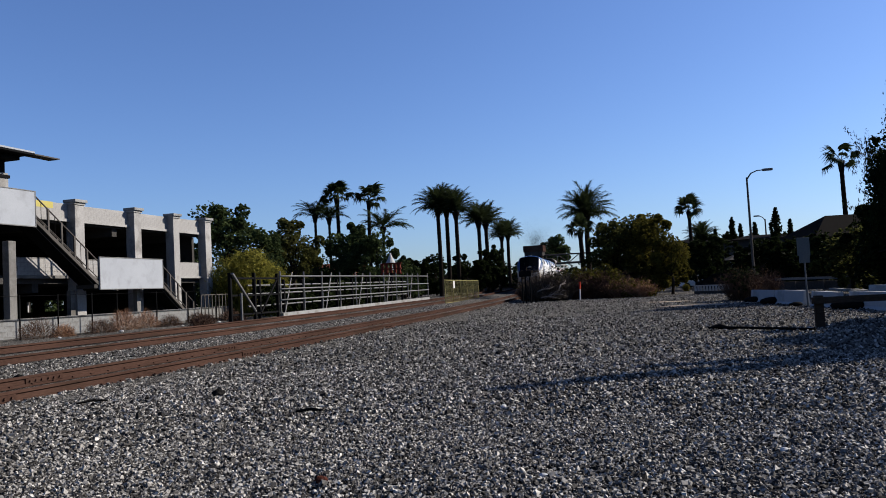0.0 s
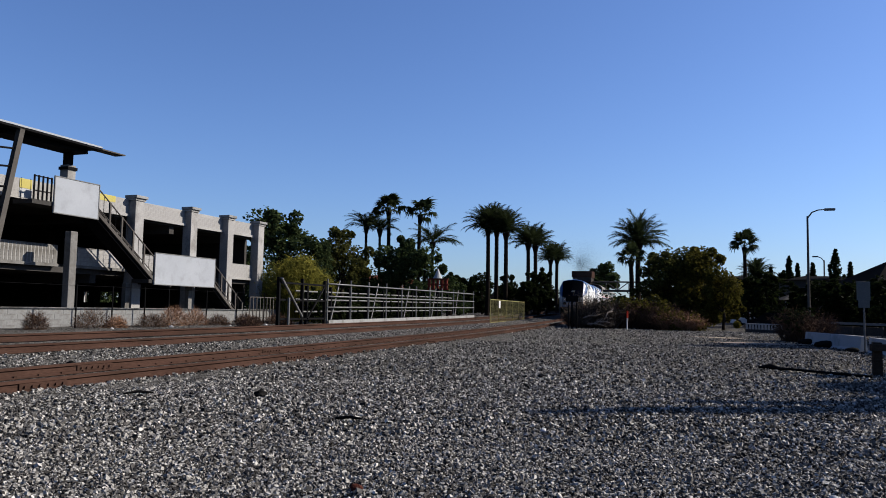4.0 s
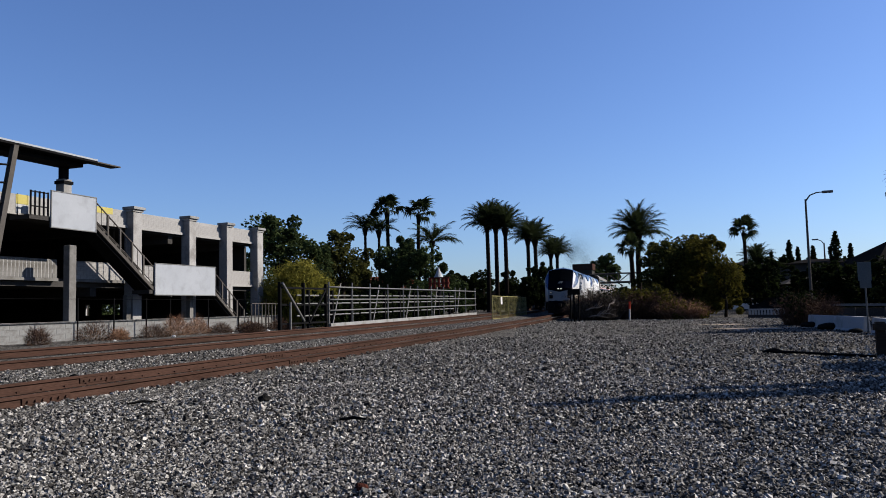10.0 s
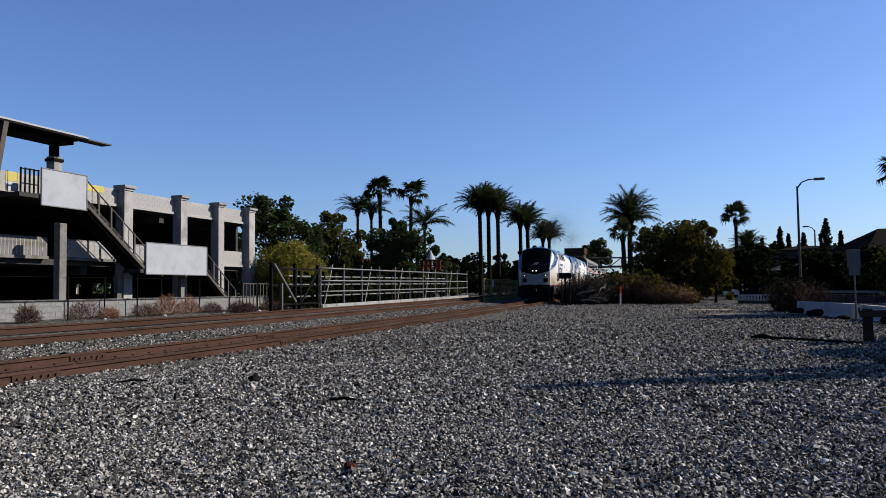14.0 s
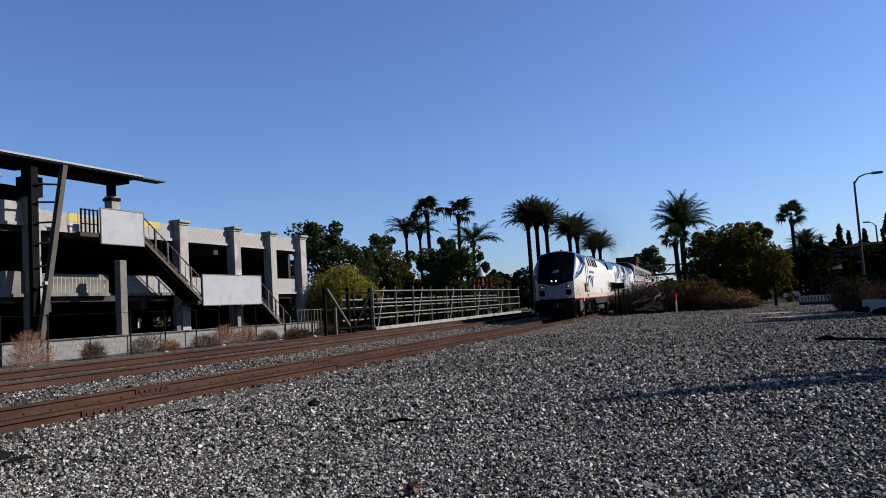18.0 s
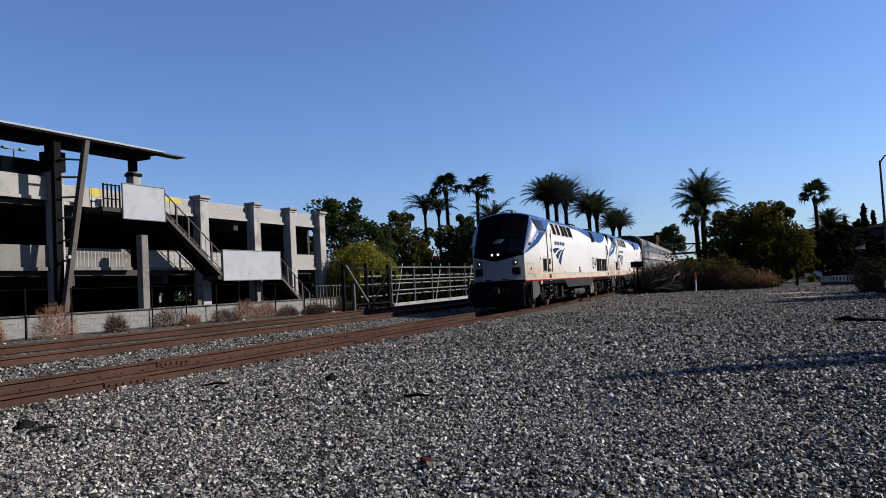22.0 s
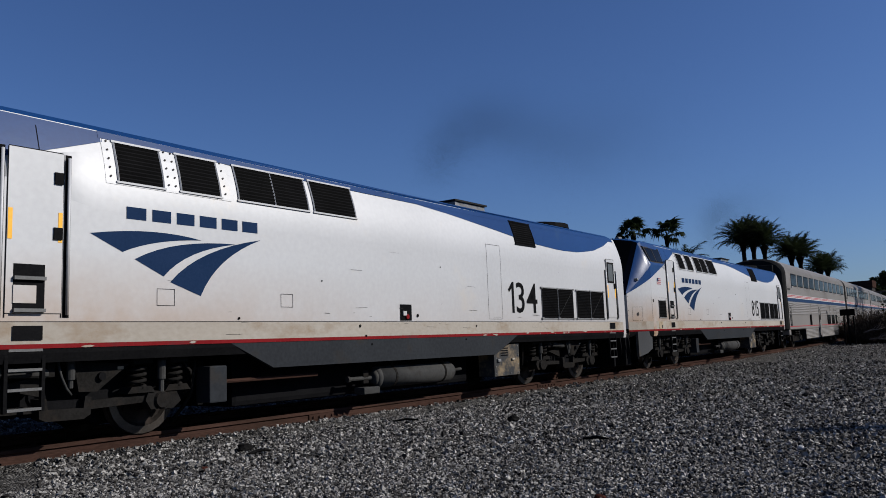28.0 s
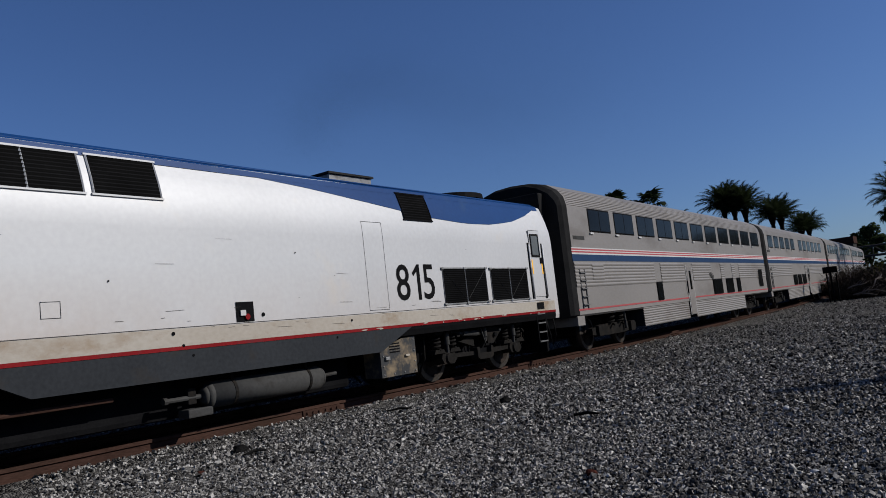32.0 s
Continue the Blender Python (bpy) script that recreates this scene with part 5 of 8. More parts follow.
    # no hollow here: the recess's shade is a black plate
    hole = part("recess", plate(rect(10.1, 10.44, 1.47, 1.76), 1.506), M_BLACK, v, "flat black plate for a shaded recess, with a red knob")
    part("knob", tubed((1.5, 10.3, 1.54), (1.53, 10.3, 1.54), 0.045, n=12), M_RED, hole)
    part("lever", boxed(1.505, 1.53, 10.17, 10.27, 1.56, 1.64), M_TRAINW, hole)
    for y, z, r in ((10.62, 1.56, 0.03), (9.0, 1.38, 0.026), (12.6, 1.36, 0.02), (8.1, 2.1, 0.012), (6.4, 1.5, 0.018), (9.15, 1.21, 0.022), (11.4, 2.5, 0.01), (9.3, 1.07, 0.018), (12.2, 1.1, 0.018)):
        part("bolt", tubed((1.5, y, z), (1.515, y, z), r, n=8), M_DARK, v)
    # hairline scratches and scuffs along the side
    bm = bmesh.new()
    for _ in range(46):
        y, z, l = g.uniform(5, 18.5), g.choice((g.uniform(1.24, 1.44), g.uniform(1.47, 1.7), g.uniform(1.5, 2.7))), g.choice((0.03, 0.06, 0.12, 0.3))
        h, dz = g.uniform(0.002, 0.005), g.uniform(-0.012, 0.012)
        bm.faces.new([bm.verts.new((1.5065, yy, zz)) for yy, zz in ((y, z), (y + l, z + dz), (y + l, z + dz + h), (y, z + h))])
    tagged(part("scratches", bm, M_STEEL, v, "fine dark scratches in the paint"), "", "", "", "stuff")
    # painted emblem: three swept leaves and a row of plain bars
    a = bez((4.11, 2.52), (5.0, 2.68), (5.75, 2.56)) + bez((5.75, 2.56), (5.0, 2.52), (4.55, 2.32))
    b = bez((4.72, 2.24), (5.3, 2.55), (6.35, 2.55)) + bez((6.35, 2.55), (5.5, 2.42), (5.15, 2.04))
    c = bez((5.25, 1.97), (5.7, 2.45), (6.82, 2.65)) + bez((6.82, 2.65), (6.0, 2.35), (5.74, 1.80))
    em = part("emblem_leaf", plate(a), M_DECAL, v, "navy swept leaf emblem")
    part("emblem_leaf", plate(b), M_DECAL, v, "navy swept leaf emblem")
    part("emblem_leaf", plate(c), M_DECAL, v, "navy swept leaf emblem")
    for i in range(6):
        y = 4.6 + i * 0.375
        part("bar", plate(rect(y, y + 0.285, 2.745, 2.90)), M_DECAL, v)
    y = 13.94
    for c in number:
        w = {"1": 0.25, "3": 0.37, "4": 0.51, "8": 0.41}.get(c, 0.37)
        if c == "1":
            part("digit", plate([(y, 2.15), (y + 0.04, 2.09), (y + w - 0.1, 2.18), (y + w - 0.1, 1.64), (y + w, 1.64), (y + w, 2.32), (y + w - 0.075, 2.32)]), M_BLACK, v)
        else:
            lettering(c, y, 1.64, w, 0.68, M_BLACK, v, "digit")
        y += w + 0.09
    # small flag decal
    if not lit:
        fl = part("flag_decal", plate(rect(2.09, 2.43, 2.60, 2.79)), M_STRIPE_W, v, "small striped flag decal")
        for i in range(4):
            part("stripe", plate(rect(2.12, 2.47, 2.60 + i * 0.055, 2.625 + i * 0.055), 1.507), M_STRIPE_R, fl)
        part("canton", plate(rect(2.12, 2.26, 2.69, 2.80), 1.509), M_STRIPE_B, fl)
    # nose fittings
    def lamp(name, x, y, z, r, lens):
        bm = bmesh.new()
        n = 16
        rings = [[bm.verts.new((x + q * math.cos(6.2832 * k / n), yy, z + q * math.sin(6.2832 * k / n))) for k in range(n)] for q, yy in ((r, y + 0.3), (r, y), (r - 0.016, y), (r - 0.03, y + 0.12))]
        for p, w in zip(rings, rings[1:]):
            for k in range(n):
                bm.faces.new((p[k], p[(k + 1) % n], w[(k + 1) % n], w[k]))
        bmesh.ops.recalc_face_normals(bm, faces=bm.faces)
        h = part(name, bm, M_DARK, nose, "round lamp with a recessed bulb")
        part("reflector", tubed((x, y + 0.11, z), (x, y + 0.115, z), r - 0.03, n=n), M_ALU, h)
        part("bulb", tubed((x, y + 0.075, z), (x, y + 0.1, z), lens, n=12), M_LAMP_ON if lit else M_GLASS, h)

    for x in (-0.13, 0.13):
        lamp("headlight", x, -0.13, 2.3, 0.095, 0.045)
    for x in (-0.78, 0.78):
        lamp("ditch_light", x, 0.16, 1.96, 0.105, 0.045)
        part("step_pocket", boxed(x - 0.2, x + 0.2, 0.16, 0.42, 1.46, 1.76, bevel=0.03), M_BLACK, nose)
    for i in range(3):
        bm = bmesh.new()
        pts = []
        for x, y in ((0.0 + i * 0.14, 0.72), (0.06 + i * 0.14, 0.7), (0.3 + i * 0.1, 0.82), (0.2 + i * 0.1, 0.84)):
            sec = section(y)
            pts.append(bm.verts.new((x - 0.2, y + bow(x - 0.2, y) - 0.02, lerp(sorted((a, b) for a, b in sec[3:]), abs(x - 0.2)) + 0.015)))
        bm.faces.new(pts)
        part("nose_emblem", bm, M_SIGNBACK, nose, "small pale leaf emblem")
    for s_ in (-1, 1):
        x = skin_x(0.95, 2.7)
        part("marker_lamp", tubed((s_ * (x - 0.06), 0.93, 2.7), (s_ * (x + 0.035), 0.93, 2.72), 0.055, 0.04, n=12), M_ALU, nose, "small grey dome lamp")
    for z in span(1.5, 2.2, 5):
        part("rivet", tubed((1.12, 0.49, z), (1.138, 0.485, z), 0.01, n=6), M_STEEL, nose)
    part("nose_seam", boxed(-0.5, 0.5, 0.02, 0.06, 1.27, 1.30), M_DARK, nose)
    part("roof_horn", boxed(0.1, 0.24, 2.3, 2.6, 4.12, 4.25, bevel=0.03), M_ALU, v)
    # roof fittings
    part("antenna_plate", boxed(-0.1, 0.3, 3.0, 3.5, 4.1, 4.19, bevel=0.02), M_NAVY, v)
    part("antenna", boxed(0.5, 0.68, 3.84, 4.04, 4.0, 4.11, bevel=0.03), M_NAVY, v)
    part("roof_rail", tubed((1.2, 2.8, 3.885), (1.2, 19.8, 3.84), 0.014), M_BLUE, v)
    stack = part("exhaust_hood", boxed(-0.35, 0.45, 13.5, 14.75, 3.98, 4.2, bevel=0.015), M_ALU, v, "bright metal exhaust hood with sooty rim")
    part("rim", boxed(-0.39, 0.49, 13.46, 14.79, 4.2, 4.24), M_SOOT, stack)
    bm = tubed((0, 18.1, 3.98), (0, 18.1, 4.10), 0.9, 0.88, n=28)
    tube(bm, (0, 18.1, 4.10), (0, 18.1, 4.15), 0.88, 0.62, n=28)
    part("fan_housing", bm, M_BLACK, v, "low round fan housing")
    # thin sooty smoke that trails from the stack: tiny flakes, thinning out with distance
    g = np.random.default_rng(int(number))
    n = SMOKE if lit else SMOKE // 2
    k = g.random(n) ** 1.2
    c = np.stack([g.normal(0, 1, n) * (0.25 + 1.3 * k) - 0.8 * k, 13.3 + 15 * k + g.normal(0, 1, n) * (0.4 + 1.7 * k), 4.75 + 3.5 * k ** 0.5 + 0.45 * np.sin(9 * k) + g.normal(0, 1, n) * (0.3 + 0.8 * k)], 1)
    c = c[c[:, 2] > 4.5]
    n = len(c)
    a, r = g.uniform(0, 6.283, n), g.uniform(0.0026, 0.0050, n)
    u = np.stack([np.cos(a), np.sin(a) * 0.6, np.full(n, 0.5)], 1) * r[:, None]
    w = np.stack([-np.sin(a), np.cos(a) * 0.5, np.full(n, 0.8)], 1) * r[:, None]
    verts = np.stack([c - u, c + w, c + u * 0.9], 1).reshape(-1, 3)
    faces = np.arange(3 * n).reshape(-1, 3)
    me = bpy.data.meshes.new("exhaust_smoke")
    me.from_pydata(verts, [], faces)
    me.materials.append(M_SOOT)
    sm = new("exhaust_smoke", me)
    sm.parent = v
    tagged(sm, "thin dark exhaust smoke over the roof", "", "", "stuff")
    part("end_diaphragm", boxed(-0.7, 0.7, 20.45, 20.9, 0.9, 3.3, bevel=0.05), M_RUBBER, v)
    return to_height(v)


CAR_HALF = ((1.44, 0.95), (1.5, 1.0), (1.5, 3.9), (1.44, 4.15), (1.28, 4.36), (0.95, 4.56), (0.5, 4.67), (0, 4.70))
LEN = 23.5


def car_skin(y, z):
    for (x0, z0), (x1, z1) in zip(CAR_HALF, CAR_HALF[1:]):
        if z <= z1:
            return x0 + (x1 - x0) * max(0.0, (z - z0) / max(z1 - z0, 1e-6))
    return 0.0


def coach_truck(parent, y, spin):
    t = part("truck", boxed(-0.5, 0.5, y - 0.7, y + 0.7, 0.35, 0.85), M_TRUCK, parent, "dark four-wheel truck")
    for s in (-1, 1):
        bm = bmesh.new()
        prism(bm, ((y - 1.7, 0.40), (y - 0.6, 0.34), (y + 0.6, 0.34), (y + 1.7, 0.40), (y + 1.7, 0.58), (y + 0.7, 0.66), (y - 0.7, 0.66), (y - 1.7, 0.58)), s * 1.12 - 0.09, s * 1.12 + 0.09, "x")
        part("side_frame", bm, M_TRUCK, t)
        for q in (y - 1.25, y + 1.25):
            part("axle_box", boxed(s * 1.2 - 0.1, s * 1.2 + 0.1, q - 0.17, q + 0.17, 0.34, 0.64, bevel=0.03), M_TRUCK, t)
        for q in (y - 0.35, y + 0.35):
            bm = bmesh.new()
            coil(bm, s * 1.2, q, 0.6, 0.95, 0.14, 3, 0.03)
            part("coil_spring", bm, M_TRUCK, t, smooth=True)
        part("damper", tubed((s * 1.28, y + 0.7, 0.45), (s * 1.28, y + 0.62, 0.95), 0.05), M_GREY, t)
    for q in (y - 1.25, y + 1.25):
        wheelset(t, q, spin)


def ribs(y0, y1, z0, z1, n, x=1.5, depth=0.018):
    """Fluted stainless sheet."""
    bm = bmesh.new()
    h = (z1 - z0) / n
    prev = None
    for i in range(n * 4 + 1):
        z = z0 + h * i / 4
        xx = x + 0.004 + depth * (0.0, 0.7, 1.0, 0.7)[i % 4]
        row = (bm.verts.new((xx, y0, z)), bm.verts.new((xx, y1, z)))
        if prev:
            bm.faces.new((prev[0], prev[1], row[1], row[0]))
        prev = row
    return bm


def passenger_car(upper, lower, doors, skirt, label, spin=True, number=True):
    v = thing("passenger_car", label, "passenger car", "passenger cars")
    ends = ((0, 0.35), (0.12, 0.1), (0.35, 0.0), (LEN - 0.35, 0.0), (LEN - 0.12, 0.1), (LEN, 0.35))
    half = lambda y: [(max(x - lerp(ends, y) * 0.35, 0) if x > 0.6 else x, z - (0.3 * lerp(ends, y) if z > 4 else 0)) for x, z in CAR_HALF]
    bm = loft(bmesh.new(), [0.0, 0.12, 0.35, 8, 16, LEN - 0.35, LEN - 0.12, LEN], half)
    for f in bm.faces:
        c = f.calc_center_median()
        # end faces and their rounding coloured black for their unlit side
        f.material_index = 1 if abs(f.normal.y) > 0.55 or c.y < 0.3 or c.y > LEN - 0.3 else 0
    body = part("body", bm, M_STAINLESS, v, "stainless two-level body side")
    body.data.materials.append(M_RUBBER)
    bm = bmesh.new()
    for i in range(9):
        z = 3.93 + i * 0.055
        pts = ((car_skin(0, z) + 0.002, z - 0.016), (car_skin(0, z) + 0.016, z), (car_skin(0, z + 0.016) + 0.002, z + 0.016))
        rows = [[bm.verts.new((px, y, pz)) for px, pz in pts] for y in (0.4, LEN - 0.4)]
        for k in range(2):
            bm.faces.new((rows[0][k], rows[1][k], rows[1][k + 1], rows[0][k + 1]))
    tagged(part("roof_fluting", bm, M_STAINLESS, body), "", "", "", "stuff")
    for z0, z1, m in ((2.42, 2.60, M_STRIPE_B), (2.60, 2.645, M_STRIPE_W), (2.645, 2.685, M_STRIPE_R), (2.685, 2.715, M_STRIPE_W), (2.715, 2.755, M_STRIPE_R), (2.755, 2.785, M_STRIPE_W)):
        part("stripe", plate(rect(0.3, LEN - 0.3, z0, z1), 1.506), m, v)
    part("red_line", plate(rect(0.3, doors[0] - 0.35 if doors else LEN - 0.3, 1.105, 1.15), 1.508), M_STRIPE_R, v)
    if doors:
        part("red_line", plate(rect(doors[0] + 0.4, LEN - 0.3, 1.105, 1.15), 1.508), M_STRIPE_R, v)
    for y0, y1 in upper:
        w = part("upper_window", boxed(1.49, 1.512, y0 - 0.04, y1 + 0.04, 3.24, 3.90, bevel=0.02), M_DARK, v, "dark upper-deck window")
        mid = (y0 + y1) / 2
        for a, b in ((y0, mid - 0.02), (mid + 0.02, y1)):
            part("pane", boxed(1.508, 1.516, a, b, 3.28, 3.86), M_GLASS, w)
        part("drip_sill", boxed(1.5, 1.54, y0 - 0.05, y0 + 0.18, 3.17, 3.22), M_STRIPE_W, w)
    for y0, y1 in lower:
        w = part("lower_window", boxed(1.515, 1.53, y0 - 0.04, y1 + 0.04, 1.16, 1.76, bevel=0.02), M_DARK, v, "dark lower-deck window")
        part("pane", boxed(1.525, 1.534, y0, y1, 1.20, 1.72), M_GLASS, w)
    for y in doors:
        d = part("side_door", boxed(1.5, 1.535, y - 0.32, y + 0.36, 0.52, 2.26, bevel=0.02), M_STAINLESS, v, "stainless boarding door with narrow window")
        part("pane", boxed(1.53, 1.542, y - 0.1, y + 0.12, 1.42, 2.1, bevel=0.01), M_GLASS, d)
        part("door_frame", plate(rect(y - 0.37, y - 0.33, 0.5, 2.3), 1.52), M_STRIPE_W, d)
        part("door_frame", plate(rect(y + 0.37, y + 0.41, 0.5, 2.3), 1.52), M_STRIPE_W, d)
        part("grab_rail", tubed((1.55, y - 0.45, 1.3), (1.55, y - 0.45, 1.75), 0.02), M_DARK, d)
    gaps = sorted([(a - 0.1, b + 0.1) for a, b in lower] + [(y - 0.5, y + 0.5) for y in doors])
    edges = [0.35] + [q for g in gaps for q in g] + [LEN - 0.35]
    for a, b in zip(edges[0::2], edges[1::2]):
        if b - a > 0.4:
            part("fluting", ribs(a, b, 1.72, 2.38, 7), M_STAINLESS, v)
    for a, b in skirt:
        part("skirt_fluting", ribs(a, b, 0.40, 1.08, 9, 1.46), M_STAINLESS, v, "fluted stainless skirt")
        part("skirt_back", boxed(-1.4, 1.44, a, b, 0.42, 1.02), M_SOOT, v)
    part("end_panel", boxed(-1.35, 1.46, 0.25, 0.7, 0.72, 1.05), M_STAINLESS, v)
    lad = part("end_ladder", boxed(1.5, 1.53, 0.60, 0.63, 1.15, 2.2), M_GALV, v)
    part("stile", boxed(1.5, 1.53, 0.92, 0.95, 1.15, 2.2), M_GALV, lad)
    for z in span(1.25, 2.1, 4):
        part("rung", boxed(1.52, 1.56, 0.6, 0.95, z - 0.015, z + 0.015), M_GALV, lad)
    part("vent", ribs(1.5, 2.3, 1.9, 2.34, 5, 1.51), M_STAINLESS, v)
    part("wall_grille", plate(rect(LEN - 2.0, LEN - 1.2, 1.3, 2.1), 1.53), M_SLAT, v)
    coach_truck(v, 3.35, spin)
    coach_truck(v, LEN - 3.2, spin)
    for y0, y1 in ((-0.28, 0.05), (LEN - 0.05, LEN + 0.28)):
        part("end_diaphragm", boxed(-1.0, 1.0, y0, y1, 2.2, 4.3, bevel=0.06), M_RUBBER, v)
        part("coupler", boxed(-0.15, 0.15, y0 - 0.15, y1 + 0.15, 0.75, 1.0), M_TRUCK, v)
    for i, (a, c) in enumerate(((0.0, 0.0), (0.12, -0.05), (0.26, -0.12))):
        part("emblem_leaf", plate(((13.0 + a, 2.0 + c), (13.3 + a, 2.04 + c), (13.22 + a, 1.9 + c), (13.1 + a, 1.84 + c)), 1.537), M_GREY, v)
    part("car_number", boxed(1.5, 1.504, 0.5, 1.25, 3.0, 3.1), M_GREY, v)
    return to_height(v)


TRAIN = [(locomotive("134", True), 0, 20.6), (locomotive("815", False), 21.03, 20.6)]
sleeper = passenger_car([(1.7 + i * 1.935, 3.2 + i * 1.935) for i in range(11)], [(6.7, 7.15), (13.45, 14.7), (15.45, 16.5), (17.25, 17.75)], [10.35], [(5.2, 9.95), (10.8, 18.4)], "stainless two-level sleeping car with red and blue stripes")
lounge = passenger_car([(1.1 + i * 1.75, 2.3 + i * 1.75) for i in range(5)] + [(11.0 + i * 1.75, 12.2 + i * 1.75) for i in range(6)], [(7.4, 8.6), (9.0, 10.2), (10.7, 12.0)], [13.4], [(5.2, 12.9), (13.9, 18.2)], "stainless two-level passenger car with paired windows")
TRAIN += [(sleeper, 42.25, LEN), (lounge, 66.1, LEN)]
for off in (90.1, 114.1):
    TRAIN.append((copy_thing(lounge, Matrix()), off, LEN))

# ---- pipe fence, dark gate, yellow fence ----
pipe_fence = thing("pipe_fence", "long galvanised pipe fence with braced back row", "fence")


def fx(y):
    return -19.0 - K_CURVE * (y * y - 1300)


FZ = lambda y: 0.62 + 0.006 * (y - 36)
posts = [36.4, 39.4, 42.0, 44.9, 47.8, 50.8, 54.0, 57.2, 60.6, 64.0, 67.6]
for y in posts:
    part("post", tubed((fx(y), y, FZ(y) - 0.3), (fx(y), y, FZ(y) + 2.25), 0.045, n=8), M_GALV, pipe_fence)
for z in (0.75, 1.32, 1.98):
    bm = sweep(bmesh.new(), [(fx(y) + 0.05, y, FZ(y) + z) for y in posts], [0.042] * len(posts), 8)
    part("rail", bm, M_GALV, pipe_fence, smooth=True)
bm = bmesh.new()
prev = None
for y in posts:
    row = [bm.verts.new((fx(y) + dx, y, FZ(y) + dz)) for dx, dz in ((0.12, -0.2), (0.12, 0.08), (-0.12, 0.08))]
    if prev:
        for i in range(2):
            bm.faces.new((prev[i], row[i], row[i + 1], prev[i + 1]))
    prev = row
part("kerb", bm, M_BLOCK, pipe_fence, "pale concrete kerb under the fence")
for i, y in enumerate(posts[:-1]):
    if i % 2 == 0:
        part("brace", tubed((fx(y) - 0.05, y + 0.5, FZ(y)), (fx(y) - 0.1, y + 1.6, FZ(y) + 2.2), 0.035, n=6), M_GALV, pipe_fence)
    part("back_post", boxed(fx(y) - 2.0, fx(y) - 1.85, y + 1.2, y + 1.35, FZ(y) - 0.3, FZ(y) + 1.9), M_DARK, pipe_fence)
    for z in (0.5, 1.15, 1.6):
        part("back_rail", tubed((fx(y) - 1.9, y, FZ(y) + z), (fx(y) - 1.9, y + 2.4, FZ(y) + z), 0.045, n=6), M_GALV, pipe_fence)
gate = thing("dark_gate", "dark steel gate frame with diagonal braces", "gate")
for y in (31.6, 33.8, 36.15):
    part("post", boxed(-19.12, -18.98, y - 0.065, y + 0.065, 0.2, 2.75), M_DARK, gate)
for z in (0.75, 1.65, 2.45):
    part("rail", boxed(-19.1, -19.0, 31.6, 36.15, z, z + 0.09), M_DARK, gate)
part("brace", tubed((-18.9, 31.6, 2.7), (-18.9, 33.6, 0.9), 0.06), M_GALV, gate, "pale diagonal brace")
part("brace", tubed((-19.0, 34.3, 0.8), (-19.0, 36.0, 2.4), 0.05), M_DARK, gate)
part("pale_post", tubed((-18.9, 32.3, 0.2), (-18.9, 32.3, 1.8), 0.06), M_GALV, gate)
# yellow mesh fence between the tracks
yf = thing("yellow_fence", "yellow wire-mesh fence panel between the tracks", "fence")


def yx(y):
    return track_x(y) - 3.8


ys = span(58.0, 74.2, 5)
for a, b in zip(ys, ys[1:]):
    for y in (a, b):
        part("post", tubed((yx(y), y, 0.2), (yx(y), y, 2.26), 0.04, n=6), M_YFENCE, yf)
    for z in (0.42, 2.2):
        part("rail", tubed((yx(a), a, z), (yx(b), b, z), 0.035, n=6), M_YFENCE, yf)
    bm = bmesh.new()
    n = 10
    for k in range(n):
        for d in (-1, 1):
            y = a + (b - a) * k / n
            z0, z1 = (0.42, 2.2) if d > 0 else (2.2, 0.42)
            y2 = min(y + 0.55, b)
            k2 = (y2 - y) / 0.55
            tube(bm, (yx(y), y, z0), (yx(y2), y2, z0 + (z1 - z0) * k2), 0.01, n=3, cap=False)
    part("mesh_panel", bm, M_YFENCE, yf)
part("notice", boxed(yx(61.4) + 0.05, yx(61.4) + 0.07, 61.1, 61.6, 1.55, 2.15), M_STRIPE_W, yf, "small blank white notice")
# small dark board on a post beside the track
board = thing("track_board", "dark blank board on a low post beside the track", "sign", at=(-9.1, 53.4, 0))
part("post", tubed((0, 0, 0.2), (0, 0, 2.1), 0.06), M_DARK, board)
part("panel", boxed(-0.42, 0.42, -0.04, 0.04, 2.05, 2.45), M_DARK, board)
for dx in (-0.25, 0.3):
    part("leg", tubed((dx, 0.1, 0.2), (dx, 0.1, 2.0), 0.04), M_DARK, board)
marker = thing("marker_post", "white marker post with red-orange top", "marker post", at=(-6.05, 59.6, 0))
part("shaft", tubed((0, 0, -0.1), (0.03, 0, 0.95), 0.06), M_STRIPE_W, marker)
part("red_tip", tubed((0.03, 0, 0.95), (0.04, 0, 1.5), 0.065), M_REDPOST, marker)

# ---- plants ----
def polar(az, dist):
    """A place on the ground by its bearing (degrees to the left of +y) and distance."""
    return -dist * math.sin(radians(az)), dist * math.cos(radians(az))


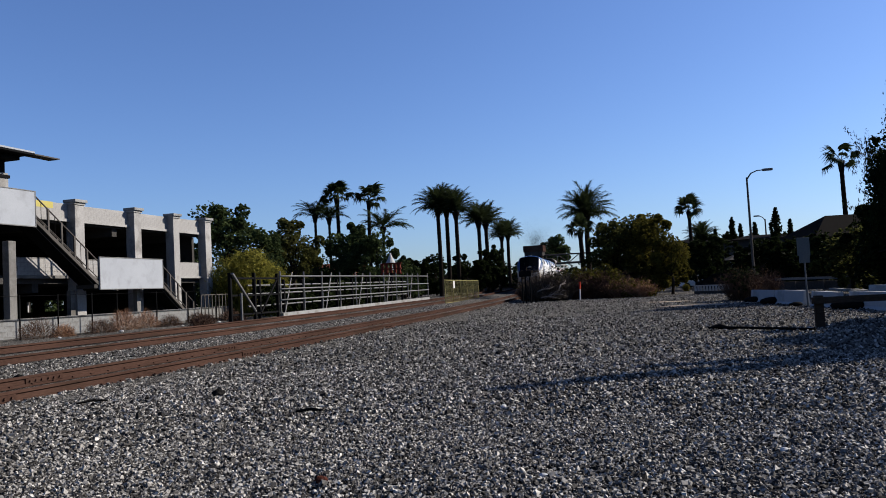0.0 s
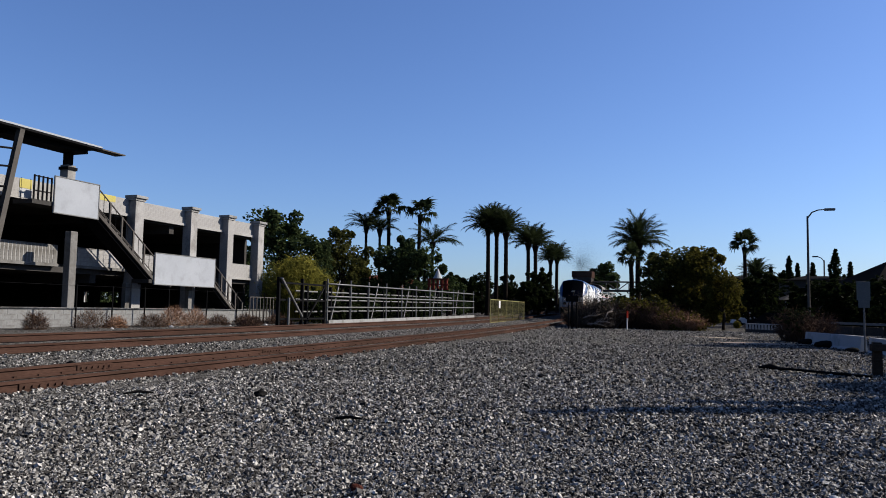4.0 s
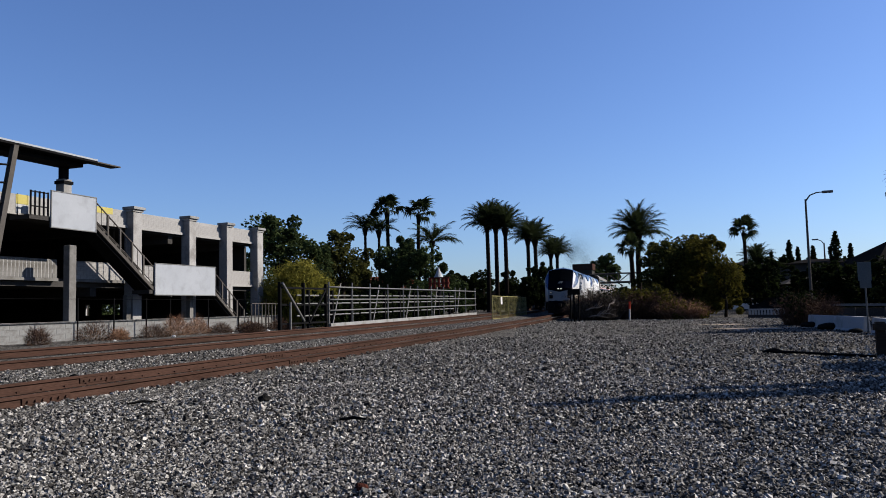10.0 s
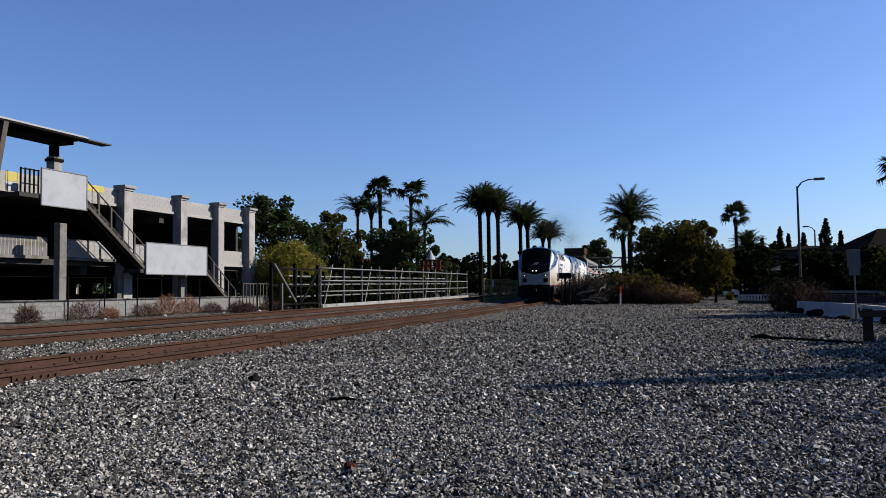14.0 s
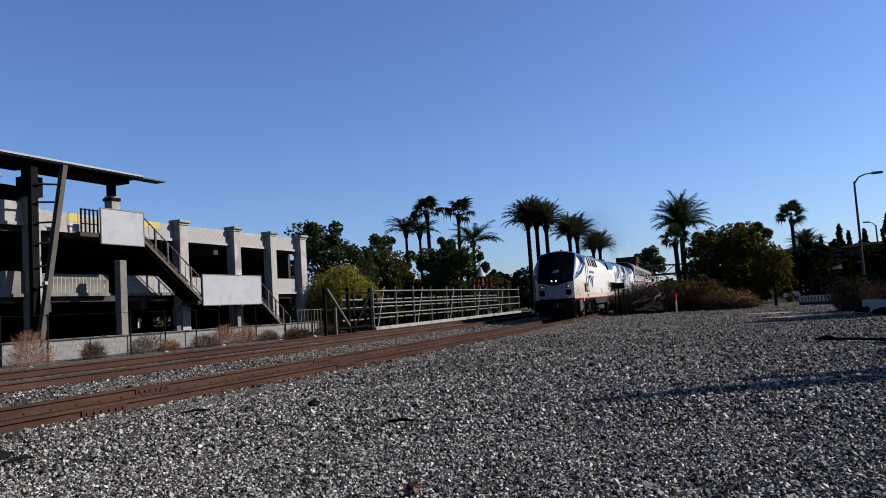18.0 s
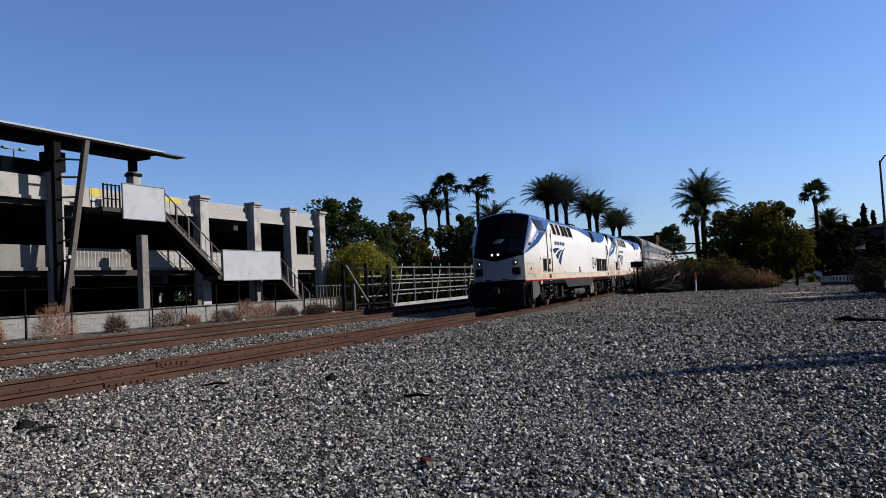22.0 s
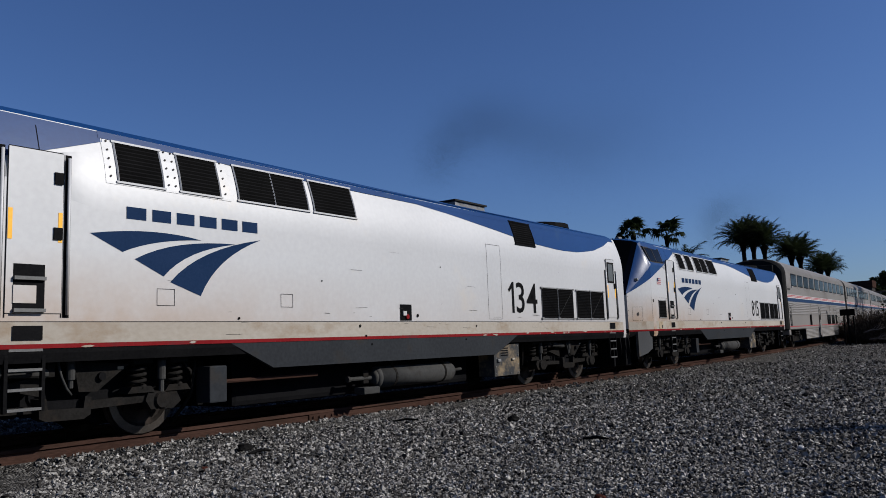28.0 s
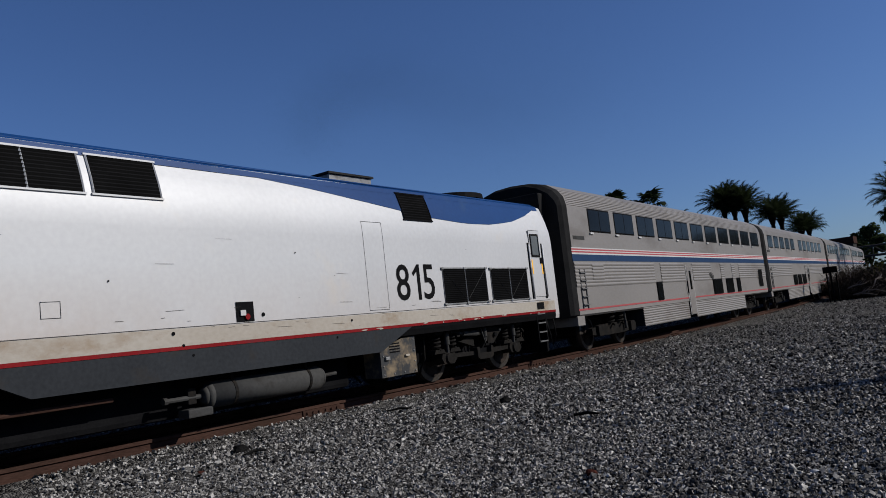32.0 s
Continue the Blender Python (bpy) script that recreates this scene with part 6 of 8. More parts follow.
def frond_mesh(name, length, droop, rng, leaflets=26):
    """One feather frond along +x that arches over, with a leaflet pair at each step."""
    bm = bmesh.new()
    pts = []
    for i in range(11):
        k = i / 10
        pts.append(Vector((length * (k - 0.16 * k * k * droop), 0, length * (0.30 * k - droop * 0.62 * k * k * k))))
    for i in range(10):
        a, b = pts[i], pts[i + 1]
        w = 0.045 * (1 - i / 11)
        vs = [bm.verts.new(a + Vector((0, -w, 0))), bm.verts.new(a + Vector((0, w, 0))), bm.verts.new(b + Vector((0, w, 0))), bm.verts.new(b + Vector((0, -w, 0)))]
        bm.faces.new(vs)
    for i in range(leaflets):
        k = 0.12 + 0.88 * i / (leaflets - 1)
        j = min(int(k * 10), 9)
        base = pts[j].lerp(pts[j + 1], k * 10 - j)
        along = (pts[j + 1] - pts[j]).normalized()
        ll = length * 0.21 * math.sin(math.pi * (0.18 + 0.72 * k)) + 0.12
        for s in (-1, 1):
            tip = base + along * ll * 0.8 + Vector((0, s * ll * (0.45 + rng.random() * 0.25), ll * (0.12 - 0.55 * rng.random())))
            d = along * 0.046
            vs = [bm.verts.new(base - d), bm.verts.new(base + d), bm.verts.new(tip)]
            bm.faces.new(vs)
    me = bpy.data.meshes.new(name)
    bm.to_mesh(me)
    bm.free()
    me.materials.append(M_PALM)
    return me


def fan_mesh(name, size, rng, dry=False):
    """One fan leaf on its stalk, along +x, its fingers folded and hanging at the tips."""
    bm = bmesh.new()
    s = size * 1.05
    tube(bm, (0, 0, 0), (s, 0, 0.10 * s), 0.03, 0.02, n=4)
    c = Vector((s, 0, 0.10 * s))
    n = 20
    for i in range(n):
        a = radians(-118 + 236 * i / (n - 1))
        l = size * (0.8 + 0.3 * rng.random()) * (0.72 + 0.28 * math.cos(a))
        droop = -0.6 * l * (0.4 + rng.random())
        p = c + Vector((l * 0.62 * math.cos(a), l * 0.62 * math.sin(a), 0.03))
        q = c + Vector((l * 0.97 * math.cos(a), l * 0.97 * math.sin(a), droop))
        w = Vector((-math.sin(a), math.cos(a), 0)) * 0.085 * size
        vs = [bm.verts.new(c), bm.verts.new(p - w), bm.verts.new(q), bm.verts.new(p + w)]
        bm.faces.new(vs)
    me = bpy.data.meshes.new(name)
    bm.to_mesh(me)
    bm.free()
    me.materials.append(M_PALM_DRY if dry else M_PALM)
    return me


RNG = random.Random(4)
FRONDS = [frond_mesh("frond", 3.1, d, RNG, 36) for d in (0.32, 0.5, 0.66)]
FANS = [fan_mesh("fan_leaf", 1.0, RNG) for _ in range(3)]
DRYFAN = fan_mesh("dead_leaf", 0.7, RNG, True)


def palm_trunk(parent, h, r0, r1, lean=0.0, boots=0.25):
    """A column of level rings, a little ringed by old leaf scars, flared at foot and head."""
    bm = bmesh.new()
    rings = []
    n, m = 10, 40
    for i in range(m + 1):
        k = i / m
        r = r0 + (r1 - r0) * k + boots * max(0, (k - 0.9) / 0.1) + 0.12 * max(0, 0.06 - k) / 0.06 + (0.02 if i % 2 else 0)
        cx, cy, cz = lean * k * k, 0.1 * math.sin(3 * k), h * k - 0.3 * (1 - k)
        rings.append([bm.verts.new((cx + r * math.cos(6.2832 * q / n), cy + r * math.sin(6.2832 * q / n), cz)) for q in range(n)])
    for a, b in zip(rings, rings[1:]):
        for q in range(n):
            bm.faces.new((a[q], a[(q + 1) % n], b[(q + 1) % n], b[q]))
    bm.faces.new(rings[-1])
    part("trunk", bm, M_PALMBARK, parent, smooth=True)
    return lean, 0.1 * math.sin(3), h


def date_palm(at, h, size=1.0, lean=0.0, count=58, weep=0.0):
    rng = random.Random(int(at[0] * 7 + h * 31))
    p = thing("date_palm", "tall date palm with a full crown of arching fronds", "palm tree", "date palms", at=(*at, ground_z(*at)), rz=rng.random() * 360)
    top = palm_trunk(p, h, 0.28 - 0.2 * weep, 0.235 - 0.2 * weep, lean, 0.26)
    for i in range(count):
        k = i / count
        turn = i * 137.5 + rng.random() * 20
        tilt = (76 - 72 * k ** 0.85) * (1 - weep) + rng.uniform(-7, 7)
        me = FRONDS[0] if k < 0.25 else FRONDS[1] if k < 0.65 else FRONDS[2]
        s = size * (0.9 + 0.25 * rng.random()) * (1.0 if k > 0.15 else 0.8)
        m = Matrix.Translation((top[0], top[1], top[2] - 0.2 + 0.3 * (1 - k))) @ Euler((0, 0, radians(turn))).to_matrix().to_4x4() @ Euler((0, radians(-tilt), 0)).to_matrix().to_4x4() @ Euler((radians(rng.uniform(-30, 30)), 0, 0)).to_matrix().to_4x4() @ Matrix.Scale(s, 4)
        again("frond", me, p, m)
    return p


def fan_palm(at, h, size=1.0, count=14, skirt=0, weep=0.0):
    rng = random.Random(int(at[0] * 5 + h * 17))
    p = thing("fan_palm", "slender fan palm with ragged fan leaves", "palm tree", "fan palms", at=(*at, ground_z(*at)), rz=rng.random() * 360)
    top = palm_trunk(p, h, 0.26, 0.19, 0.15, 0.16)
    for i in range(count + skirt):
        dead = i >= count
        k = i / count
        turn = i * 137.5 + rng.random() * 25
        tilt = (74 - 92 * k - weep + rng.uniform(-8, 8)) if not dead else -66 - rng.random() * 14
        s = size * (0.85 + 0.3 * rng.random())
        m = Matrix.Translation((top[0], top[1], top[2] + (0.05 if not dead else -0.3))) @ Euler((0, 0, radians(turn))).to_matrix().to_4x4() @ Euler((radians(rng.uniform(-35, 35)), radians(-tilt), 0)).to_matrix().to_4x4() @ Matrix.Scale(s, 4)
        again("dead_leaf" if dead else "fan_leaf", DRYFAN if dead else FANS[i % 3], p, m)
    return p


def leaf_cloud(centres, count, size, rng, flat=0.6):
    """Many small leaf clumps round the given (centre, radius) pairs, as one crown."""
    verts, faces = [], []
    for _ in range(count):
        c, r = centres[rng.randrange(len(centres))]
        d = Vector((rng.gauss(0, 1), rng.gauss(0, 1), rng.gauss(0, 1)))
        d.normalize()
        q = Vector(c) + d * r * (0.55 + 0.5 * rng.random() ** 0.5)
        s = size * rng.uniform(0.6, 1.4)
        e = Euler((rng.uniform(-0.9, 0.9), rng.uniform(-0.9, 0.9), rng.uniform(0, 6.28))).to_matrix()
        n = len(verts)
        for u, v in ((-1, -0.25), (-0.2, -flat), (1, 0.0), (-0.2, flat)):
            verts.append(q + e @ Vector((u * s, v * s, 0.25 * s * abs(v))))
        faces.append((n, n + 1, n + 2, n + 3))
        n = len(verts)
        e2 = e @ Euler((1.3, 0.3, 1.1)).to_matrix()
        for u, v in ((-0.9, 0), (0, -flat), (0.9, 0.1), (0, flat)):
            verts.append(q + e2 @ Vector((u * s, v * s, 0)))
        faces.append((n, n + 1, n + 2, n + 3))
    me = bpy.data.meshes.new("crown")
    me.from_pydata([tuple(v) for v in verts], [], faces)
    return me


def broadleaf(at, h, w, label, material, count=2600, size=0.22, low=0.3, seed=1, name="tree", blobs=16, trunk=0.25):
    rng = random.Random(seed)
    z = ground_z(*at)
    t = thing(name, label, "tree", at=(*at, z))
    bm = bmesh.new()
    sweep(bm, [(0, 0, -0.2), (0.1, 0.05, h * 0.2), (0.0, 0.1, h * 0.42)], [trunk * 1.3, trunk, trunk * 0.75], 8)
    tr = part("trunk", bm, M_BARK, t, smooth=True)
    centres = []
    for i in range(blobs):
        a = i * 2.4 + rng.random()
        k = rng.random()
        zz = h * (low + (1 - low) * (0.12 + 0.76 * k))
        rr = w * 0.5 * (0.15 + 0.7 * rng.random()) * (1.0 - 0.45 * max(0, k - 0.45) / 0.55)
        c = (rr * math.cos(a), rr * math.sin(a), zz)
        centres.append((c, w * rng.uniform(0.11, 0.22)))
        if i % 2 == 0:
            mid = (c[0] * 0.4, c[1] * 0.4, h * 0.3 + 0.45 * (c[2] - h * 0.3))
            part("limb", sweep(bmesh.new(), [(0, 0.05, h * 0.28), mid, c], [trunk * 0.55, trunk * 0.35, trunk * 0.12], 6), M_BARK, t)
    centres.append(((0, 0, h * (0.5 + low * 0.3)), w * 0.26))
    for i in range(blobs):
        a, k = rng.random() * 6.283, rng.random()
        rr = w * 0.5 * (0.75 + 0.3 * rng.random()) * math.sin(math.pi * (0.3 + 0.6 * k))
        centres.append(((rr * math.cos(a), rr * math.sin(a), h * (low + (1 - low) * (0.08 + 0.9 * k))), w * rng.uniform(0.05, 0.09)))
    me = leaf_cloud(centres, count, size, rng)
    me.materials.append(material)
    cr = new("crown", me)
    cr.parent = t
    return t


def brush(at, r, h, label, material, count=420, seed=1, name="shrub", stems=0.012, category="shrub", leaves=None, spread=1.0):
    """A bush of thin stems that fan out from the ground, each a tapered three-sided twig."""
    rng = random.Random(seed)
    z = ground_z(*at)
    b = thing(name, label, category, at=(*at, z))
    bm = bmesh.new()
    for _ in range(count):
        a, q = rng.random() * 6.283, rng.random() ** 0.6
        base = Vector((r * 0.55 * q * math.cos(a), r * 0.55 * q * math.sin(a), -0.05))
        hh = h * (0.45 + 0.6 * rng.random()) * (1 - 0.35 * q)
        out = Vector((math.cos(a + rng.gauss(0, 0.7)), math.sin(a + rng.gauss(0, 0.7)), 0)) * r * spread * (0.15 + 0.55 * rng.random())
        tip = base + out + Vector((0, 0, hh))
        mid = base.lerp(tip, 0.5) + Vector((rng.gauss(0, 0.06), rng.gauss(0, 0.06), 0.12 * hh))
        sd2 = Vector((rng.gauss(0, 1), rng.gauss(0, 1), 0)).normalized() * stems
        v = [bm.verts.new(base - sd2), bm.verts.new(base + sd2), bm.verts.new(mid + sd2 * 0.8), bm.verts.new(mid - sd2 * 0.8), bm.verts.new(tip)]
        bm.faces.new((v[0], v[1], v[2], v[3]))
        bm.faces.new((v[3], v[2], v[4]))
        for k in range(4):
            p = mid.lerp(tip, rng.random())
            e = p + Vector((rng.gauss(0, 0.12), rng.gauss(0, 0.12), rng.uniform(0, 0.18))) * (0.6 + h * 0.5)
            w = Vector((rng.gauss(0, 1), rng.gauss(0, 1), rng.gauss(0, 1))).normalized() * stems * 0.8
            bm.faces.new([bm.verts.new(p - w), bm.verts.new(p + w), bm.verts.new(e)])
    tagged(part("twig_mass", bm, material, b), "", "", "", "stuff")
    if leaves:
        me = leaf_cloud([((rng.uniform(-0.7, 0.7) * r, rng.uniform(-0.7, 0.7) * r, h * rng.uniform(0.25, 0.8)), r * 0.35) for _ in range(9)], leaves[1], leaves[2], rng)
        me.materials.append(leaves[0])
        lf = new("foliage", me)
        lf.parent = b
    return b


def tumbleweed(at, r, h, material, seed, count=1700):
    """A round tangle of fine dry twigs, each a thin bent sliver that points outward."""
    rng = random.Random(seed)
    t = thing("tumbleweed", "dry brown tumbleweed before the block wall", "shrub", at=(*at, ground_z(*at)))
    verts, faces = [], []
    for _ in range(count):
        d = Vector((rng.gauss(0, 1), rng.gauss(0, 1), abs(rng.gauss(0, 1)))).normalized()
        k = 0.15 + 0.75 * rng.random() ** 0.5
        lump = 0.85 + 0.25 * noise.noise(d * 2.2 + Vector((seed, 0, 0)))
        a = Vector((d.x * r, d.y * r, d.z * h)) * k * lump
        e = (d + Vector((rng.gauss(0, 0.5), rng.gauss(0, 0.5), rng.gauss(0.25, 0.4)))).normalized()
        l = rng.uniform(0.14, 0.34) * (0.5 + 0.5 * h)
        m = a + e * l * 0.5 + Vector((rng.gauss(0, 0.02), rng.gauss(0, 0.02), 0.02))
        b = a + e * l + Vector((rng.gauss(0, 0.04), rng.gauss(0, 0.04), rng.gauss(0, 0.04)))
        w = Vector((rng.gauss(0, 1), rng.gauss(0, 1), rng.gauss(0, 1))).normalized() * 0.006
        n = len(verts)
        verts += [a - w, a + w, m + w * 0.8, m - w * 0.8, b]
        faces += [(n, n + 1, n + 2, n + 3), (n + 3, n + 2, n + 4)]
    me = bpy.data.meshes.new("twig_mass")
    me.from_pydata([tuple(q) for q in verts], [], faces)
    me.materials.append(material)
    tw = new("twig_mass", me)
    tw.parent = t
    tagged(tw, "", "", "", "stuff")
    return t


# date palms beyond the tracks
for az, d, h, s in ((15.84, 99, 11.2, 1.12), (15.18, 101, 11.2, 1.1), (14.5, 98, 10.5, 1.08), (12.86, 104, 9.4, 0.98), (12.34, 107, 9.3, 0.98), (11.2, 124, 8.3, 0.95), (10.74, 127, 8.6, 0.95), (4.96, 84, 8.25, 1.12)):
    date_palm(polar(az, d), h, s)
for az, d, h, s, weep in ((23.13, 95, 12.7, 1.15, 0), (20.92, 95, 12.3, 1.2, 0), (5.5, 78, 6.2, 0.9, 0), (-2.13, 108, 9.9, 1.2, 0), (-12.05, 88, 12.2, 1.05, 14)):
    fan_palm(polar(az, d), h, s, count=9 if az < -10 else 14, weep=weep)
date_palm(polar(-2.9, 138), 7.3, 1.2)
for az, d, h, s in ((24.84, 96, 10.9, 0.95), (23.85, 94, 10.3, 0.95), (19.91, 92, 8.7, 1.1)):
    date_palm(polar(az, d), h, s, count=26, weep=0.45)
# broadleaf trees behind the garage and the fences
broadleaf(polar(31.0, 76), 9.9, 9.0, "dense dark green tree behind the parking garage", M_LEAF_G, 8500, 0.18, 0.1, 11, blobs=26)
broadleaf(polar(26.6, 82), 9.2, 6.4, "airy green tree with gaps in its crown", M_LEAF_D, 5600, 0.15, 0.25, 12, blobs=18)
broadleaf(polar(28.4, 92), 7.0, 7.5, "low dark green tree beyond the fence", M_LEAF_G, 5200, 0.18, 0.1, 13, blobs=18)
broadleaf(polar(22.6, 88), 9.4, 6.8, "tall dark tree among the palms", M_LEAF_G, 7500, 0.17, 0.08, 14, blobs=22)
broadleaf(polar(20.6, 86), 7.6, 6.5, "dark round tree among the palms", M_LEAF_G, 6500, 0.17, 0.05, 15, blobs=20)
broadleaf(polar(24.6, 90), 6.3, 6.0, "dark leafy tree behind the pipe fence", M_LEAF_G, 5000, 0.17, 0.05, 16, blobs=18)
broadleaf(polar(18.6, 96), 4.4, 5.0, "low dark tree behind the pipe fence", M_LEAF_G, 3000, 0.17, 0.0, 17, blobs=12)
brush(polar(29.9, 56), 2.6, 4.9, "feathery yellow-green shrub behind the fence", M_LEAF_YY, 1500, 21, "tall_shrub", 0.04, leaves=(M_LEAF_YY, 1900, 0.13), spread=0.8)
brush(polar(28.6, 57), 1.5, 3.7, "feathery yellow-green shrub behind the fence", M_LEAF_YY, 1000, 22, "tall_shrub", 0.04, leaves=(M_LEAF_YY, 900, 0.13), spread=0.8)
brush(polar(31.6, 56), 1.3, 3.4, "feathery yellow-green shrub behind the fence", M_LEAF_YY, 700, 23, "tall_shrub", 0.04, leaves=(M_LEAF_YY, 500, 0.13), spread=0.8)
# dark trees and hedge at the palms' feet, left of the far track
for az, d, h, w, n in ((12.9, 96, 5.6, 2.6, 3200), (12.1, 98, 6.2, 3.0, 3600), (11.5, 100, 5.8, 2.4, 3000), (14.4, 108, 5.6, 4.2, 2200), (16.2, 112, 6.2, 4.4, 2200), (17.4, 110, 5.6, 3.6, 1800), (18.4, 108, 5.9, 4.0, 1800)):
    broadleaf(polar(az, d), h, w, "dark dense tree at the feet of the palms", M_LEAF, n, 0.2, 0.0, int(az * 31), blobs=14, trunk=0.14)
broadleaf((-50.5, 54.5), 3.6, 4.6, "low green tree beyond the garage's end", M_LEAF_G, 2600, 0.17, 0.0, 97, blobs=14, trunk=0.14)
# the large tree and the brush pile at the end of the yard
# darker leaves left, lighter leaves right: the side light is in the colours
broadleaf(polar(3.0, 69), 6.5, 6.0, "left side of the yard's large tree, darker-leaved for shade", M_LEAF_D, 9000, 0.12, 0.02, 31, blobs=26)
broadleaf(polar(0.6, 68), 6.6, 5.6, "sun side of the yard's large tree, in lighter olive leaves", M_LEAF_Y, 10000, 0.115, 0.02, 32, blobs=26)
broadleaf(polar(-0.7, 66.5), 5.3, 4.0, "bright olive shrub tree at the yard's edge", M_LEAF_Y, 3600, 0.1, 0.0, 33, blobs=12, trunk=0.12)
broadleaf(polar(1.7, 70), 7.0, 5.5, "dark leafy tree at the end of the yard", M_LEAF_D, 7000, 0.13, 0.05, 34, blobs=20)
for az, d, r, h, mt, lv, sd_ in ((8.6, 59, 1.6, 2.8, M_TWIG_P, None, 41), (7.4, 59.5, 1.8, 2.7, M_TWIG_P, (M_LEAF, 200, 0.1), 42), (6.2, 60.5, 1.7, 2.3, M_TWIG_D, (M_LEAF_Y, 500, 0.13), 43), (5.0, 61, 1.9, 2.6, M_TWIG_D, (M_LEAF_Y, 700, 0.13), 44), (3.8, 61, 1.9, 2.3, M_TWIG_D, (M_LEAF_Y, 600, 0.13), 45), (2.6, 60, 1.7, 1.7, M_TWIG, (M_LEAF_Y, 350, 0.12), 46), (1.6, 59.5, 1.3, 1.2, M_TWIG, (M_LEAF_Y, 250, 0.1), 47), (7.9, 58.3, 1.2, 1.0, M_TWIG_P, None, 48), (9.3, 60.5, 1.2, 1.5, M_TWIG_D, (M_LEAF, 150, 0.12), 49)):
    brush(polar(az, d + 2.6), r, h * 1.04, "tangled half-dry brush at the yard's end" if lv else "pile of pale dead branches", mt, 820, sd_, "brush_pile", 0.02, leaves=lv, spread=1.3)
# pale dead branches that lie across the brush pile
g = random.Random(12)
for az, d, z, l, rz in ((8.2, 59.8, 0.9, 1.5, 35), (7.5, 59.2, 0.5, 1.9, -14), (7.0, 59.6, 1.2, 1.2, 70), (7.9, 58.8, 0.35, 1.4, 12)):
    x, y = polar(az, d)
    b = thing("dead_branch", "pale bare branch lying on the brush pile", "branch", "dead branches", at=(x, y, ground_z(x, y) + z), rz=rz)
    part("limb", sweep(bmesh.new(), [(-l / 2, 0, g.uniform(-0.3, 0.1)), (-l / 6, 0.05, 0.05), (l / 5, -0.04, g.uniform(-0.05, 0.15)), (l / 2, 0.03, g.uniform(-0.3, 0.5))], [0.06, 0.05, 0.035, 0.012], 6), M_STEM, b, smooth=True)
    for k in range(3):
        q = (-l / 6 + 0.3 * l * k / 2, 0.0, 0.04)
        part("twig", sweep(bmesh.new(), [q, (q[0] + 0.3, g.uniform(-0.15, 0.15), 0.3), (q[0] + 0.55, g.uniform(-0.3, 0.3), g.uniform(0.3, 0.7))], [0.022, 0.014, 0.006], 5), M_STEM, b)
# a dark hedge behind the pipe fence
rng = random.Random(56)
cl = []
for k in range(70):
    y = 43 + 28 * k / 69
    cl.append(((-23.4 - K_CURVE * (y * y - 1300) + rng.uniform(-0.5, 0.5), y, 0.9 + rng.uniform(0, 1.0)), rng.uniform(0.5, 0.9)))
me = leaf_cloud(cl, 6500, 0.17, rng)
me.materials.append(M_LEAF)
tagged(new("hedge", me), "dark low hedge behind the pipe fence", "hedge", "", "stuff")
# dry tumbleweeds and grass before the block wall
for x, y, r, h, mt, sd_ in ((-25.3, 16.7, 0.8, 1.0, M_TWIG, 61), (-25.2, 20.8, 1.0, 1.35, M_TWIG, 62), (-25.6, 24.1, 0.6, 0.75, M_TWIG_D, 63), (-25.5, 27.0, 1.1, 0.85, M_TWIG_D, 64), (-25.4, 28.4, 0.6, 0.5, M_TWIG, 65), (-25.5, 30.8, 1.0, 0.65, M_TWIG_D, 66), (-25.6, 32.6, 0.9, 1.1, M_TWIG, 67), (-25.5, 34.2, 0.8, 0.9, M_TWIG, 68), (-25.4, 36.0, 0.9, 0.6, M_TWIG_D, 69), (-25.2, 38.2, 0.8, 0.6, M_TWIG_D, 70), (-24.5, 40.5, 0.9, 0.6, M_TWIG_D, 71), (-23.5, 36.5, 0.7, 0.5, M_TWIG_D, 72), (-21.5, 33.0, 0.8, 0.5, M_TWIG_D, 73), (-25.3, 18.4, 0.4, 0.8, M_TWIG, 74), (-25.5, 12.5, 0.7, 0.9, M_TWIG, 75), (-20.8, 35.2, 0.6, 0.45, M_TWIG_D, 76)):
    tumbleweed((x, y), r * 0.95, h * 1.15, mt, sd_)
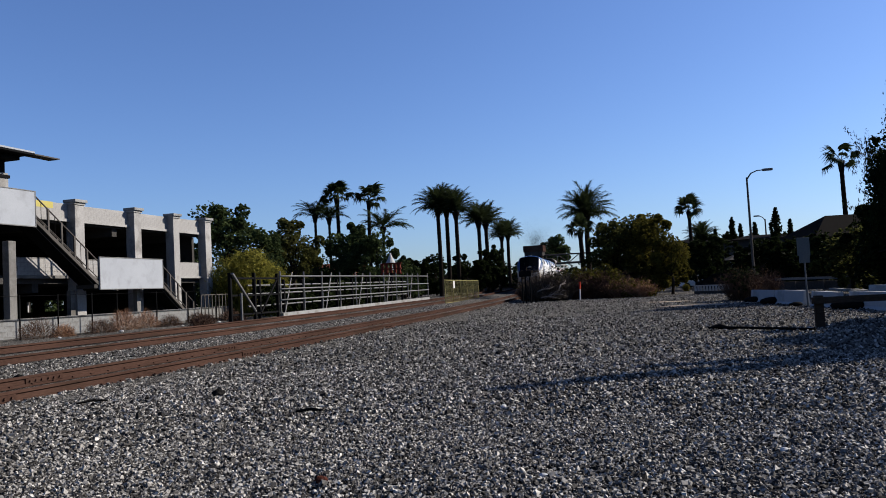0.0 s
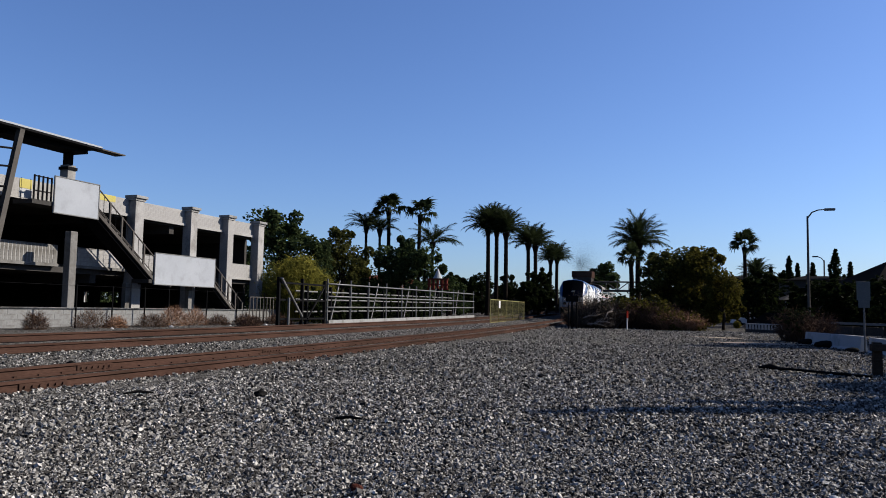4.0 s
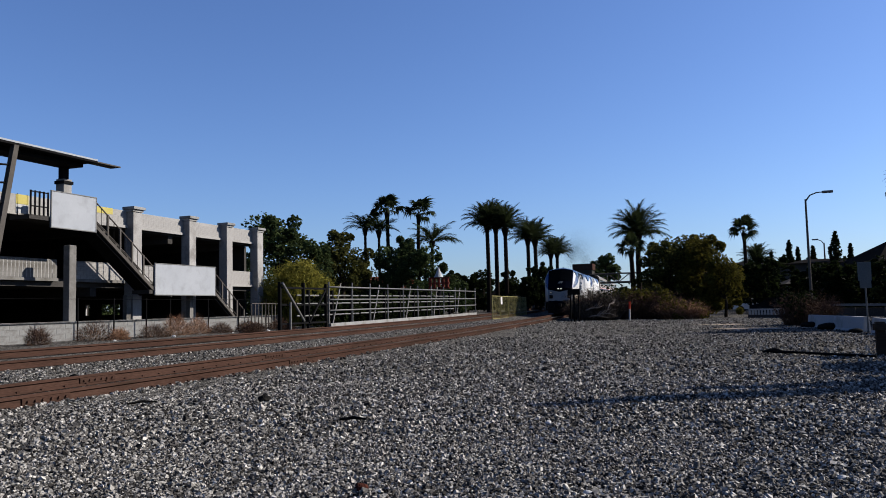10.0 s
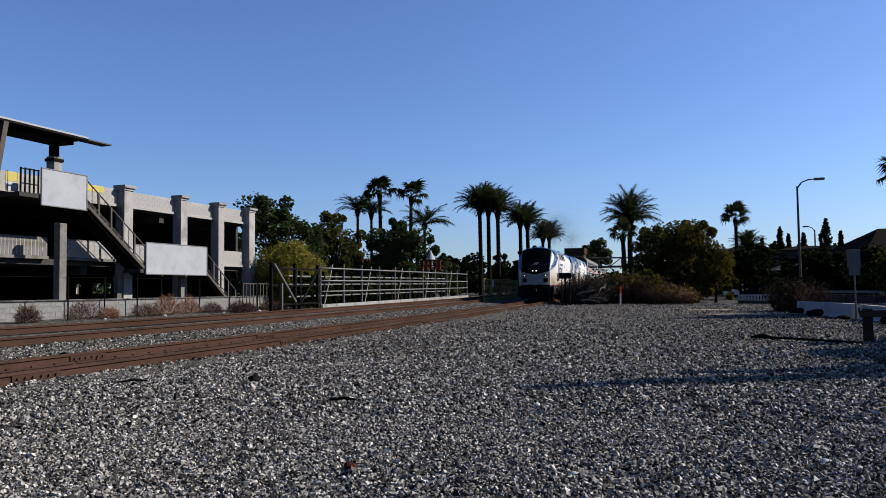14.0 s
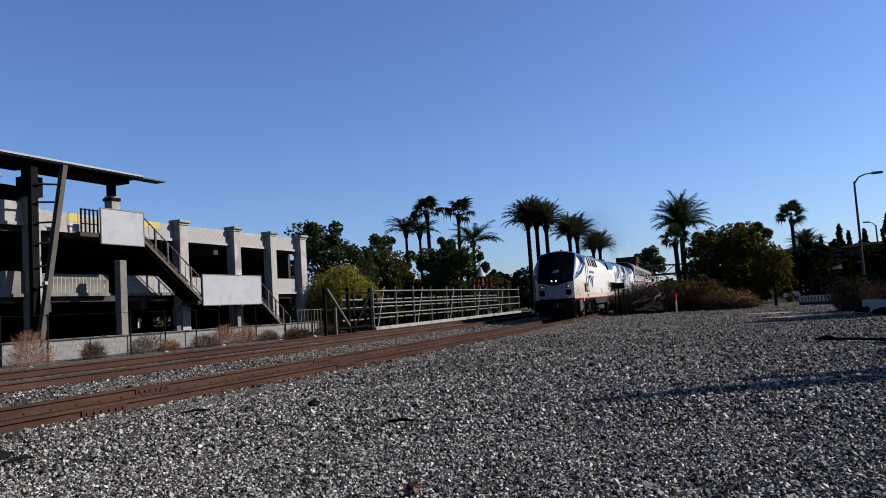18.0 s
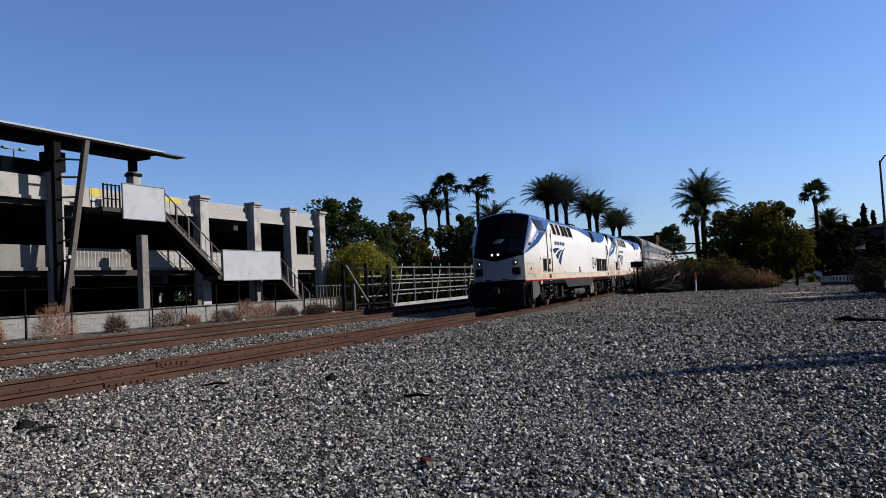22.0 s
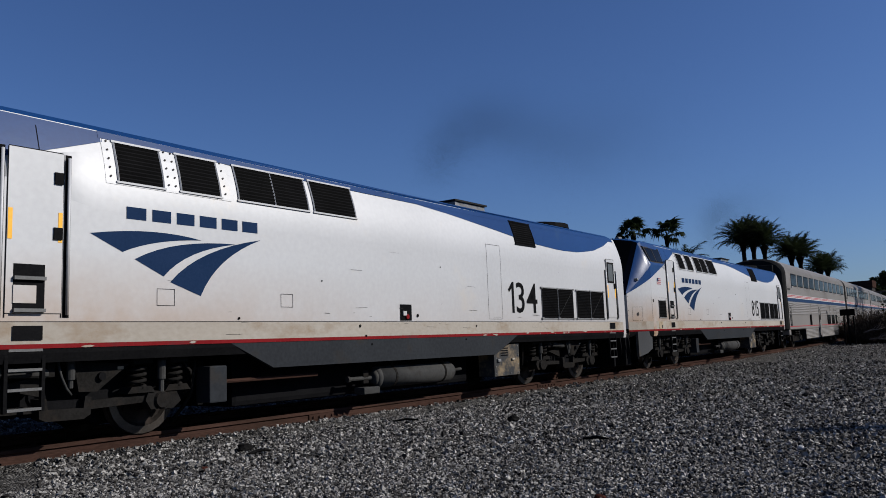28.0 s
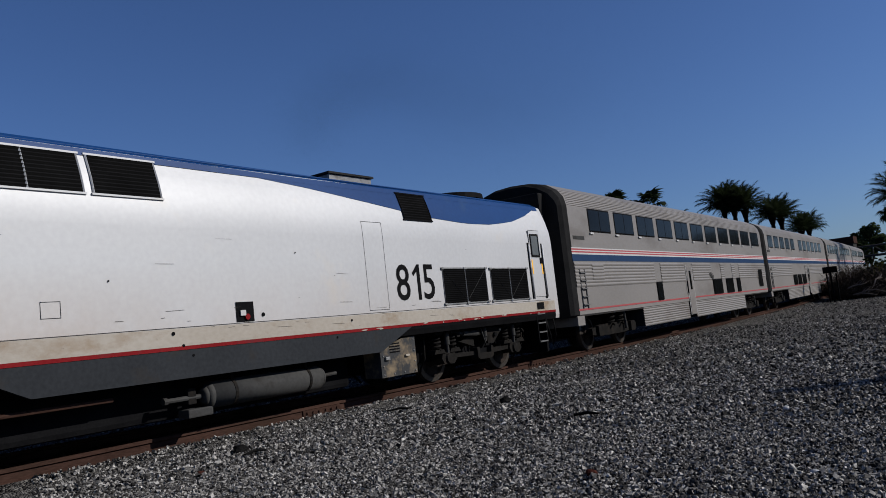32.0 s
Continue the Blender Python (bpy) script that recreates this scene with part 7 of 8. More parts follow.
# the tall trees at the street side
def pepper_tree(at, h, w, seed, label):
    """A tall tree whose fine foliage hangs in long strands from arching limbs."""
    rng = random.Random(seed)
    t = thing("pepper_tree", label, "tree", at=(*at, ground_z(*at)))
    part("trunk", sweep(bmesh.new(), [(0, 0, -0.2), (0.15, 0.05, h * 0.25), (0.0, 0.1, h * 0.5)], [0.4, 0.3, 0.2], 8), M_BARK, t, smooth=True)
    verts, faces = [], []
    for i in range(46):
        a, k = i * 2.4 + rng.random(), rng.random()
        r = w * 0.5 * (0.25 + 0.75 * rng.random()) * math.sin(math.pi * (0.22 + 0.72 * k) ** 0.9)
        tip = Vector((r * math.cos(a), r * math.sin(a), h * (0.3 + 0.68 * k)))
        mid = Vector((tip.x * 0.45, tip.y * 0.45, h * 0.35 + 0.7 * (tip.z - h * 0.35)))
        part("limb", sweep(bmesh.new(), [(0, 0.08, h * 0.32), mid, tip], [0.12, 0.07, 0.02], 5), M_BARK, t)
        for _ in range(60):
            q = mid.lerp(tip, 0.25 + 0.85 * rng.random()) + Vector((rng.gauss(0, 0.35), rng.gauss(0, 0.35), rng.gauss(0.1, 0.3)))
            d = Vector((rng.gauss(0, 0.25), rng.gauss(0, 0.25), -1)).normalized()
            if rng.random() < 0.25:
                d = Vector((rng.gauss(0, 0.5), rng.gauss(0, 0.5), 0.9)).normalized() * 0.7
            for j in range(rng.randint(14, 26)):
                p = q + d * (0.06 * j) + Vector((rng.gauss(0, 0.07), rng.gauss(0, 0.07), rng.gauss(0, 0.05)))
                s = rng.uniform(0.06, 0.12)
                e = Euler((rng.uniform(-0.8, 0.8), rng.uniform(0.4, 1.6), rng.uniform(0, 6.28))).to_matrix()
                n = len(verts)
                for u, v in ((-1, 0), (0, -0.3), (1, 0), (0, 0.3)):
                    verts.append(p + e @ Vector((u * s, v * s, 0)))
                faces.append((n, n + 1, n + 2, n + 3))
    me = bpy.data.meshes.new("crown")
    me.from_pydata([tuple(v) for v in verts], [], faces)
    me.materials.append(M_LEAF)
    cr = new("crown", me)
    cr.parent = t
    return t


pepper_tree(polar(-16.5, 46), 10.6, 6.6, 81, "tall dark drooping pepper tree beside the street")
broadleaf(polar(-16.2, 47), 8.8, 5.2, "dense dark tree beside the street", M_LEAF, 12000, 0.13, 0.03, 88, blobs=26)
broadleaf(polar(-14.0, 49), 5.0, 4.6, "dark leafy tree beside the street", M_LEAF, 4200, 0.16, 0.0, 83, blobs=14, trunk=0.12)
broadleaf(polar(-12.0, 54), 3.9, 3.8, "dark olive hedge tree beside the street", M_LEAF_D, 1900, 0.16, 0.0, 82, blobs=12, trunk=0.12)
# dark trees added to cover roofs that come out too bright
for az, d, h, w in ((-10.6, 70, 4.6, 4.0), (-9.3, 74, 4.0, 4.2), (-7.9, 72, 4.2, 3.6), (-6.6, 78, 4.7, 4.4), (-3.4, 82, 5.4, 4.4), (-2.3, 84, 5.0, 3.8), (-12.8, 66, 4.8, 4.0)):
    broadleaf(polar(az, d), h, w, "dark leafy tree added to hide the lit house roofs", M_LEAF, 1500, 0.2, 0.0, int(d * 13), blobs=12, trunk=0.14)
# stands out of view, added for the shade it casts
broadleaf((12.9, 22.7), 7.2, 5.0, "unseen street tree added to shade the yard's edge", M_LEAF, 9000, 0.3, 0.1, 84, blobs=26)


def slim_conifer(at, h, w, seed, label="slim dark cypress beside the street", leaf=0.11, count=3000):
    """A narrow cypress whose tip splits in two."""
    rng = random.Random(seed)
    t = thing("cypress", label, "tree", at=(*at, ground_z(*at)))
    part("trunk", tubed((0, 0, -0.2), (0, 0, h * 0.95), 0.14, 0.03, n=8), M_BARK, t)
    cs = []
    for i in range(46):
        k = (i + rng.random()) / 46
        r = w * 0.5 * (1 - k) ** 0.7 * (0.5 + 0.5 * rng.random()) + 0.06
        a = i * 2.4
        cs.append(((0.4 * r * math.cos(a), 0.4 * r * math.sin(a), h * (0.12 + 0.87 * k)), r * 0.8))
    for i in range(14):
        k = i / 13
        cs.append(((-0.25 - 0.35 * k, 0.35 + 0.35 * k, h * (0.45 + 0.33 * k)), 0.24 * (1 - 0.75 * k)))
    me = leaf_cloud(cs, count, leaf, rng)
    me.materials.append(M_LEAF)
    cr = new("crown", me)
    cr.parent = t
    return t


# unseen cypress and trees, added to throw shade on the gravel
slim_conifer((10.0, 17.85), 9.1, 1.3, 87, "unseen slim cypress added to cast a streak of shade", 0.15, 7000)
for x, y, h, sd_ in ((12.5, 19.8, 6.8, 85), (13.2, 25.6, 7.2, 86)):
    broadleaf((x, y), h, 4.6, "unseen street tree added to shade the yard's edge", M_LEAF, 8000, 0.3, 0.1, sd_, blobs=24)
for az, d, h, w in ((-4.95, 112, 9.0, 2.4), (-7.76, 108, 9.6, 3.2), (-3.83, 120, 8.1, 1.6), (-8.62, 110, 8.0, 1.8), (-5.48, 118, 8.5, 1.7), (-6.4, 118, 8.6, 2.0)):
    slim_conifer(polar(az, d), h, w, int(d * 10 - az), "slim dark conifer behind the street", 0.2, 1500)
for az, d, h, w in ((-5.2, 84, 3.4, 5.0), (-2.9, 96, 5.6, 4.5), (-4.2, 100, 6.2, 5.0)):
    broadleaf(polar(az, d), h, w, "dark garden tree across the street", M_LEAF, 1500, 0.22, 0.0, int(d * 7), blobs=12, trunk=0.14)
brush(polar(-5.3, 45), 1.3, 2.0, "dry brown bush beside the barriers", M_TWIG_D, 520, 91, "shrub", 0.015, leaves=(M_LEAF, 240, 0.1))
brush(polar(-6.6, 47), 1.2, 1.9, "dry brown bush beside the barriers", M_TWIG_D, 420, 92, "shrub", 0.015)
# far woods along the skyline
rng = random.Random(77)
cl = []
for i in range(150):
    az = 8 + 12 * rng.random() if i < 95 else 20 + 14 * rng.random()
    d = rng.uniform(150, 190)
    x, y = polar(az, d)
    cl.append(((x, y, rng.uniform(0.8, 5.2)), rng.uniform(1.2, 2.6)))
for i in range(70):
    x, y = polar(rng.uniform(-16, 8), rng.uniform(150, 200))
    cl.append(((x, y, rng.uniform(0.5, 4.0)), rng.uniform(1.5, 2.8)))
me = leaf_cloud(cl, 13000, 0.5, rng)
me.materials.append(M_LEAF)
tagged(new("far_woods", me), "dark line of distant trees on the skyline", "trees", "", "stuff")
broadleaf(polar(7.45, 150), 9.4, 6.6, "grey-green tree beside the footbridge", M_LEAF_G, 3600, 0.26, 0.4, 95)

# ---- street side: barriers, lamps, houses, bridge ----
# lowered 0.22 m so the barrier tops fit the camera's view
def kbarrier(x, y, rz, length=3.0, label="white concrete traffic barrier set low to fit the camera's view"):
    b = thing("traffic_barrier", label, "barrier", "traffic barriers", at=(x, y, ground_z(x, y) - 0.22), rz=rz)
    bm = bmesh.new()
    prism(bm, ((-0.3, 0), (0.3, 0), (0.3, 0.08), (0.14, 0.32), (0.09, 0.81), (-0.09, 0.81), (-0.14, 0.32), (-0.3, 0.08)), -length / 2, length / 2)
    part("body", bm, M_BARRIER, b)
    for s in (-0.8, 0.8):
        part("lifting_slot", boxed(-0.305, 0.305, s - 0.18, s + 0.18, 0.0, 0.07), M_BLACK, b)
    return b


for x, y, rz in ((4.7, 40.1, 10), (5.33, 36.45, 10), (6.0, 32.5, 4), (6.75, 28.9, 8), (7.5, 25.2, 12), (10.5, 39.4, 35)):
    kbarrier(x, y, rz, 3.6)
for x, y, s in ((4.3, 41.0, 0.33), (4.75, 38.2, 0.36), (6.15, 29.6, 0.42), (5.2, 34.4, 0.2)):
    sb = thing("sandbag", "slumped black sandbag at the barrier foot", "sandbag", "sandbags", at=(x, y, ground_z(x, y)))
    bm = bmesh.new()
    bmesh.ops.create_icosphere(bm, subdivisions=2, radius=1)
    for v in bm.verts:
        n_ = noise.noise(v.co * 1.7)
        v.co = Vector((v.co.x * s * (1.4 + 0.3 * n_), v.co.y * s, max(v.co.z, -0.6) * s * 0.55 + s * 0.3))
    part("sack", bm, M_BLACKROCK, sb, smooth=True)
# a bare dusty strip where the stones have been scraped away
rng = random.Random(9)
for cx, cy, rx, ry in ((2.2, 40.2, 2.3, 1.0), (0.2, 47.5, 1.5, 0.9)):
    bm = bmesh.new()
    ring = []
    for k in range(28):
        a = k / 28 * 6.2832
        q = 1 + 0.3 * noise.noise(Vector((2 * math.cos(a) + cx, 2 * math.sin(a), cy)))
        x, y = cx + rx * q * math.cos(a), cy + ry * q * math.sin(a)
        ring.append(bm.verts.new((x, y, ground_z(x, y) + 0.018)))
    bm.faces.new(ring)
    tagged(part("dust_patch", bm, M_GROUND2, None), "pale bare dust between the grey stones", "dirt patch", "", "stuff")
# timber rail at the edge of the yard
tr = thing("timber_rail", "low weathered timber rail on thick posts", "railing")
for x, y in ((3.66, 20.9), (6.6, 21.4), (9.6, 21.9)):
    part("post", boxed(x - 0.1, x + 0.1, y - 0.1, y + 0.1, -0.2, 0.78, bevel=0.015), M_WOOD, tr)
bm = boxed(-0.1, 6.3, -0.09, 0.09, 0.58, 0.74, bevel=0.015, m=Matrix.Translation((3.6, 20.78, 0)) @ Euler((0, 0, math.atan2(1, 6))).to_matrix().to_4x4())
part("beam", bm, M_WOOD, tr)
# a thin dark rod with a lump follows a dark streak here
pole = thing("fallen_pole", "thin dark rod laid along a dark streak beside the timber rail", "pole")
part("shaft", sweep(bmesh.new(), [(1.22, 21.4, 0.06), (1.9, 20.75, 0.07), (3.3, 19.5, 0.06)], [0.04, 0.035, 0.03], 6), M_BLACKROCK, pole, smooth=True)
part("knot", sweep(bmesh.new(), [(1.08, 21.5, 0.05), (1.35, 21.3, 0.09), (1.6, 21.05, 0.05)], [0.03, 0.08, 0.03], 6), M_BLACKROCK, pole, smooth=True)
# traffic sign seen from behind
sg = thing("traffic_sign", "grey metal back of a traffic sign on a post", "sign", at=(5.62, 34.3, 0), rz=8)
part("pole", tubed((0, 0, -0.1), (0, 0, 2.7), 0.035), M_GALV, sg)
part("upper_plate", boxed(-0.27, 0.23, -0.05, -0.03, 2.02, 2.76, bevel=0.01), M_SIGNBACK, sg)
part("lower_plate", boxed(-0.22, 0.2, -0.06, -0.04, 1.73, 2.05, bevel=0.01), M_SIGNBACK, sg)


def street_lamp(at, h, reach=2.2, r=0.1, label="tall grey steel street lamp with curved arm"):
    l = thing("street_lamp", label, "street lamp", "street lamps", at=(*at, ground_z(*at)))
    part("pole", tubed((0, 0, -0.2), (0, 0, h), r * 1.3, r * 0.75, n=10), M_STEEL, l)
    part("arm", sweep(bmesh.new(), [(0, 0, h - 0.15), (0.25 * reach, 0, h + 0.28), (0.6 * reach, 0, h + 0.45), (reach, 0, h + 0.48)], [0.06, 0.05, 0.045, 0.04], 8), M_STEEL, l, smooth=True)
    part("lamp_head", boxed(reach - 0.1, reach + 0.65, -0.15, 0.15, h + 0.38, h + 0.56, bevel=0.06), M_GALV, l)
    return l


street_lamp(polar(-6.12, 64), 8.75, 1.25, 0.09)
street_lamp(polar(-7.09, 112), 8.4, -1.3, 0.11)
# road, long guard rail, white balustrade
road = tagged(part("road", boxed(11, 22, -60, 140, -0.05, 0.06), M_ASPHALT, None), "dark asphalt street beside the yard", "road", "", "structure")
tagged(part("kerb", boxed(10.7, 11.0, -60, 140, -0.05, 0.18), M_CONC, road), "grey concrete kerb")
gr = thing("guard_rail", "long pale steel guard rail along the street", "guard rail")
a, b = Vector((*polar(-7.0, 60), 0.93)), Vector((*polar(-24, 52), 0.7))
part("rail", boxed(0, (b - a).length, -0.03, 0.03, -0.08, 0.08, m=Matrix.Translation(a) @ (b - a).to_track_quat("X", "Z").to_matrix().to_4x4()), M_GALV, gr)
for k in span(0, 1, 9):
    p = a.lerp(b, k)
    part("post", tubed((p.x, p.y, -0.1), (p.x, p.y, 0.75), 0.05, n=6), M_STEEL, gr)
part("low_wall", boxed(0, (b - a).length, 0.2, 0.4, -0.75, -0.2, m=Matrix.Translation(a) @ (b - a).to_track_quat("X", "Z").to_matrix().to_4x4()), M_CONC_SHADE, gr)
bal = thing("balustrade", "low white balustrade across the street", "balustrade")
a, b = Vector((*polar(-2.2, 63), 0)), Vector((*polar(-4.7, 60), 0))
q = (b - a).to_track_quat("X", "Z").to_matrix().to_4x4()
part("rail", boxed(0, (b - a).length, -0.08, 0.08, 0.66, 0.74, m=Matrix.Translation(a) @ q), M_BARRIER, bal)
for k in span(0.02, 0.98, 12):
    p = a.lerp(b, k)
    part("baluster", boxed(p.x - 0.07, p.x + 0.07, p.y - 0.05, p.y + 0.05, 0.3, 0.66), M_BARRIER, bal)
part("base", boxed(0, (b - a).length, -0.1, 0.1, -0.1, 0.3, m=Matrix.Translation(a) @ q), M_CONC_SHADE, bal)


def house(at, w, d, h, roof, rz, wall, top, label, windows=4, hip=0.35):
    x, y = at
    o = thing("house", label, "house", "houses", at=(x, y, 0), rz=rz)
    part("wall", boxed(-w / 2, w / 2, -d / 2, d / 2, -0.2, h), wall, o)
    bm = bmesh.new()
    e = 0.6
    lo = [bm.verts.new(c) for c in ((-w / 2 - e, -d / 2 - e, h), (w / 2 + e, -d / 2 - e, h), (w / 2 + e, d / 2 + e, h), (-w / 2 - e, d / 2 + e, h))]
    hi = [bm.verts.new((-w / 2 * (1 - hip), 0, h + roof)), bm.verts.new((w / 2 * (1 - hip), 0, h + roof))]
    bm.faces.new((lo[0], lo[1], hi[1], hi[0]))
    bm.faces.new((lo[2], lo[3], hi[0], hi[1]))
    bm.faces.new((lo[1], lo[2], hi[1]))
    bm.faces.new((lo[3], lo[0], hi[0]))
    bm.faces.new(lo[::-1])
    rf = part("roof", bm, top, o)
    part("chimney", boxed(w * 0.2, w * 0.2 + 0.7, -0.35, 0.35, h + roof * 0.4, h + roof + 0.5), wall, rf)
    for i in range(windows):
        wx = -w / 2 + (i + 0.5) * w / windows
        for z in ((1.0, 2.3), (3.6, 4.9))[: 2 if h > 5 else 1]:
            wd = part("window", boxed(wx - 0.6, wx + 0.6, -d / 2 - 0.05, -d / 2 + 0.02, *z), M_STEEL, o)
            part("pane", boxed(wx - 0.52, wx + 0.52, -d / 2 - 0.07, -d / 2 - 0.04, z[0] + 0.08, z[1] - 0.08), M_GLASS, wd)
    return o


house(polar(-14.0, 84), 16, 9, 4.3, 2.2, 14, M_BRICK, M_ROOF, "brown house, darkened for shade, with low hipped roof", 4)
house(polar(-8.3, 112), 15, 9, 5.8, 0.7, 8, M_CONC_SHADE, M_ROOF, "grey two-storey house behind the street", 5)
house(polar(-4.2, 125), 22, 9, 6.4, 0.7, 4, M_BRICK, M_ROOF, "long two-storey house, darkened for shade, under a flat roof", 6)
house(polar(-6.4, 92), 6, 5, 3.0, 0.8, 6, M_BRICK, M_CONC_SHADE, "small brown shed with pale roof edge", 2)
house(polar(-19.0, 95), 16, 9, 5.0, 1.4, 15, M_BRICK, M_ROOF, "brown house, darkened for shade, with low hipped roof", 4)
house(polar(23.4, 104), 9, 8, 3.8, 2.0, -20, M_CONC_SHADE, M_REDROOF, "house with a red tiled roof behind trees", 3)
house(polar(13.8, 150), 10, 8, 3.2, 1.6, -14, M_CONC_SHADE, M_ROOF, "low grey house beyond the palms", 3)
house(polar(16.2, 175), 14, 8, 3.0, 1.6, -16, M_CONC_SHADE, M_ROOF, "low grey house beyond the palms", 4)
bx, by = polar(-5.0, 86)
wbx = thing("utility_box", "white utility cabinet by the street", "cabinet", at=(bx, by, ground_z(bx, by)))
part("cabinet", boxed(-0.7, 0.7, -0.4, 0.4, 1.0, 2.6, bevel=0.03), M_BARRIER, wbx)
part("plinth", boxed(-0.8, 0.8, -0.5, 0.5, -0.1, 1.0), M_CONC_SHADE, wbx)
# red timber frame sign with white cone beyond the fence
rs = thing("roof_sign", "red openwork sign with a white cone on top", "sign", at=(*polar(19.5, 80), 0.3))
part("mast", boxed(-0.2, 0.2, -0.2, 0.2, -0.6, 3.2), M_DARK, rs)
for i in range(5):
    x = -0.92 + i * 0.46
    part("bar", boxed(x - 0.12, x + 0.12, -0.1, 0.1, 3.1, 4.1), M_DULLRED, rs)
for z in (3.05, 3.55, 4.1):
    part("crossbar", boxed(-1.15, 1.15, -0.06, 0.06, z, z + 0.14), M_DULLRED, rs)
bm = bmesh.new()
tube(bm, (0, 0, 4.24), (0, 0, 4.6), 0.5, 0.3, n=14)
tube(bm, (0, 0, 4.6), (0, 0, 5.25), 0.3, 0.05, n=14)
part("cone", bm, M_BARRIER, rs, "white cone finial")
# footbridge over the tracks in the distance
br = thing("footbridge", "steel truss footbridge with a brown roofed tower", "footbridge")
tx, ty = polar(8.85, 140)
part("tower", boxed(tx - 1.4, tx + 1.4, ty - 1.4, ty + 1.4, 0, 6.6), M_BRICK, br, "brown lift tower")
part("tower_roof", boxed(tx - 1.75, tx + 1.75, ty - 1.75, ty + 1.75, 7.4, 8.5), M_RUST, br)
part("tower_band", boxed(tx - 1.6, tx + 1.6, ty - 1.6, ty + 1.6, 6.6, 7.4), M_CONC_SHADE, br)
ex, ey = polar(3.2, 140)
for z in (5.2, 6.7):
    part("chord", tubed((tx, ty, z), (ex, ey, z), 0.13), M_STEEL, br)
for i in range(7):
    p, q = Vector((tx, ty, 0)).lerp(Vector((ex, ey, 0)), i / 7), Vector((tx, ty, 0)).lerp(Vector((ex, ey, 0)), (i + 1) / 7)
    part("web", tubed((p.x, p.y, 5.2 if i % 2 else 6.7), (q.x, q.y, 6.7 if i % 2 else 5.2), 0.08), M_STEEL, br)
    part("upright", tubed((q.x, q.y, 5.2), (q.x, q.y, 6.7), 0.08), M_STEEL, br)
part("deck", boxed(min(tx, ex), max(tx, ex), ty - 0.9, ty + 0.9, 4.95, 5.15), M_CONC_SHADE, br)
part("pier", boxed(ex - 1.2, ex + 1.2, ey - 1.2, ey + 1.2, 0, 6.9), M_BRICK, br)
# a pale car waiting in the street
for (x, y), rz, m, lab in ((polar(-2.7, 88), 80, M_CAR_W, "white car parked in the street"), (polar(-4.0, 80), 75, M_CAR_D, "dark car parked in the street")):
    c = thing("car", lab, "car", "cars", at=(x, y, ground_z(x, y) + 0.02), rz=rz)
    bm = bmesh.new()
    prism(bm, ((-2.2, 0.3), (2.2, 0.3), (2.25, 0.75), (1.4, 0.9), (0.7, 1.4), (-1.2, 1.42), (-1.9, 0.95), (-2.25, 0.85)), -0.85, 0.85, "x")
    part("body", bm, m, c)
    for s in (-1, 1):
        part("side_window", boxed(s * 0.84, s * 0.86, -1.2, 0.8, 0.95, 1.32) if s > 0 else boxed(-0.86, -0.84, -1.2, 0.8, 0.95, 1.32), M_GLASS, c)
        for yy in (-1.4, 1.4):
            part("wheel", tubed((s * 0.72, yy, 0.32), (s * 0.88, yy, 0.32), 0.32, n=14), M_RUBBER, c)

# ---- stones, sticks and litter on the yard ----
def stone_field(name, label, n, region, size, seed, lift=0.0):
    """Crushed stones strewn on the ground: each an irregular eight-cornered chip."""
    g = np.random.default_rng(seed)
    base = np.array([(-1, -1, -1), (1, -1, -1), (1, 1, -1), (-1, 1, -1), (-1, -1, 1), (1, -1, 1), (1, 1, 1), (-1, 1, 1)]) * 0.75
    tri = np.array([(4, 5, 6), (4, 6, 7), (0, 1, 5), (0, 5, 4), (1, 2, 6), (1, 6, 5), (2, 3, 7), (2, 7, 6), (3, 0, 4), (3, 4, 7)])
    x, y = region(g, n)
    n = len(x)
    s = size * g.lognormal(0, 0.22, n)
    sc = np.stack([s * g.uniform(0.85, 1.4, n), s * g.uniform(0.7, 1.05, n), s * g.uniform(0.7, 1.05, n)], 1)
    v = (base[None] + g.uniform(-0.4, 0.4, (n, 8, 3))) * sc[:, None]
    a, b, c = g.uniform(0, 6.283, n)[:, None], g.normal(0, 0.6, n)[:, None], g.normal(0, 0.6, n)[:, None]
    vx, vz = v[..., 0] * np.cos(b) + v[..., 2] * np.sin(b), -v[..., 0] * np.sin(b) + v[..., 2] * np.cos(b)
    vy, vz = v[..., 1] * np.cos(c) + vz * np.sin(c), -v[..., 1] * np.sin(c) + vz * np.cos(c)
    out = np.empty((n, 8, 3))
    out[..., 0] = vx * np.cos(a) - vy * np.sin(a) + x[:, None]
    out[..., 1] = vx * np.sin(a) + vy * np.cos(a) + y[:, None]
    z = np.array([ground_z(p, q) for p, q in zip(x, y)])
    out[..., 2] = vz + (z + s * g.uniform(0.0, 1.15, n) + lift)[:, None]
    f = (tri[None] + 8 * np.arange(n)[:, None, None]).reshape(-1)
    me = bpy.data.meshes.new(name)
    me.vertices.add(n * 8)
    me.vertices.foreach_set("co", out.ravel())
    me.loops.add(len(f))
    me.loops.foreach_set("vertex_index", f)
    me.polygons.add(n * 10)
    me.polygons.foreach_set("loop_start", np.arange(0, len(f), 3))
    me.update()
    me.validate()
    me.shade_flat()
    me.materials.append(M_STONE)
    tagged(new(name, me), label, "gravel", "", "stuff")


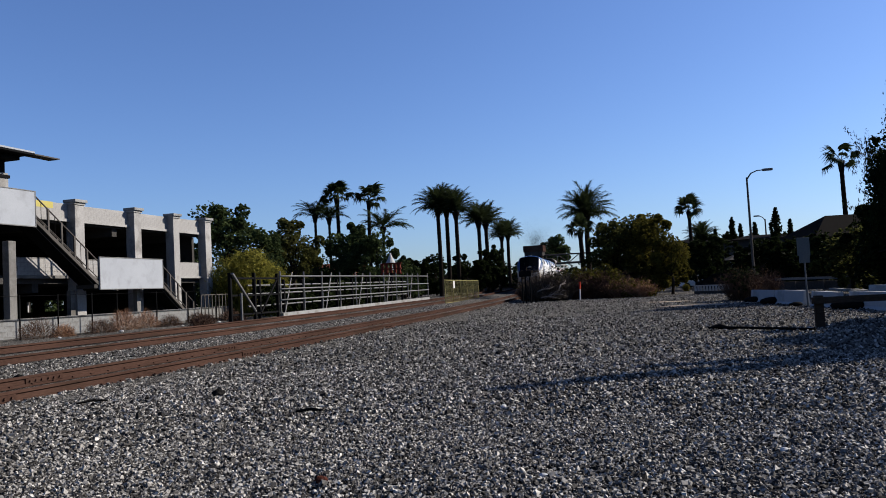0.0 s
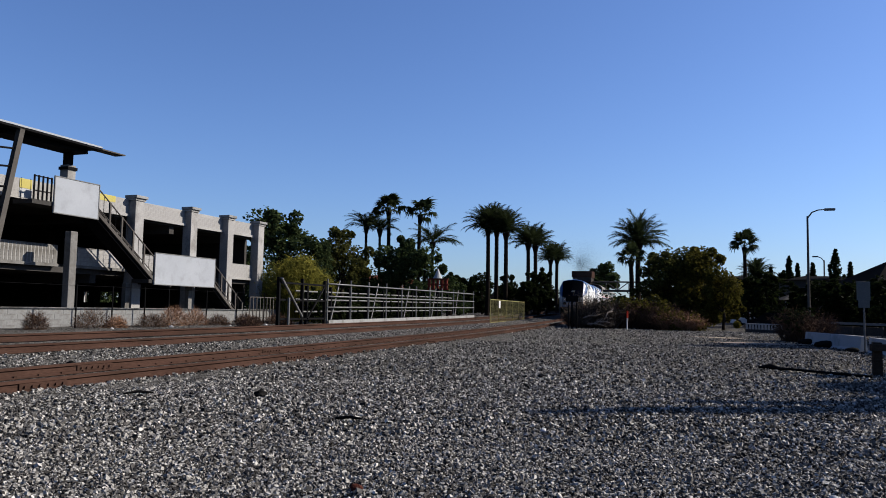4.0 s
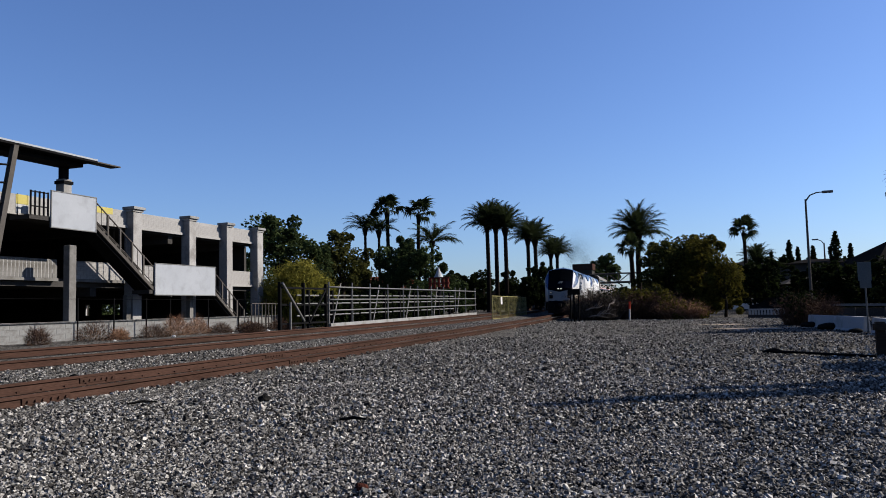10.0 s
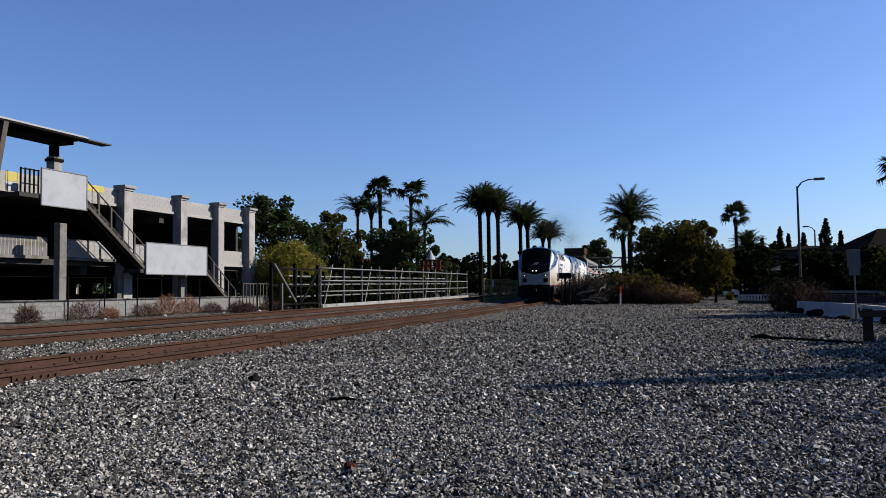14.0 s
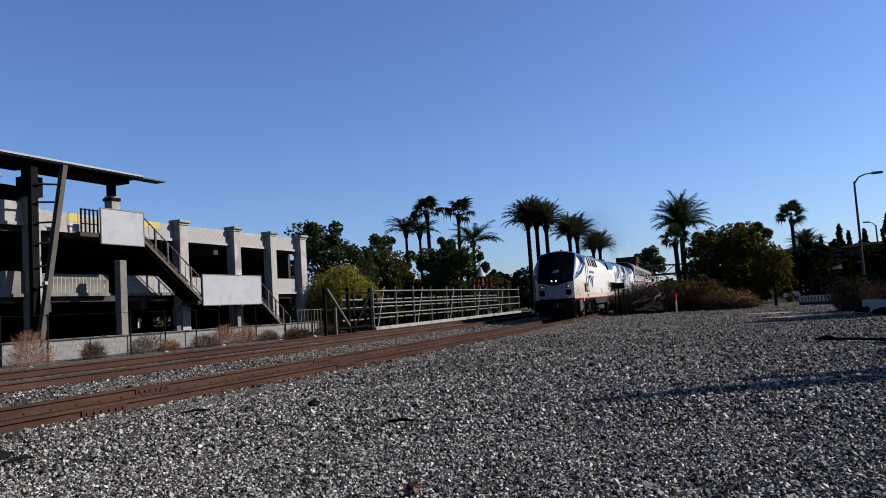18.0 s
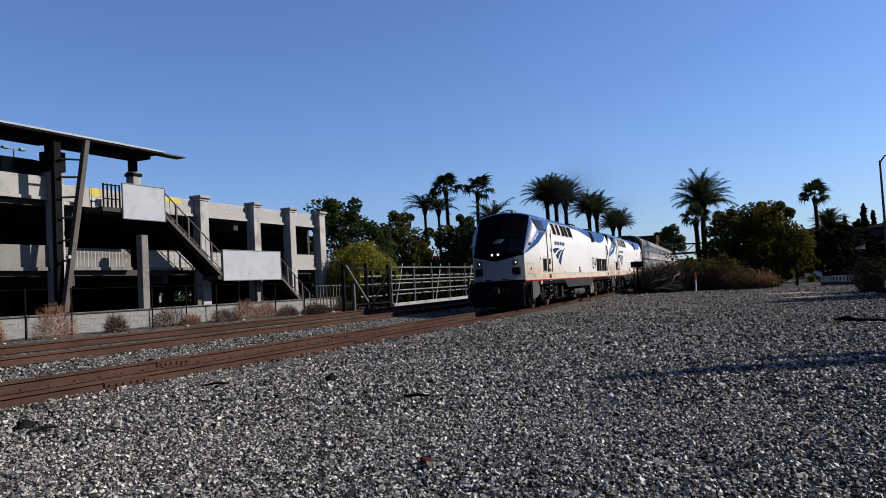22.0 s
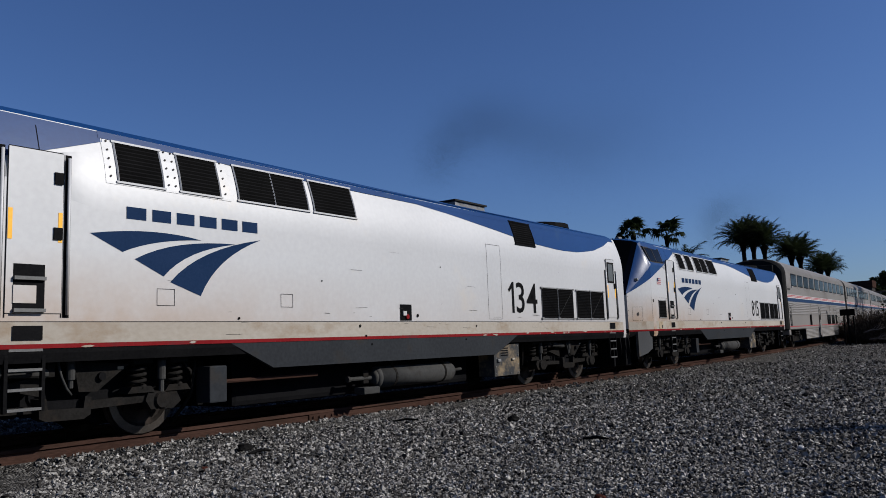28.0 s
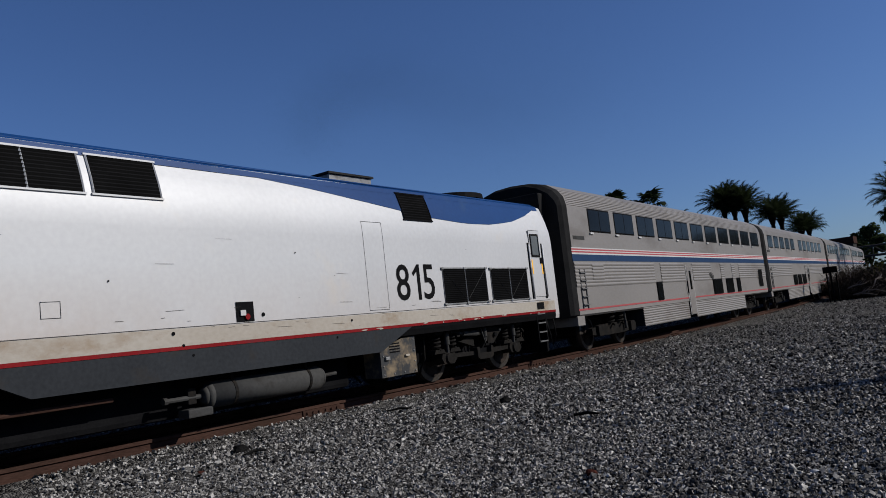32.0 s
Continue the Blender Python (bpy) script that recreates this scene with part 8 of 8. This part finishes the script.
def sector(r0, r1, a0, a1, xmin=-16.0, power=1.0):
    def pick(g, n):
        r = np.sqrt(g.uniform(0, 1, n) ** power * (r1 * r1 - r0 * r0) + r0 * r0)
        a = np.radians(g.uniform(a0, a1, n))
        x, y = -r * np.sin(a), r * np.cos(a)
        k = x > np.maximum(xmin, TRACK_X - SKEW * y - K_CURVE * y * y + 0.86)
        return x[k], y[k]
    return pick


def lane(x0, x1, y0, y1):
    def pick(g, n):
        y = y0 + (y1 - y0) * g.uniform(0, 1, n) ** 1.5
        return TRACK_X - SKEW * y - K_CURVE * y * y + g.uniform(x0, x1, n), y
    return pick


stone_field("ballast_stones", "loose grey crushed stones covering the yard", 104000, sector(3.2, 8.5, -22, 80), 0.0122, 1)
stone_field("outer_ballast_stones", "loose grey crushed stones of the middle yard", 62000, sector(8.5, 15, -20, 66), 0.0165, 2)
stone_field("far_ballast_stones", "loose grey crushed stones of the far yard", 32000, sector(15, 34, -20, 44, power=1.3), 0.021, 4)
stone_field("distant_ballast_stones", "loose grey crushed stones at the yard's end", 9000, sector(34, 64, -12, 14), 0.024, 6)
stone_field("track_ballast", "pale crushed stones between the two tracks", 14000, lane(-3.85, -1.3, 2, 56), 0.018, 3, 0.0)


def rock(at, s, material, label, name="rock", flat=0.7, seed=0):
    bm = bmesh.new()
    bmesh.ops.create_icosphere(bm, subdivisions=2, radius=1)
    for v in bm.verts:
        k = 1 + 0.45 * noise.noise(v.co * 1.3 + Vector((seed, 0, 0)))
        v.co = Vector((v.co.x * s * k, v.co.y * s * k * 0.8, v.co.z * s * k * flat))
    ob = part(name, bm, material, None)
    ob.matrix_world = pose(at[0], at[1], ground_z(*at) + s * flat * 0.55, 0, 0, seed * 50)
    return tagged(ob, label, "rock", "loose rocks")


rock((-6.6, 10.45), 0.105, M_BLACKROCK, "black chunk of rock lying on the gravel", seed=1)
rock((-8.15, 6.3), 0.115, M_BLACKROCK, "black chunk of rock lying on the gravel", seed=2)
rock((-2.6, 5.44), 0.06, M_REDLUMP, "rusty lump lying on the gravel", seed=3)
rock((-12.6, 12.8), 0.09, M_BLACKROCK, "black chunk of rock lying on the gravel", seed=4)
rock((-7.2, 5.0), 0.05, M_REDLUMP, "reddish stone lying on the gravel", seed=5)
for i, (x, y, s) in enumerate(((-0.93, 5.62, 0.04), (0.82, 6.6, 0.045), (-5.2, 8.2, 0.05), (-1.9, 9.0, 0.05))):
    rock((x, y), s, M_STRIPE_W, "white pebble among the grey stones", "white_stone", 0.6, 10 + i)
for i, (x, y, l, a) in enumerate(((-8.2, 9.65, 0.42, 40), (-7.6, 6.1, 0.3, 80), (-4.15, 8.5, 0.34, 5))):
    st = part("stick", sweep(bmesh.new(), [(-l / 2, 0, 0), (0, 0.03, 0.02), (l / 2, -0.01, 0.01)], [0.016, 0.022, 0.012], 6), M_BLACKROCK, None)
    st.matrix_world = pose(x, y, ground_z(x, y) + 0.05, 0, 0, a)
    tagged(st, "dark broken stick lying on the gravel", "stick", "sticks")
for i, (x, y) in enumerate(((-24.2, 20.0), (-24.3, 26.9), (-24.5, 31.0), (-24.2, 35.4), (-24.0, 38.5), (-23.0, 39.5), (-24.2, 18.0), (-23.4, 37.6))):
    rock((x, y), 0.06 + 0.03 * (i % 3), M_STRIPE_W, "pale litter caught among dry weeds", "litter", 0.5, 30 + i)

# ---- repeated pieces ----
def shared(name, bm, material):
    me = bpy.data.meshes.new(name)
    bm.to_mesh(me)
    bm.free()
    me.materials.append(material)
    return me


TIE = shared("tie", boxed(-1.3, 1.3, -0.11, 0.11, -0.2, 0.0, bevel=0.015), M_TIE)
for k in range(150):
    y = -14 + k * 0.52
    h = math.atan(2 * K_CURVE * y)
    again("tie", TIE, near_track, Matrix.Translation((track_x(y), y, track_z(y) - 0.26)) @ Euler((0, 0, h)).to_matrix().to_4x4())
    if k < 130:
        again("tie", TIE, far_track, Matrix.Translation((track_x(y) - 4.8, y, track_z(y) - 0.06)) @ Euler((0, radians(4.5), h)).to_matrix().to_4x4())
# rail anchors at every tie, and fishplates at the joints
bm = bmesh.new()
for k in range(120):
    y = -6 + k * 0.52
    for dx, dz in ((0.75, 0.0), (-0.75, 0.04)):
        cx, cz = track_x(y) + dx, track_z(y) + dz - 0.175
        box(bm, cx + 0.05, cx + 0.085, y - 0.03, y + 0.03, cz, cz + 0.035)
tagged(part("rail_anchors", bm, M_RUST, near_track), "", "", "", "stuff")
PLATE = shared("fishplate", boxed(-0.012, 0.012, -0.45, 0.45, -0.05, 0.05, bevel=0.006), M_RUST)
BOLT = shared("bolt", tubed((0, 0, 0), (0.03, 0, 0), 0.02, n=6), M_RUST)
for y, dx in ((9.3, 0.75), (17.2, 0.75), (12.0, -0.75), (18.6, -0.75), (28.0, 0.75)):
    x, z = track_x(y) + dx + 0.03, track_z(y) - 0.1 + (0.04 if dx < 0 else 0)
    again("fishplate", PLATE, near_track, Matrix.Translation((x, y, z)))
    for q in (-0.36, -0.22, -0.08, 0.08, 0.22, 0.36):
        again("bolt", BOLT, near_track, Matrix.Translation((x + 0.01, y + q, z)))
# block courses on the right-hand parapets
BLOCK = shared("block", boxed(0, 0.003, 0.003, 0.412, 0.003, 0.202, bevel=0.0015), M_CONC)
for sp, y, z in BLOCKS[:300]:
    again("block", BLOCK, sp, Matrix.Translation((FX, y, z)))
# courses of the low wall
WBLOCK = shared("wall_block_piece", boxed(0, 0.010, 0.005, 0.99, 0.004, 0.235, bevel=0.004), M_WALL)
for r in range(5):
    for k in range(42):
        y = 3 + k * 1.0 + (0.5 if r % 2 else 0)
        if y < 45.8:
            again("block", WBLOCK, low_wall, Matrix.Translation((-28.1, y, -0.1 + r * 0.24)))

# ---- what moves ----
# Seconds, and how far along the track the leading nose stands.
RUN = [(0, 90.2), (2, 87.4), (4, 84.0), (6, 79.9), (7, 77.4), (8, 74.9), (9, 72.4), (10, 69.9), (11, 67.4), (12, 64.8), (13, 62.0), (14, 59.2), (15, 56.2), (16, 52.9), (17, 49.6), (18, 46.2), (19, 42.6), (20, 38.75), (21, 34.75), (22, 30.6), (23, 26.3), (24, 21.65), (25, 16.8), (25.5, 14.3), (26.5, 9.0), (27.5, 3.3), (28, 0.39), (28.5, -2.5), (29, -5.45), (29.5, -8.43), (30, -11.45), (30.5, -14.54), (31, -17.68), (31.5, -20.87), (32, -24.12)]


def on_track(y):
    return Vector((track_x(y), y, track_z(y)))


def motions():
    for v, off, length in TRAIN:
        rows = []
        for t, s in RUN:
            a, b = on_track(s + off + 4), on_track(s + off + length - 4)
            d = (b - a).normalized()
            o = a - 4 * d
            rows.append((t, Matrix.Translation(o) @ Euler((math.asin(d.z), 0, math.atan2(-d.x, d.y))).to_matrix().to_4x4()))
        walk(v, rows)
    # wheels roll without slipping: radius 0.5 m
    def place(t):
        for (a, p), (b, q) in zip(RUN, RUN[1:]):
            if t <= b:
                return p + (q - p) * (t - a) / (b - a)
        return RUN[-1][1]
    times, last, t = [0.0], place(0.0), 0.0
    while t < 31.95:
        t = round(t + 0.1, 2)
        if last - place(t) > 0.5 or t >= 31.95:
            times.append(t)
            last = place(t)
    for ob, y in SPINNING:
        walk(ob, [(t, Matrix.Translation((0, y, 0.5)) @ Euler(((RUN[0][1] - place(t)) / 0.5, 0, 0)).to_matrix().to_4x4()) for t in times])


motions()
